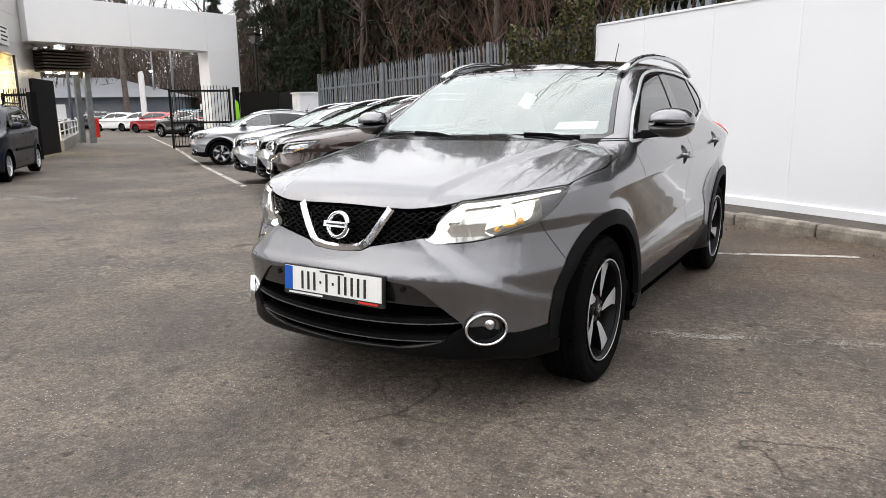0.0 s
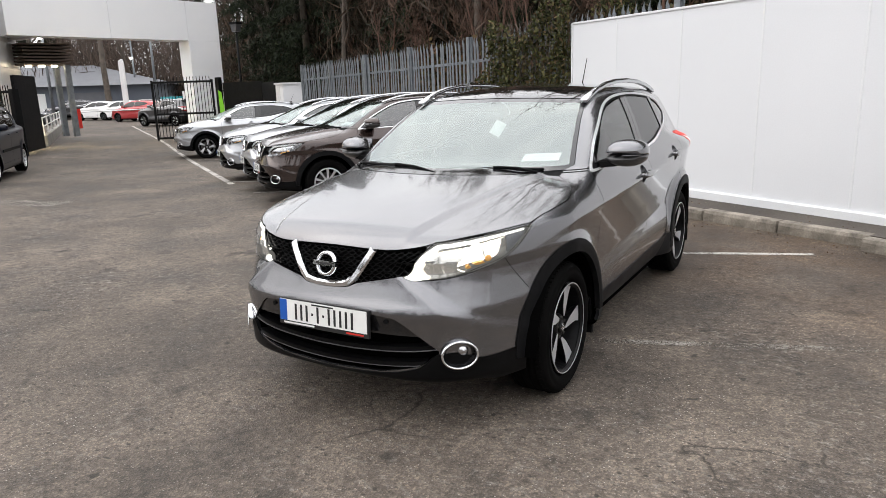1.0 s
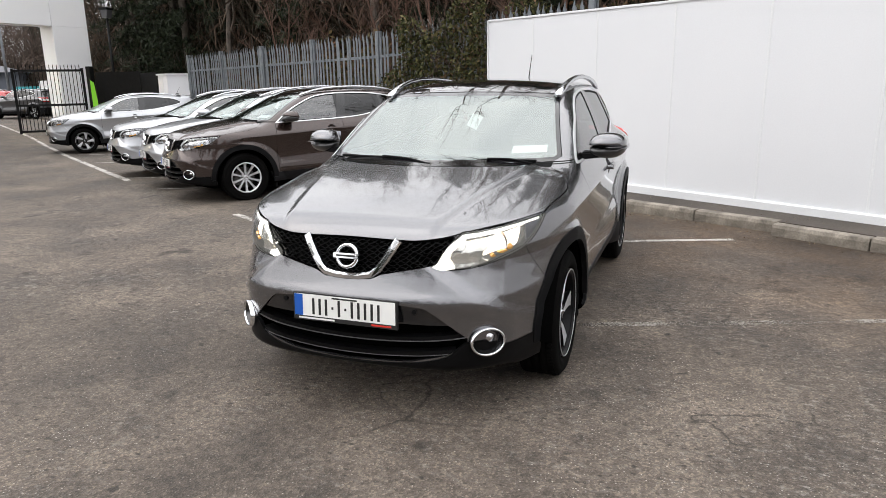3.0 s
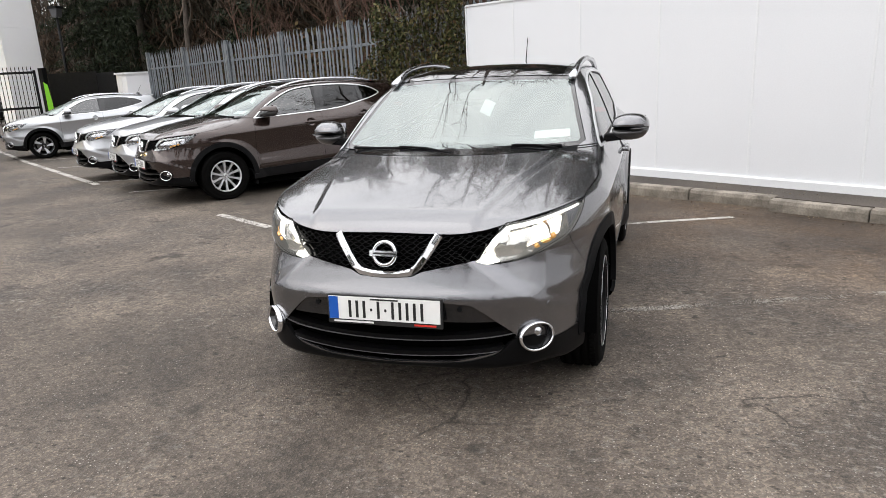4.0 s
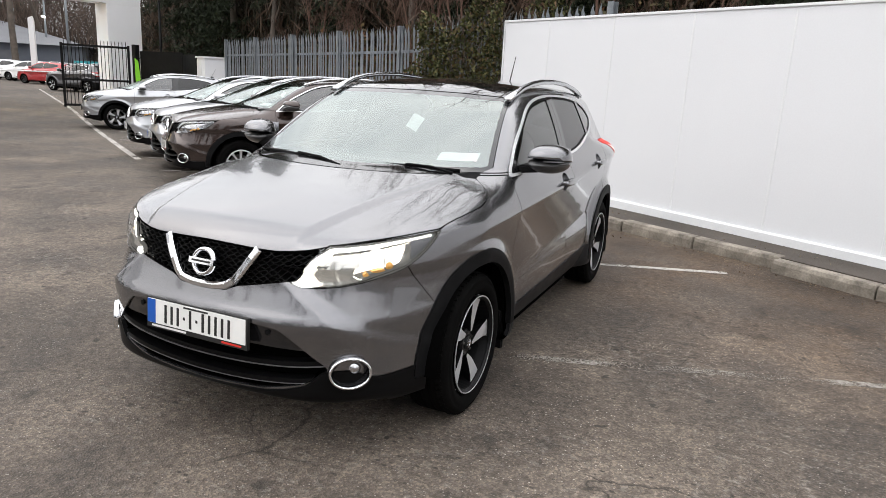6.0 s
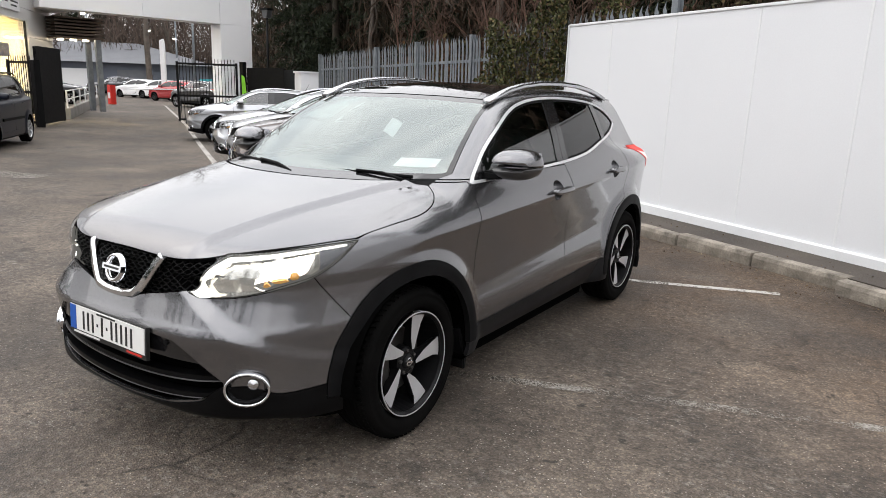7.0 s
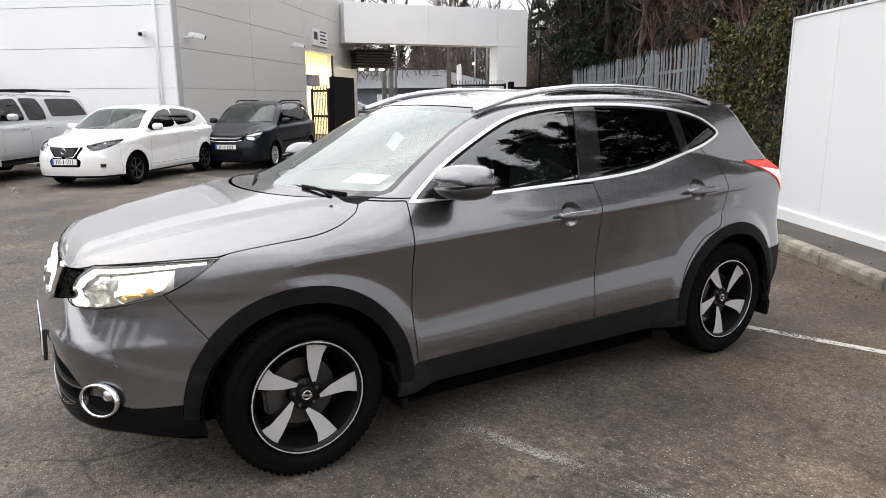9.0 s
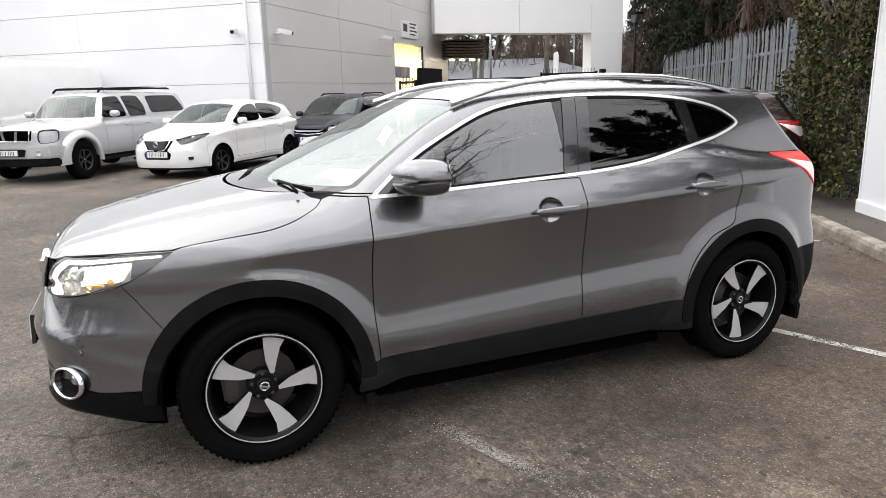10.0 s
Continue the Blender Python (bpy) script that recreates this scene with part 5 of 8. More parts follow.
    for s in (1, -1):
        lamp = empty("headlight", None, "lit clear headlight with a bright boomerang light strip")
        lamp.parent = car
        panel("lens_cover", V, a, F, M_lamp_glass, lamp, side=s, inset=0.001, thick=0)
        panel("lamp_housing", V, a, F, M_refl_lit, lamp, side=s, inset=0.055, thick=-0.052)
        strip_d = line_dist([(0.25, 0.944), (0.05, 0.934), (-0.19, 0.914), (-0.262, 0.868), (-0.328, 0.784), (-0.305, 0.766), (-0.268, 0.764)])
        V, drl, core = cut(V, a, lambda p: np.maximum(strip_d(lq(p), p[:, 2]) - np.where(lq(p) < -0.2, 0.0165, 0.0095), hs(lq(p), p[:, 2]) + 0.003))
        panel("light_strip", V, drl, F, M_drl, lamp, "white daytime light strip", side=s, inset=0.014, thick=0.014)
        wedge = poly_sdf([(-0.272, 0.790), (-0.205, 0.856), (-0.165, 0.845), (-0.198, 0.800), (-0.170, 0.776), (-0.240, 0.772)])
        V, rib, _ = cut(V, core, lambda p: wedge(lq(p), p[:, 2]))
        panel("lamp_rib", V, rib, F, M_refl_lit, lamp, "clear arrow-shaped lamp rib", side=s, inset=0.022, thick=0.02)
        amber_d = line_dist([(-0.07, 0.794), (0.03, 0.814)])
        V, amb, _ = cut(V, core, lambda p: np.maximum(amber_d(lq(p), p[:, 2]) - 0.0065, hs(lq(p), p[:, 2]) + 0.006))
        panel("indicator_reflector", V, amb, F, M_amber, lamp, "amber indicator reflector", side=s, inset=0.026, thick=0.012)
        V, refl, _ = cut(V, core, lambda p: np.maximum(np.maximum(hs(lq(p), p[:, 2]) + 0.016, lq(p) - 0.13), -0.20 - lq(p)))
        V, hot, refl = cut(V, refl, lambda p: np.maximum(np.abs(lq(p) - 0.02 - 0.5 * (p[:, 2] - 0.87)) - 0.095, np.maximum(hs(lq(p), p[:, 2]) + 0.020, 0.814 + 0.2 * lq(p) - p[:, 2])))
        panel("high_beam_reflector", V, hot, F, M_bowl, lamp, "glowing high beam reflector", side=s, inset=0.042, thick=0)
        panel("reflector", V, refl, F, M_refl_lit, lamp, side=s, inset=0.046, thick=0)
        V, dark, _ = cut(V, core, lambda p: np.maximum(0.145 - lq(p), hs(lq(p), p[:, 2]) + 0.006))
        panel("lamp_bezel", V, dark, F, M_lamp_dark, lamp, side=s, inset=0.02, thick=0.01)
        m = Matrix.Translation((s * 0.622, -0.603, 0.846)) @ pose(0, 0, 0, 0, 0, 42 * s)
        bm = B()
        revolve(bm, [(-0.05, 0.046), (0.0, 0.042), (0.004, 0.036)], 32)
        bmesh.ops.transform(bm, matrix=m @ pose(0, 0, 0, 0, 0, -90), verts=bm.verts[:])
        part("projector_ring", bm, M_chrome, lamp, smooth=True)
        bm = B()
        revolve(bm, [(0.004, 0.078), (-0.012, 0.062), (-0.02, 0.046)], 32)
        bmesh.ops.transform(bm, matrix=m @ pose(0, 0, 0, 0, 0, -90), verts=bm.verts[:])
        part("projector_bowl", bm, M_satin, lamp, smooth=True)
        bm = B()
        revolve(bm, [(0.0, 0.038), (0.010, 0.031), (0.016, 0.016), (0.018, 0.0)], 32)
        bmesh.ops.transform(bm, matrix=m @ pose(0, 0, 0, 0, 0, -90), verts=bm.verts[:])
        part("projector_lens", bm, M_head, lamp, "glowing headlamp lens", smooth=True)
        bm = B()
        revolve(bm, [(0.0, 0.030), (0.006, 0.024), (0.010, 0.0)], 24)
        bmesh.ops.transform(bm, matrix=Matrix.Translation((s * 0.692, -0.500, 0.872)) @ pose(0, 0, 0, 0, 0, 52 * s - 90), verts=bm.verts[:])
        part("high_beam_bulb", bm, M_bowl, lamp, smooth=True)
        bm = B()
        revolve(bm, [(0.0, 0.018), (0.006, 0.014), (0.010, 0.0)], 20)
        bmesh.ops.transform(bm, matrix=Matrix.Translation((s * 0.690, -0.535, 0.826)) @ pose(0, 0, 0, 0, 0, 52 * s - 90), verts=bm.verts[:])
        part("indicator_bulb", bm, M_amber, lamp, "amber indicator bulb", smooth=True)
        lamps.append(lamp)

    # skin under the panel gaps, open at the lamps and grilles
    V, _, liner = cut(V, liner, lambda p: np.where((p[:, 1] < 0.1) & (p[:, 0] > 0.3) & (p[:, 2] < 1.0), hs(lq(p), p[:, 2]) + 0.004, 0.5))
    V, _, liner = cut(V, liner, lambda p: np.where(p[:, 1] < -0.4, np.maximum(gri(p[:, 0], p[:, 2]), p[:, 2] - edge(p[:, 0])) + 0.004, 0.5))
    V, _, liner = cut(V, liner, lambda p: np.where(p[:, 1] < -0.4, inta(p[:, 0], p[:, 2]) + 0.004, 0.5))
    bowl = lambda p: np.where(p[:, 0] > 0.5, np.minimum(np.hypot((p[:, 1] - 1.362) / BOWL_R[0], (p[:, 2] - 0.982) / BOWL_R[1]), np.hypot((p[:, 1] - 2.290) / BOWL_R[0], (p[:, 2] - 1.034) / BOWL_R[1])) * BOWL_R[1] - BOWL_R[1], 0.5)
    V, _, liner = cut(V, liner, lambda p: bowl(p) - 0.004)
    V, _, S = cut(V, S, bowl)
    panel("inner_shell", V, liner, F, M_liner, car, inset=0.014, thick=0)
    # bonnet
    hp = poly_sdf(rounded([(-0.8, -1.1), (0.8, -1.1), (0.80, -0.32), (0.838, 0.05), (0.822, 0.18), (0.765, 0.275), (0.70, 0.325), (0.45, 0.165), (0.2, 0.10), (0.0, 0.085), (-0.45, 0.165), (-0.8, 0.0)], 5, (0, 1, 2, 6, 11)))
    V, a, S = cut(V, S, lambda p: np.where((p[:, 2] > 0.8) & (p[:, 1] < 0.6), np.maximum(hp(p[:, 0], p[:, 1]), edge(p[:, 0]) - p[:, 2]), 0.5), 0.005)
    panel("bonnet", V, a, F, paint, car, "grey bonnet with two raised creases", thick=0.016)
    # cowl under the wipers
    V, a, S = cut(V, S, lambda p: np.where((p[:, 2] > 1.0) & (p[:, 1] < 0.6), np.maximum(np.maximum(p[:, 0] - 0.70, 0.03 - p[:, 0]), p[:, 1] - 0.42), 0.5), 0.002)
    both("cowl", V, a, F, M_black_plastic, car, "black cowl panel", inset=0.006, thick=0.01)
    # bumper, wings, doors, rear
    V, a, S = cut(V, S, lambda p: np.where(p[:, 2] < 0.9, p[:, 1] - (-0.50 + (0.83 - p[:, 2]) * 0.75), p[:, 1] + 0.7), 0.004)
    panel("front_bumper", V, a, F, paint, car, "grey front bumper", thick=0.014)
    fd = curve_fn([(0.2, 0.51), (0.459, 0.496), (0.6, 0.487), (0.795, 0.484), (1.0, 0.492), (1.091, 0.500), (1.3, 0.52)])
    V, a, S = cut(V, S, lambda p: np.where(p[:, 0] > 0.5, np.maximum(p[:, 1] - fd(p[:, 2]), p[:, 2] - 1.105), 0.5), 0.005)
    both("front_wing", V, a, F, paint, car, thick=0.014)
    bd = curve_fn([(0.2, 1.55), (0.475, 1.552), (0.7, 1.558), (0.885, 1.563), (1.0, 1.562), (1.129, 1.556), (1.3, 1.56)])
    V, a, S = cut(V, S, lambda p: np.where(p[:, 0] > 0.5, np.maximum(p[:, 1] - bd(p[:, 2]), p[:, 2] - 1.115), 0.5), 0.005)
    fdoor = both("front_door", V, a, F, paint, car, "grey front door", thick=0.014)
    rdp = poly_sdf(rounded([(1.3, 0.2), (2.19, 0.2), (2.19, 0.46), (2.24, 0.62), (2.36, 0.75), (2.50, 0.81), (2.535, 0.90), (2.545, 1.05), (2.512, 1.18), (2.40, 1.275), (1.3, 1.30)], 4, (0, 1, 10)))
    V, a, S = cut(V, S, lambda p: np.where((p[:, 0] > 0.5) & (p[:, 2] < 1.3), rdp(p[:, 1], p[:, 2]), 0.5), 0.005)
    rdoor = both("rear_door", V, a, F, paint, car, "grey rear door", thick=0.014)
    # tail lamps
    tl = poly_sdf(rounded([(2.885, 1.156), (3.1, 1.148), (3.5, 1.138), (3.5, 0.88), (3.29, 0.895), (3.20, 0.955), (3.06, 1.045)], 4, (0, 2, 3)))
    V, a, S = cut(V, S, lambda p: np.where((p[:, 0] > 0.45), tl(p[:, 1], p[:, 2]), 0.5), 0.004)
    tl_edge = line_dist([(2.885, 1.156), (3.06, 1.045), (3.20, 0.955), (3.29, 0.895)])
    V, top, bot = cut(V, a, lambda p: (1.128 - 0.16 * (p[:, 1] - 2.9)) - p[:, 2])
    for s in (1, -1):
        tlamp = empty("tail_light", None, "red and clear tail light, lit")
        tlamp.parent = car
        panel("red_lens", V, top, F, M_tail, tlamp, side=s, proud=0.003)
        V, low, mid = cut(V, bot, lambda p: np.minimum(p[:, 2] - 0.955, tl_edge(p[:, 1], p[:, 2]) - 0.011))
        panel("clear_lens", V, mid, F, M_tail_clear, tlamp, side=s, proud=0.003)
        panel("red_lens", V, low, F, M_tail, tlamp, side=s, proud=0.003)
    V, rear_g, S = cut(V, S, lambda p: np.where((p[:, 1] > 2.9), np.maximum(np.maximum(1.17 - p[:, 2], p[:, 2] - 1.455), p[:, 0] - (0.60 - 0.35 * (p[:, 2] - 1.17))), 0.5), 0.003)
    panel("rear_screen", V, rear_g, F, M_glass_dark, car, inset=0.003, thick=0)
    V, tg, S = cut(V, S, lambda p: np.where((p[:, 1] > 2.95) & (p[:, 2] > 0.55), p[:, 0] - 0.62, 0.5), 0.005)
    panel("tailgate", V, tg, F, paint, car, thick=0.014)
    # rest above and behind: roof sides, pillars, rear wings
    V, rw, roofp = cut(V, S, lambda p: np.maximum(p[:, 2] - 1.30, 2.0 - p[:, 1]))
    panel("roof_panel", V, roofp, F, paint, car, "grey roof and pillars", thick=0.012)
    both("rear_wing", V, rw, F, paint, car, thick=0.012)

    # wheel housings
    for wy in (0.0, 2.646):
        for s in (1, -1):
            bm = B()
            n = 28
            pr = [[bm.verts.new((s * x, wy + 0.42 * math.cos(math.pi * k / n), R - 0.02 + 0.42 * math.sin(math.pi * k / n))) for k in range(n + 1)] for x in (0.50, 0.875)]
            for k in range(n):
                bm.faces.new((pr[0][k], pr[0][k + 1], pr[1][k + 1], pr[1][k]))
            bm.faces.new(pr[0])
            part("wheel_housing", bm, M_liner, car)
    for wy, rot in ((0.0, -15), (2.646, -43)):
        for s in (1, -1):
            w = make_wheel(car, 0.872, wy, R, wheel_style, s, label="diamond-cut alloy wheel")
            w.matrix_basis = Matrix.Translation((s * 0.872, wy, R)) @ pose(0, 0, 0, rot)
            bm = B()
            add_prism(bm, [(wy + 0.375, 0.40), (wy + 0.40, 0.40), (wy + 0.47, 0.25), (wy + 0.46, 0.165), (wy + 0.44, 0.165), (wy + 0.43, 0.25)], s * 0.66 if s > 0 else -0.865, 0.865 if s > 0 else -0.66, "x")
            part("mud_flap", bm, M_black_plastic, car, "black mud flap", bevel=0.006)

    # fog lamps with chrome rings
    for s in (1, -1):
        fog = empty("fog_light", None, "round fog light in a chrome ring")
        fog.parent = car
        fog.matrix_basis = Matrix.Translation((s * 0.648, -0.745, 0.424)) @ pose(0, 0, 0, -4, 0, 42 * s)
        bm = B()
        n = 40
        prof = [(0.004, -0.004), (0.0085, -0.009), (0.0135, -0.006), (0.015, 0.012)]
        rings = [[bm.verts.new(((0.078 - 0.006 + d) * math.cos(2 * math.pi * k / n), y, (0.058 - 0.006 + d) * math.sin(2 * math.pi * k / n))) for k in range(n)] for d, y in ((0.0, 0.02), *prof)]
        for a_, b_ in zip(rings, rings[1:]):
            for k in range(n):
                bm.faces.new((a_[k], a_[(k + 1) % n], b_[(k + 1) % n], b_[k]))
        bmesh.ops.recalc_face_normals(bm, faces=bm.faces[:])
        part("chrome_ring", bm, M_chrome, fog, smooth=True)
        bm = B()
        rings = [[bm.verts.new((r_ * 0.072 * math.cos(2 * math.pi * k / n), y, r_ * 0.053 * math.sin(2 * math.pi * k / n))) for k in range(n)] for r_, y in ((1.0, 0.0), (0.8, 0.03))]
        for k in range(n):
            bm.faces.new((rings[0][k], rings[0][(k + 1) % n], rings[1][(k + 1) % n], rings[1][k]))
        bm.faces.new(rings[1])
        part("recess", bm, M_gloss_black, fog)
        bm = B()
        revolve(bm, [(0.0, 0.024), (0.006, 0.018), (0.009, 0.0)], 24)
        bmesh.ops.transform(bm, matrix=Matrix.Translation((s * 0.020, 0.020, 0.014)) @ pose(0, 0, 0, 0, 0, -90), verts=bm.verts[:])
        part("fog_lens", bm, M_satin, fog, smooth=True)
        for px, pz in ((0.69, 0.556), (0.335, 0.572)):
            py = front_y(F, px, pz) + (0.0 if px > 0.5 else 0.010)
            bm = B()
            revolve(bm, [(0.0, 0.012), (0.004, 0.011), (0.005, 0.0)], 16)
            a_ = 46 * s if px > 0.5 else 9 * s
            bmesh.ops.transform(bm, matrix=Matrix.Translation((s * px, py, pz)) @ pose(0, 0, 0, 0, 0, a_ - 90), verts=bm.verts[:])
            part("parking_sensor", bm, paint if px > 0.5 else M_black_plastic, car)

    # V-shaped chrome bar and round badge
    bm = B()
    path = [(0.238, 0.882), (0.215, 0.845), (0.180, 0.790), (0.148, 0.745), (0.118, 0.722), (0.06, 0.713), (0.0, 0.711)]
    path = path + [(-a_, b_) for a_, b_ in path[-2::-1]]
    prev = None
    for i, (px, pz) in enumerate(path):
        a_, b_ = Vector(path[max(i - 1, 0)]), Vector(path[min(i + 1, len(path) - 1)])
        d = (b_ - a_).normalized()
        nrm = Vector((-d.y, d.x))
        yy = -0.893 + 0.15 * px * px + float(curve_fn(CROSSOVER["nose"])(pz)) + 0.002
        wd = 0.018 if abs(px) > 0.1 else 0.016
        ring = [bm.verts.new((px + nrm.x * o * wd, yy + dy, pz + nrm.y * o * wd)) for o, dy in ((-1, 0.02), (-1, -0.004), (-0.55, -0.013), (0.55, -0.013), (1, -0.004), (1, 0.02))]
        if prev:
            for k in range(5):
                bm.faces.new((prev[k], prev[k + 1], ring[k + 1], ring[k]))
        else:
            bm.faces.new(ring)
        prev = ring
    bm.faces.new(prev[::-1])
    bmesh.ops.recalc_face_normals(bm, faces=bm.faces[:])
    part("grille_bar_chrome", bm, M_chrome, car, "V-shaped chrome grille bar", bevel=0.0015)
    badge = empty("badge", None, "round chrome badge with a plain bar")
    badge.parent = car
    badge.matrix_basis = Matrix.Translation((0, -0.848, 0.806)) @ pose(0, 0, 0, -14)
    bm = B()
    revolve(bm, [(-0.012, 0.042), (0.004, 0.044), (0.008, 0.050), (0.004, 0.057), (-0.012, 0.060)], 48)
    bmesh.ops.transform(bm, matrix=pose(0, 0, 0, 0, 0, -90), verts=bm.verts[:])
    part("badge_ring", bm, M_chrome, badge, smooth=True)
    bm = B()
    add_box(bm, (-0.064, -0.012, -0.012), (0.064, 0.008, 0.012))
    part("badge_bar", bm, M_chrome, badge, bevel=0.003)
    bm = B()
    add_box(bm, (-0.048, -0.0135, -0.004), (0.048, -0.011, 0.004))
    part("lettering_bar", bm, M_ink, badge)

    bar_plate(car, Matrix.Translation((0, -0.897, 0.560)) @ pose(0, 0, 0, -3), "xxx-x-xxxxx", dealer=True)

    # door handles
    for s in (1, -1):
        for (ya, yb, z0, xs, bowl_y) in ((1.262, 1.512, 0.982, 0.902, 1.362), (2.178, 2.418, 1.034, 0.899, 2.290)):
            hd = empty("door_handle", None, "body-coloured door handle")
            hd.parent = car
            super_blob("handle_bar", (s * (xs + 0.030), (ya + yb) / 2, z0), (0.015, (yb - ya) / 2, 0.0185), paint, hd, p=3.2, seg=(24, 10))
            super_blob("handle_mount", (s * (xs + 0.012), ya + 0.03, z0), (0.02, 0.022, 0.014), paint, hd)
            super_blob("handle_mount", (s * (xs + 0.012), yb - 0.03, z0), (0.02, 0.03, 0.015), paint, hd)
            dish("handle_bowl", F, bowl_y, z0, BOWL_R, 0.034, paint, hd, s)
    # mirrors
    for s in (1, -1):
        mir = empty("wing_mirror", None, "grey wing mirror with black base")
        mir.parent = car
        super_blob("mirror_shell", (s * 0.972, 0.70, 1.190), (0.108, 0.122, 0.074), paint, mir, p=2.35, seg=(28, 16), clip=[((0, 0.62, 0), (0, 1, 0)), ((0, 0, -0.10), (0, -0.12, -1))], shear=s * 0.035)
        super_blob("mirror_base", (s * 0.972, 0.70, 1.188), (0.106, 0.120, 0.077), M_mirror_low, mir, p=2.35, seg=(28, 16), clip=[((0, 0.62, 0), (0, 1, 0)), ((0, 0, -0.13), (0, -0.12, 1))], shear=s * 0.035)
        bm = B()
        add_prism(bm, [(s * 0.83, 1.105), (s * 0.93, 1.118), (s * 0.96, 1.128), (s * 0.95, 1.150), (s * 0.82, 1.150)], 0.62, 0.74, "y")
        part("mirror_arm", bm, M_black_plastic, mir, bevel=0.008)
        bm = B()
        add_box(bm, (s * 0.972 - 0.085, 0.776, 1.15), (s * 0.972 + 0.085, 0.781, 1.245))
        part("mirror_glass", bm, M_chrome, mir, bevel=0.002)
        super_blob("indicator_strip", (s * 1.02, 0.598, 1.184), (0.048, 0.016, 0.003), M_lamp_dark, mir, shear=s * 0.035)
    # roof rails
    for s in (1, -1):
        bm = B()
        pts = [(0.99, 1.482), (1.10, 1.516), (1.22, 1.548), (1.38, 1.574), (1.6, 1.592), (1.9, 1.596), (2.2, 1.584), (2.42, 1.560), (2.56, 1.536), (2.70, 1.505)]
        prev = None
        for i, (py, pz) in enumerate(pts):
            wx = 0.600 + 0.012 * math.sin(i / 9 * math.pi)
            wd = 0.024 if i < 2 else 0.018
            ring = [bm.verts.new((s * (wx + o), py, pz + q)) for o, q in ((-wd, -0.018), (-wd * 0.9, 0.004), (0, 0.012), (wd * 0.9, 0.004), (wd, -0.018))]
            if prev:
                for k in range(5):
                    bm.faces.new((prev[k], prev[(k + 1) % 5], ring[(k + 1) % 5], ring[k]))
            else:
                bm.faces.new(ring)
            prev = ring
        bm.faces.new(prev[::-1])
        bmesh.ops.recalc_face_normals(bm, faces=bm.faces[:])
        part("roof_rail", bm, M_satin, car, "silver roof rail", smooth=True)
    # lip spoiler at the end of the roof
    bm = B()
    prev = None
    for i in range(13):
        sx = -0.53 + 1.06 * i / 12
        dz = -0.035 * (sx / 0.6) ** 2 - 0.02 * (sx / 0.7) ** 6
        dy = -0.10 * (sx / 0.6) ** 2
        ring = [bm.verts.new((sx, py + dy, pz + dz)) for py, pz in ((2.86, 1.537), (2.98, 1.527), (3.08, 1.523), (3.10, 1.515), (3.085, 1.503), (2.98, 1.492), (2.86, 1.50))]
        if prev:
            for k in range(7):
                bm.faces.new((prev[k], prev[(k + 1) % 7], ring[(k + 1) % 7], ring[k]))
        else:
            bm.faces.new(ring[::-1])
        prev = ring
    bm.faces.new(prev)
    bmesh.ops.recalc_face_normals(bm, faces=bm.faces[:])
    part("roof_spoiler", bm, paint, car, "grey lip spoiler over the tailgate", smooth=True)
    # wipers, aerial
    for pts in ([(0.62, 0.290, 1.120), (0.36, 0.190, 1.128), (0.08, 0.150, 1.132)], [(0.06, 0.110, 1.122), (-0.28, 0.160, 1.132), (-0.62, 0.290, 1.126)]):
        wip = empty("wiper", None, "black windscreen wiper")
        wip.parent = car
        tube("wiper_blade", [Vector(q) + Vector((0, 0.015, 0.008)) for q in pts], 0.008, M_black_plastic, wip, seg=6)
        tube("wiper_arm", [(pts[0][0] * 0.98, pts[0][1] - 0.05, pts[0][2]), Vector(pts[0]).lerp(Vector(pts[1]), 0.5) + Vector((0, -0.01, 0.018)), Vector(pts[1]) + Vector((0, 0.01, 0.018))], 0.007, M_black_plastic, wip, seg=6)
    aer = empty("aerial", None, "black roof aerial")
    aer.parent = car
    super_blob("aerial_base", (0.0, 2.70, 1.553), (0.022, 0.05, 0.022), M_black_plastic, aer)
    tube("aerial_rod", [(0, 2.69, 1.565), (0, 2.74, 1.66), (0, 2.81, 1.79)], [0.005, 0.004, 0.003], M_black_plastic, aer, seg=6)

    # cabin
    super_blob("dashboard", (0, 0.62, 0.98), (0.70, 0.30, 0.16), M_dash, car, "dark dashboard", p=3.5, seg=(24, 10))
    for sx in (-0.37, 0.37):
        seat = empty("front_seat", None, "dark cloth front seat with headrest")
        seat.parent = car
        super_blob("cushion", (sx, 1.32, 0.66), (0.25, 0.27, 0.10), M_seat, seat, p=3.2)
        super_blob("backrest", (sx, 1.60, 0.98), (0.24, 0.09, 0.32), M_seat, seat, p=3.0)
        super_blob("headrest", (sx, 1.66, 1.375), (0.13, 0.05, 0.085), M_seat, seat, p=2.8)
    super_blob("rear_seat", (0, 2.52, 0.92), (0.62, 0.12, 0.34), M_seat, car, p=4.0)
    for sx in (-0.4, 0.0, 0.4):
        super_blob("rear_headrest", (sx, 2.54, 1.28), (0.12, 0.05, 0.07), M_seat, car)
    bm = B()
    n = 32
    bmesh.ops.create_cone(bm, segments=8, radius1=0.03, radius2=0.02, depth=0.2, matrix=Matrix.Translation((-0.37, 0.92, 1.0)) @ pose(0, 0, 0, 70))
    pts = [(-0.37 + 0.185 * math.cos(2 * math.pi * k / n), 1.02 + 0.06 * math.sin(2 * math.pi * k / n), 1.04 + 0.175 * math.sin(2 * math.pi * k / n)) for k in range(n + 1)]
    add_tube(bm, pts, 0.016, 8)
    add_box(bm, (-0.54, 0.99, 1.02), (-0.20, 1.02, 1.05))
    part("steering_wheel", bm, M_dash, car, "black steering wheel on the right-hand side", smooth=True)
    bm = B()
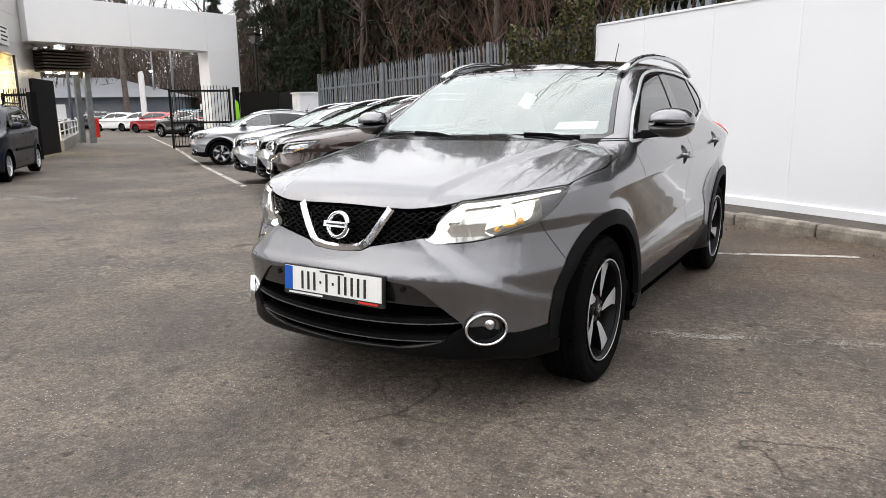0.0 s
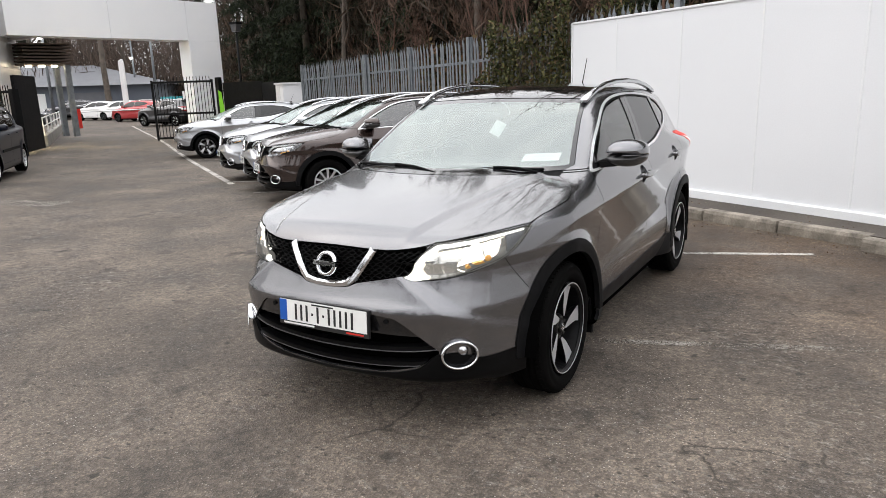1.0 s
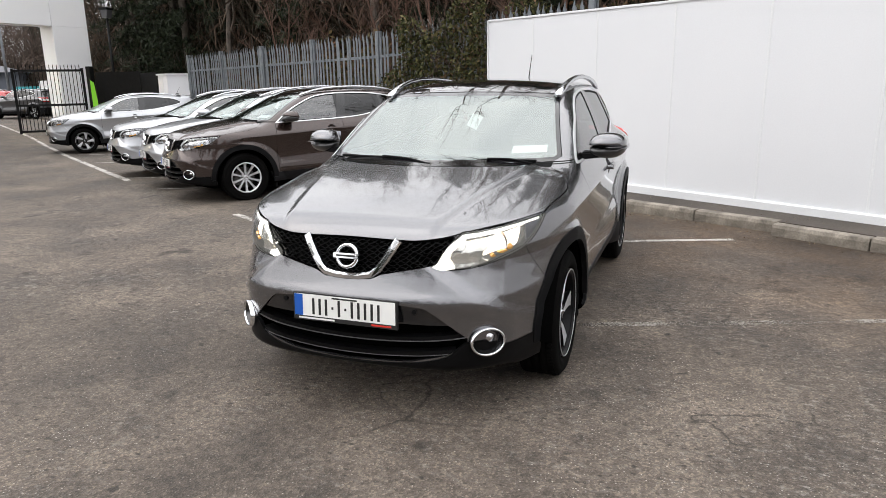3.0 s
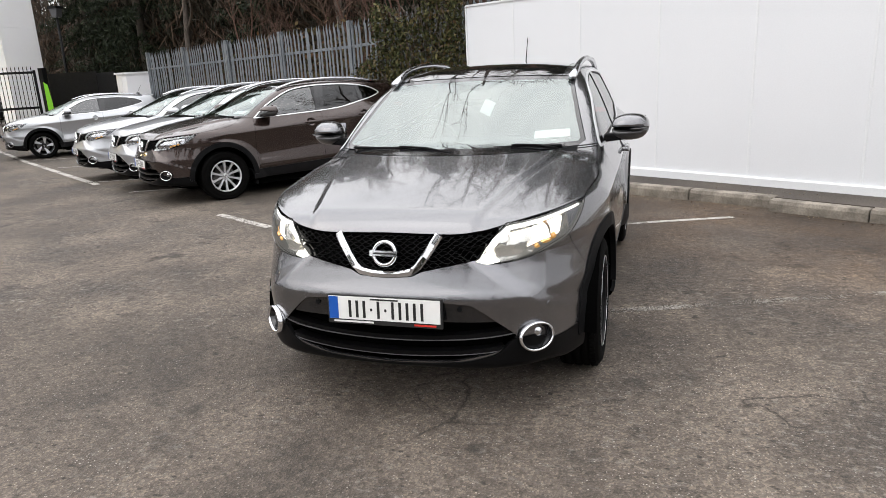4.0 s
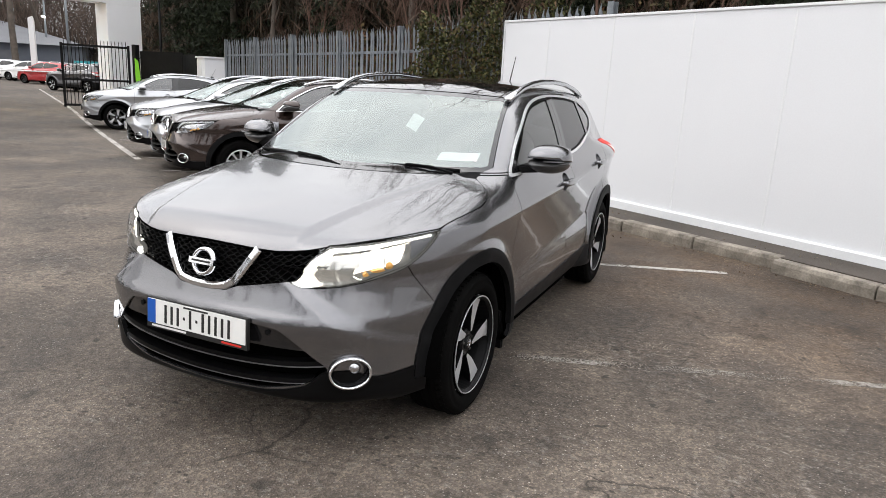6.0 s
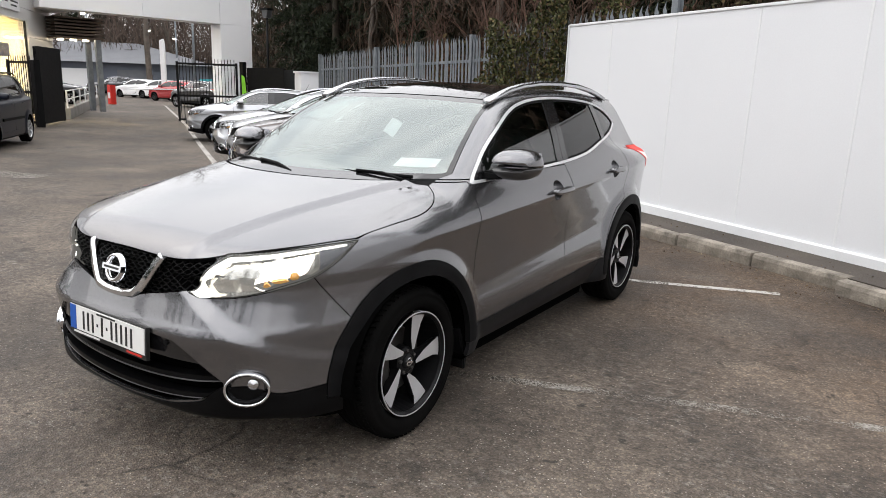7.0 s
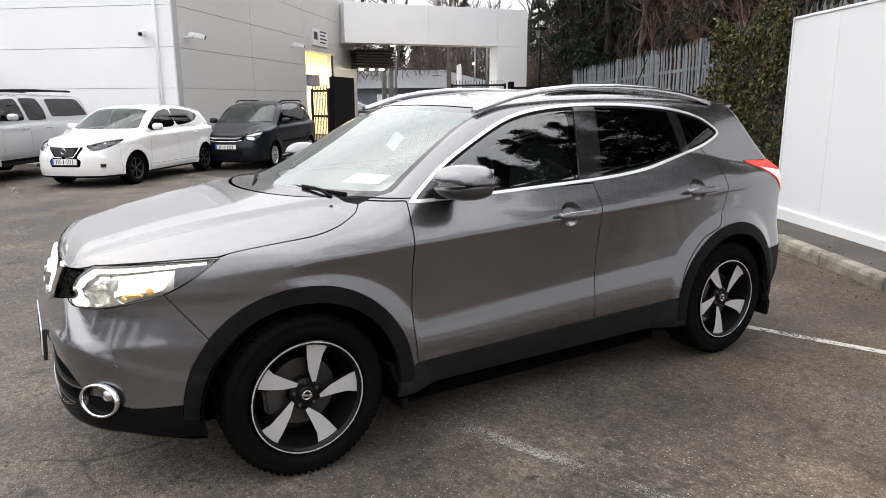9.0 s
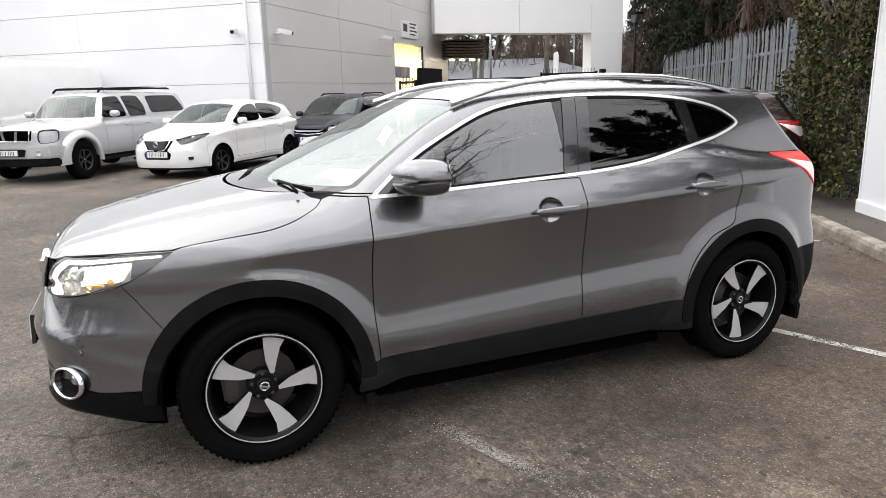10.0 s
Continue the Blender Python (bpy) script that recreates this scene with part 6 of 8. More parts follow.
    q = [Vector((0.458, 0.352, 1.172)), Vector((0.648, 0.440, 1.174)), Vector((0.640, 0.515, 1.210)), Vector((0.452, 0.430, 1.207))]
    up_ = Vector((0, -0.396, 0.918))
    f0 = [bm.verts.new(p_ - up_ * 0.010) for p_ in q]
    f1 = [bm.verts.new(p_ - up_ * 0.012) for p_ in q]
    bm.faces.new(f0)
    bm.faces.new(f1[::-1])
    for i in range(4):
        bm.faces.new((f0[i], f1[i], f1[(i + 1) % 4], f0[(i + 1) % 4]))
    part("paper_card", bm, M_paper, car, "white paper card behind the windscreen")
    bm = B()
    add_box(bm, (-0.036, -0.001, -0.05), (0.036, 0.001, 0.05), Matrix.Translation((0.085, 0.83, 1.315)) @ pose(0, 0, 0, -25, 28, 12))
    part("paper_tag", bm, M_paper, car, "white paper tag hanging from the mirror")
    super_blob("rear_view_mirror", (0.0, 0.86, 1.385), (0.11, 0.02, 0.035), M_gloss_black, car)
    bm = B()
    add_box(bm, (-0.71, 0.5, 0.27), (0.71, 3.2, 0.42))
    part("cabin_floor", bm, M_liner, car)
    # black blocks added below the floor to keep the shade under the car dark
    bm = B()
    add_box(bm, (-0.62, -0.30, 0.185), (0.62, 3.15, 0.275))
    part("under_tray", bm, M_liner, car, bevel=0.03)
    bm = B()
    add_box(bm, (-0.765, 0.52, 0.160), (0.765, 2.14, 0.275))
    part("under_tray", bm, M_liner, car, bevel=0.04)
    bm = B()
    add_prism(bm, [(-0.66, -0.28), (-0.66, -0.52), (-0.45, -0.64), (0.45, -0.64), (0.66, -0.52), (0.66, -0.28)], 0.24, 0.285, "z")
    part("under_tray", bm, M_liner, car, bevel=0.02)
    return car


hero = crossover(P_grey, "five")
hero.matrix_world = pose(0, 0, 0)
tagged(hero, "gun-metallic grey crossover car with lit headlights, parked on asphalt", "car", "parked cars")

# ---- other cars ----


def plain_car(name, P, paint, side_windows, screen_poly, lamp_poly, grille_poly, wheel_style="ten", h=0.035, wheel_x=0.85, rim=0.215, dark_trim=0.30, mirror=(0.62, 1.08), plate=None, privacy_from=9.0, tail_poly=None, pillars=(), rear_y=3.4, handles=(), side_lamp=None):
    car = empty(name)
    F = shell_fn(P)
    nose = P["front"][0] - 0.12
    tail = max(q for _, q in P["tail"]) + 0.1
    zt = max(q for _, q in P["roof"]) + 0.08
    V, faces = surface_net(F, (-1.55 * h, nose, 0.16), (1.1, tail, zt), (h, h, h))
    V, _, S = cut(V, faces, lambda p: p[:, 0])
    V[np.abs(V[:, 0]) < 1e-5, 0] = 0.0
    R = P["wheel_r"]
    for wy in P["wheels"]:
        V, _, S = cut(V, S, lambda p, wy=wy: np.maximum(np.hypot(p[:, 1] - wy, p[:, 2] - R) - P["arch"], 0.45 - p[:, 0]))
    V, lin, _ = cut(V, S, lambda p: p[:, 2] - (P["belt"] - 0.02))
    if lamp_poly:
        lp0 = poly_sdf(rounded(lamp_poly, 4))
        V, _, lin = cut(V, lin, lambda p: np.where((p[:, 1] < 0.2) & (p[:, 0] > 0.25), lp0(0.65 * p[:, 0] + 0.76 * p[:, 1], p[:, 2]) + 0.006, 0.5))
    panel("inner_shell", V, lin, F, M_liner, car, inset=0.018, thick=0)
    ws = poly_sdf(screen_poly)
    ymid = (P["screen"][1][0] + 0.35)
    V, a, S = cut(V, S, lambda p: np.where((p[:, 1] < ymid) & (p[:, 2] > P["screen"][0][1] - 0.1), ws(p[:, 0], p[:, 2]), 0.5), 0.006)
    panel("windscreen", V, a, F, M_plain_screen, car, "windscreen", inset=0.003, thick=0)
    for poly in side_windows:
        ds = poly_sdf(rounded(poly, 3))
        V, a, S = cut(V, S, lambda p: np.where((p[:, 0] > 0.45) & (p[:, 2] > 0.85), ds(p[:, 1], p[:, 2]), 0.5), 0.006)
        dark = min(q[0] for q in poly) > privacy_from
        both("rear_window" if dark else "side_window", V, a, F, M_glass_dark if dark else M_glass, car, inset=0.004, thick=0)
    for y0, y1, z0, z1 in pillars:
        V, a, S = cut(V, S, lambda p: np.where(p[:, 0] > 0.5, np.maximum(np.abs(p[:, 1] - (y0 + y1) / 2) - (y1 - y0) / 2, np.abs(p[:, 2] - (z0 + z1) / 2) - (z1 - z0) / 2), 0.5))
        both("window_pillar", V, a, F, M_gloss_black, car)
    if grille_poly:
        gp = poly_sdf(grille_poly)
        V, a, S = cut(V, S, lambda p: np.where(p[:, 1] < -0.3, gp(p[:, 0], p[:, 2]), 0.5), 0.004)
        panel("grille", V, a, F, M_gloss_black, car, "black front grille", inset=0.02, thick=0.03)
    if lamp_poly:
        lp = poly_sdf(rounded(lamp_poly, 4))
        V, a, S = cut(V, S, lambda p: np.where((p[:, 1] < 0.2) & (p[:, 0] > 0.25), lp(0.65 * p[:, 0] + 0.76 * p[:, 1], p[:, 2]), 0.5), 0.004)
        for s in (1, -1):
            lamp = empty("headlight", None, "clear unlit headlight")
            lamp.parent = car
            panel("lens_cover", V, a, F, M_lamp_glass, lamp, side=s, thick=0)
            panel("reflector", V, a, F, M_lamp_dark if P is HATCH else M_drl_off if P is PICKUP else M_reflector, lamp, side=s, inset=0.045, thick=-0.04)
            cx = V[list({i for f in a for i in f})].mean(0)
            super_blob("bulb", (s * (cx[0] - 0.035), cx[1] + 0.045, cx[2]), (0.032, 0.03, 0.032), M_chrome, lamp, seg=(12, 8))
    if tail_poly:
        tp = poly_sdf(tail_poly)
        V, a, S = cut(V, S, lambda p: np.where((p[:, 0] > 0.4) & (p[:, 1] > 2.0), tp(p[:, 1], p[:, 2]), 0.5), 0.004)
        both("tail_light", V, a, F, M_tail_off, car, "red tail light")
    V, a, S = cut(V, S, lambda p: p[:, 2] - dark_trim, 0.003)
    panel("lower_trim", V, a, F, M_black_plastic, car, "black lower trim")
    V, bon, S = cut(V, S, lambda p: np.where((p[:, 1] < P["screen"][0][0] + 0.3) & (p[:, 2] > 0.7), np.maximum(p[:, 0] - 0.74, 0.08 - (p[:, 2] - np.interp(p[:, 1], [q[0] for q in P["hood"]], [q[1] for q in P["hood"]]) + 0.17)), 0.5), 0.005)
    panel("bonnet", V, bon, F, paint, car, thick=0.012)
    V, fr, S = cut(V, S, lambda p: np.where(p[:, 2] < 1.0, p[:, 1] + 0.42, 0.5), 0.005)
    panel("front_bumper", V, fr, F, paint, car, thick=0.012)
    for ya, yb in handles:
        V, d, S = cut(V, S, lambda p: np.where((p[:, 0] > 0.5) & (p[:, 2] < P["belt"] + 0.02), np.maximum(np.maximum(ya - p[:, 1], p[:, 1] - yb), 0.36 - p[:, 2]), 0.5), 0.006)
        for s in (1, -1):
            door = panel("door", V, d, F, paint, car, side=s, thick=0.012)
            zz = P["belt"] - 0.14
            super_blob("door_handle", (s * (P["width"][len(P["width"]) // 2][1] + 0.005), yb - 0.16, zz), (0.02, 0.10, 0.016), paint, door, seg=(12, 8))
    panel("body", V, S, F, paint, car, thick=0.012)
    for wy in P["wheels"]:
        for s in (1, -1):
            bm = B()
            n = 16
            pr = [[bm.verts.new((s * x, wy + (P["arch"] + 0.015) * math.cos(math.pi * k / n), R + (P["arch"] + 0.015) * math.sin(math.pi * k / n))) for k in range(n + 1)] for x in (0.5, wheel_x)]
            for k in range(n):
                bm.faces.new((pr[0][k], pr[0][k + 1], pr[1][k + 1], pr[1][k]))
            bm.faces.new(pr[0])
            part("wheel_housing", bm, M_liner, car)
            make_wheel(car, wheel_x, wy, R, wheel_style, s, rim, label="alloy wheel")
    for s in (1, -1):
        my, mz = mirror
        mir = empty("wing_mirror", None, "wing mirror")
        mir.parent = car
        super_blob("mirror_shell", (s * (wheel_x + 0.115), my, mz), (0.10, 0.085, 0.07), paint, mir, p=2.8, clip=[((0, 0.6, 0), (0, 1, 0))])
        bm = B()
        add_box(bm, (s * (wheel_x - 0.06) - 0.05, my - 0.03, mz - 0.07), (s * (wheel_x + 0.02) + 0.05, my + 0.03, mz - 0.035))
        part("mirror_arm", bm, M_black_plastic, mir, bevel=0.006)
    if plate:
        py, pz, kind = plate
        bar_plate(car, Matrix.Translation((0, py, pz)) @ pose(0, 0, 0, -4), kind)
    for sx in (-0.37, 0.37):
        super_blob("front_seat", (sx, 1.5, P["belt"] - 0.12), (0.22, 0.09, 0.33), M_seat, car, p=3.0)
        super_blob("headrest", (sx, 1.56, P["belt"] + 0.27), (0.12, 0.05, 0.08), M_seat, car, p=2.8)
    super_blob("dashboard", (0, P["screen"][0][0] + 0.45, P["belt"] - 0.12), (0.68, 0.3, 0.12), M_dash, car, p=3.5)
    return car


def tight(poly, f=0.1):
    """The outline with a point close to each corner, so that rounding stays small."""
    out = []
    for i, a in enumerate(poly):
        b = poly[(i + 1) % len(poly)]
        out += [(a[0] + (b[0] - a[0]) * f, a[1] + (b[1] - a[1]) * f), (b[0] - (b[0] - a[0]) * f, b[1] - (b[1] - a[1]) * f)]
    return out


def place(car, fl, heading, half=0.8):
    """Sets a car so that its front left wheel stands at fl and its nose points along heading."""
    m = pose(0, 0, 0, 0, 0, heading + 90)
    o = Vector((*fl, 0)) - m @ Vector((half, 0, 0))
    m.translation = (o.x, o.y, float(fall(o.x, o.y)))
    return m


NOSE = [(0.15, 0.10), (0.25, 0.03), (0.40, 0.0), (0.55, 0.005), (0.70, 0.04), (0.82, 0.09), (0.95, 0.18), (1.2, 0.5), (1.8, 1.2)]
SECT = [(0.1, -0.12), (0.22, -0.05), (0.34, -0.012), (0.5, -0.012), (0.62, -0.018), (0.78, -0.004), (0.88, 0.0), (0.95, -0.012), (1.05, -0.05), (1.15, -0.10), (1.7, -0.4)]
PLAN = [(-1.1, 0.52), (-0.8, 0.70), (-0.65, 0.77), (-0.45, 0.825), (-0.2, 0.865), (0.1, 0.885), (1.4, 0.89), (2.6, 0.885), (3.0, 0.86), (3.3, 0.80), (3.6, 0.66), (4.8, 0.6)]

HATCH = dict(
    hood=[(-1.1, 0.64), (-0.92, 0.74), (-0.8, 0.82), (-0.6, 0.89), (-0.3, 0.965), (0.0, 1.02), (0.25, 1.06), (0.6, 1.08), (3.7, 1.12)],
    roof=[(0.3, 1.28), (0.9, 1.455), (1.2, 1.515), (1.6, 1.54), (2.1, 1.53), (2.7, 1.475), (3.2, 1.40), (3.5, 1.35)],
    width=PLAN, section=SECT, nose=NOSE,
    tail=[(0.1, 3.38), (0.3, 3.50), (0.55, 3.54), (0.75, 3.50), (0.95, 3.47), (1.1, 3.40), (1.25, 3.28), (1.38, 3.20), (1.6, 3.05)],
    screen=((0.02, 1.06), (0.98, 1.475)), cabin=((1.02, 0.83), (1.46, 0.63)), front=(-0.94, 0.17, 1.1), belt=1.06, arch=0.36, wheel_r=0.318,
    drop=(0.05, 0.05), ridge=0.01, rise=0.05, wheels=(0.0, 2.70), cheek=0.02, round=0.05, tail_curve=0.14, floor=0.2, taper=0.14, join=0.025)
MPV = dict(HATCH,
           hood=[(-1.1, 0.70), (-0.92, 0.80), (-0.8, 0.88), (-0.6, 0.945), (-0.3, 1.03), (0.0, 1.085), (0.2, 1.11), (0.6, 1.13), (3.7, 1.15)],
           roof=[(0.3, 1.35), (0.85, 1.545), (1.2, 1.60), (1.7, 1.63), (2.3, 1.625), (2.9, 1.595), (3.4, 1.55)],
           tail=[(0.1, 3.38), (0.3, 3.48), (0.6, 3.50), (0.9, 3.47), (1.1, 3.43), (1.35, 3.36), (1.55, 3.28), (1.7, 3.2)],
           screen=((-0.02, 1.105), (0.86, 1.56)), cabin=((1.08, 0.835), (1.56, 0.655)), front=(-0.92, 0.17, 1.0), belt=1.10)
PICKUP = dict(HATCH,
              hood=[(-1.1, 0.95), (-0.9, 1.02), (-0.8, 1.08), (-0.5, 1.13), (0.0, 1.17), (0.4, 1.20), (0.8, 1.22), (4.6, 1.24)],
              roof=[(0.4, 1.45), (0.95, 1.68), (1.2, 1.745), (1.6, 1.765), (2.3, 1.765), (3.2, 1.77), (4.4, 1.75)],
              width=[(-1.1, 0.62), (-0.85, 0.80), (-0.6, 0.87), (-0.3, 0.91), (0.0, 0.925), (1.4, 0.925), (4.0, 0.925), (4.4, 0.90), (4.7, 0.8)],
              section=[(0.1, -0.14), (0.3, -0.08), (0.45, -0.04), (0.55, -0.012), (0.8, 0.0), (0.98, -0.006), (1.1, -0.03), (1.22, -0.065), (1.9, -0.4)],
              nose=[(0.15, 0.14), (0.35, 0.02), (0.5, 0.0), (0.68, 0.0), (0.72, 0.05), (0.95, 0.06), (1.05, 0.09), (1.15, 0.2), (1.6, 1.0)],
              tail=[(0.1, 4.2), (0.4, 4.30), (1.1, 4.30), (1.4, 4.25), (1.75, 4.15)],
              screen=((0.34, 1.21), (0.98, 1.69)), cabin=((1.16, 0.86), (1.68, 0.66)), front=(-0.90, 0.10, 0.55), belt=1.19, arch=0.45, wheel_r=0.40,
              drop=(0.03, 0.05), ridge=0.015, rise=0.0, wheels=(0.0, 3.2), cheek=0.0, tail_curve=0.05, floor=0.34, taper=0.0)
VAN = dict(PICKUP,
           hood=[(-1.1, 0.85), (-0.9, 0.95), (-0.7, 1.05), (-0.3, 1.17), (0.1, 1.26), (0.6, 1.3), (5.6, 1.3)],
           roof=[(0.0, 1.6), (0.7, 2.12), (1.0, 2.32), (1.5, 2.44), (2.5, 2.48), (4.0, 2.48), (5.2, 2.45)],
           width=[(-1.1, 0.66), (-0.8, 0.86), (-0.4, 0.95), (0.0, 0.985), (3.0, 0.985), (4.8, 0.985), (5.2, 0.96)],
           tail=[(0.1, 4.5), (0.5, 4.6), (1.5, 4.57), (2.2, 4.52), (2.5, 4.45)],
           screen=((-0.12, 1.25), (0.62, 2.05)), cabin=((1.2, 0.95), (2.35, 0.80)), front=(-0.95, 0.12, 0.45), belt=1.25, arch=0.40, wheel_r=0.35, wheels=(0.0, 3.4), floor=0.28, section=[(0.1, -0.1), (0.3, -0.04), (0.5, -0.01), (0.9, 0.0), (1.2, -0.02), (1.35, -0.05), (2.6, -0.4)])

hatch = plain_car("hatchback_car", HATCH, P_white,
                  [tight([(0.50, 1.05), (0.80, 1.25), (1.15, 1.40), (1.60, 1.445), (1.60, 1.09), (1.0, 1.065)], 0.2), tight([(1.625, 1.09), (1.625, 1.447), (2.1, 1.435), (2.55, 1.375), (2.80, 1.29), (2.55, 1.19), (2.1, 1.12)], 0.2)],
                  [(-0.7, 1.075), (0.68, 1.075), (0.71, 1.10), (0.58, 1.42), (0.3, 1.455), (0.0, 1.46), (-0.58, 1.42)],
                  [(-0.36, 0.80), (-0.30, 0.70), (-0.15, 0.72), (0.05, 0.78), (0.32, 0.885), (0.22, 0.895), (-0.10, 0.86), (-0.30, 0.815)],
                  [(-0.36, 0.775), (-0.24, 0.58), (-0.33, 0.52), (-0.29, 0.41), (0.29, 0.41), (0.33, 0.52), (0.24, 0.58), (0.36, 0.775), (0, 0.765)],
                  "dark", plate=(-0.945, 0.50, "xxx-x-xxxx"), dark_trim=0.24, privacy_from=0.0, tail_poly=[(3.02, 1.12), (3.6, 1.0), (3.6, 0.86), (3.3, 0.90), (3.15, 1.02)], handles=((0.52, 1.60), (1.60, 2.46)), mirror=(0.66, 1.10))
tagged(hatch, "white electric hatchback parked before the showroom wall", "car", "parked cars")
bm = B()
add_prism(bm, [(-0.27, 0.755), (-0.165, 0.60), (0.165, 0.60), (0.27, 0.755)], -0.942, -0.915, "y")
part("grille_panel", bm, M_grille_grey, hatch, "blue-grey patterned grille", bevel=0.006)
for s in (1, -1):
    tube("grille_bar_chrome", [(s * 0.325, -0.905, 0.77), (s * 0.20, -0.945, 0.588), (s * 0.04, -0.95, 0.580)], 0.012, M_chrome, hatch)
    box("fog_recess", (s * 0.60 - 0.10, -0.80, 0.40), (s * 0.60 + 0.10, -0.70, 0.46), M_gloss_black, hatch, bevel=0.01)
badge_h = empty("badge", Matrix.Translation((0, -0.95, 0.70)), "round chrome badge")
badge_h.parent = hatch
bm = B()
revolve(bm, [(-0.01, 0.040), (0.006, 0.046), (-0.01, 0.055)], 28)
bmesh.ops.transform(bm, matrix=pose(0, 0, 0, 0, 0, -90), verts=bm.verts[:])
part("badge_ring", bm, M_chrome, badge_h, smooth=True)
hatch.matrix_world = place(hatch, (-11.42, 1.03), -41)

mpv = plain_car("people_carrier", MPV, P_navy,
                [[(0.42, 1.12), (0.75, 1.33), (1.05, 1.50), (1.45, 1.545), (1.48, 1.14)], [(1.56, 1.145), (1.53, 1.545), (2.2, 1.54), (2.35, 1.48), (2.38, 1.17)], [(2.46, 1.18), (2.44, 1.52), (2.9, 1.49), (3.12, 1.40), (3.10, 1.24)]],
                [(-0.7, 1.125), (0.69, 1.125), (0.71, 1.15), (0.60, 1.51), (0.3, 1.545), (0.0, 1.55), (-0.6, 1.51)],
                [(-0.30, 0.84), (-0.27, 0.74), (-0.12, 0.715), (0.03, 0.76), (0.12, 0.86), (0.17, 0.95), (0.05, 0.945), (-0.14, 0.90)],
                [(-0.3, 0.80), (-0.40, 0.70), (-0.28, 0.69), (0.28, 0.69), (0.42, 0.72), (0.44, 0.80), (0.0, 0.81)],
                "ten", plate=(-0.925, 0.56, "xx-x-xxxx"), dark_trim=0.24, privacy_from=0.0, handles=((0.42, 1.50), (1.50, 2.34)), mirror=(0.55, 1.14))
tagged(mpv, "dark navy people carrier parked along the grey wall", "car", "parked cars")
mpv.matrix_world = place(mpv, (-13.5, 4.5), -39.5)
bm = B()
add_prism(bm, [(-0.42, 0.80), (-0.30, 0.745), (0.30, 0.745), (0.42, 0.80), (0.30, 0.785), (-0.30, 0.785)], -0.91, -0.885, "y")
part("grille_bar_chrome", bm, M_chrome, mpv)
tube("grille_frame", [(-0.40, -0.893, 0.715), (-0.2, -0.92, 0.690), (0.0, -0.925, 0.685), (0.2, -0.92, 0.690), (0.40, -0.893, 0.715)], 0.012, M_chrome, mpv)
bm = B()
add_prism(bm, [(-0.44, 0.46), (-0.34, 0.38), (0.34, 0.38), (0.44, 0.46), (0.36, 0.50), (-0.36, 0.50)], -0.935, -0.86, "y")
part("lower_intake", bm, M_black_plastic, mpv, "black lower intake", bevel=0.01)
for s in (1, -1):
    tube("roof_rail", [(s * 0.60, 1.15, 1.585), (s * 0.60, 1.3, 1.635), (s * 0.60, 2.6, 1.635), (s * 0.58, 2.85, 1.585)], 0.018, M_black_plastic, mpv, "black roof rail")
    box("waist_moulding", (s * 0.885 - 0.012, 0.6, 0.60), (s * 0.885 + 0.014, 2.2, 0.655), M_black_plastic, mpv, bevel=0.006)

pick = plain_car("pickup_truck", PICKUP, P_pick,
                 [tight([(0.80, 1.22), (1.10, 1.64), (1.62, 1.67), (1.66, 1.22)]), tight([(1.76, 1.22), (1.73, 1.67), (2.34, 1.67), (2.42, 1.45), (2.40, 1.22)]), tight([(2.62, 1.27), (2.64, 1.66), (3.9, 1.66), (4.08, 1.28)])],
                 [(-0.7, 1.235), (0.72, 1.235), (0.74, 1.26), (0.62, 1.65), (0.3, 1.68), (0.0, 1.685), (-0.62, 1.65)],
                 [(-0.22, 0.80), (-0.20, 1.02), (0.06, 1.05), (0.14, 1.02), (0.12, 0.84), (-0.05, 0.79)],
                 [(-0.46, 1.03), (-0.44, 0.84), (0.44, 0.84), (0.46, 1.03), (0.0, 1.04)],
                 "dark", wheel_x=0.945, rim=0.22, plate=(-1.01, 0.61, "xxx-x-xxxx"), dark_trim=0.44, privacy_from=0.0, handles=((0.80, 1.70), (1.70, 2.50)), mirror=(0.95, 1.30))
tagged(pick, "silver double-cab pickup truck with canopy and roof rack", "pickup", "parked cars")
pick.matrix_world = place(pick, (-12.5, -1.62), -34, 0.85)
for s in (-1, 1):
    for wy in PICKUP["wheels"]:
        bm = B()
        prev = None
        for a_ in range(-6, 187, 6):
            ca_, sa_ = math.cos(radians(a_)), math.sin(radians(a_))
            ring = [bm.verts.new((s * x_, wy + r_ * ca_, 0.40 + r_ * sa_ * (0.96 if r_ > 0.5 else 1.0))) for r_, x_ in ((0.445, 0.80), (0.440, 0.965), (0.452, 0.985), (0.49, 0.990), (0.55, 0.972), (0.60, 0.945), (0.66, 0.890))]
            if prev:
                for k in range(6):
                    bm.faces.new((prev[k], prev[k + 1], ring[k + 1], ring[k]))
            prev = ring
        bmesh.ops.recalc_face_normals(bm, faces=bm.faces[:])
        part("arch_flare", bm, P_pick, pick, "wide flared wheel arch", smooth=True)
        box("mud_flap", (s * 0.86 - 0.10, wy + 0.40, 0.16), (s * 0.86 + 0.10, wy + 0.42, 0.46), M_black_plastic, pick, bevel=0.006)
    box("side_step", (s * 0.90 - 0.07, 0.62, 0.33), (s * 0.90 + 0.07, 2.55, 0.38), M_black_plastic, pick, bevel=0.015)
bm = B()
add_prism(bm, [(-0.20, 1.03), (-0.16, 0.84), (-0.10, 0.84), (-0.14, 1.03)], -0.875, -0.83, "y")
part("grille_bar_chrome", bm, M_chrome, pick)
bm = B()
add_prism(bm, [(0.20, 1.03), (0.16, 0.84), (0.10, 0.84), (0.14, 1.03)], -0.875, -0.83, "y")
part("grille_bar_chrome", bm, M_chrome, pick)
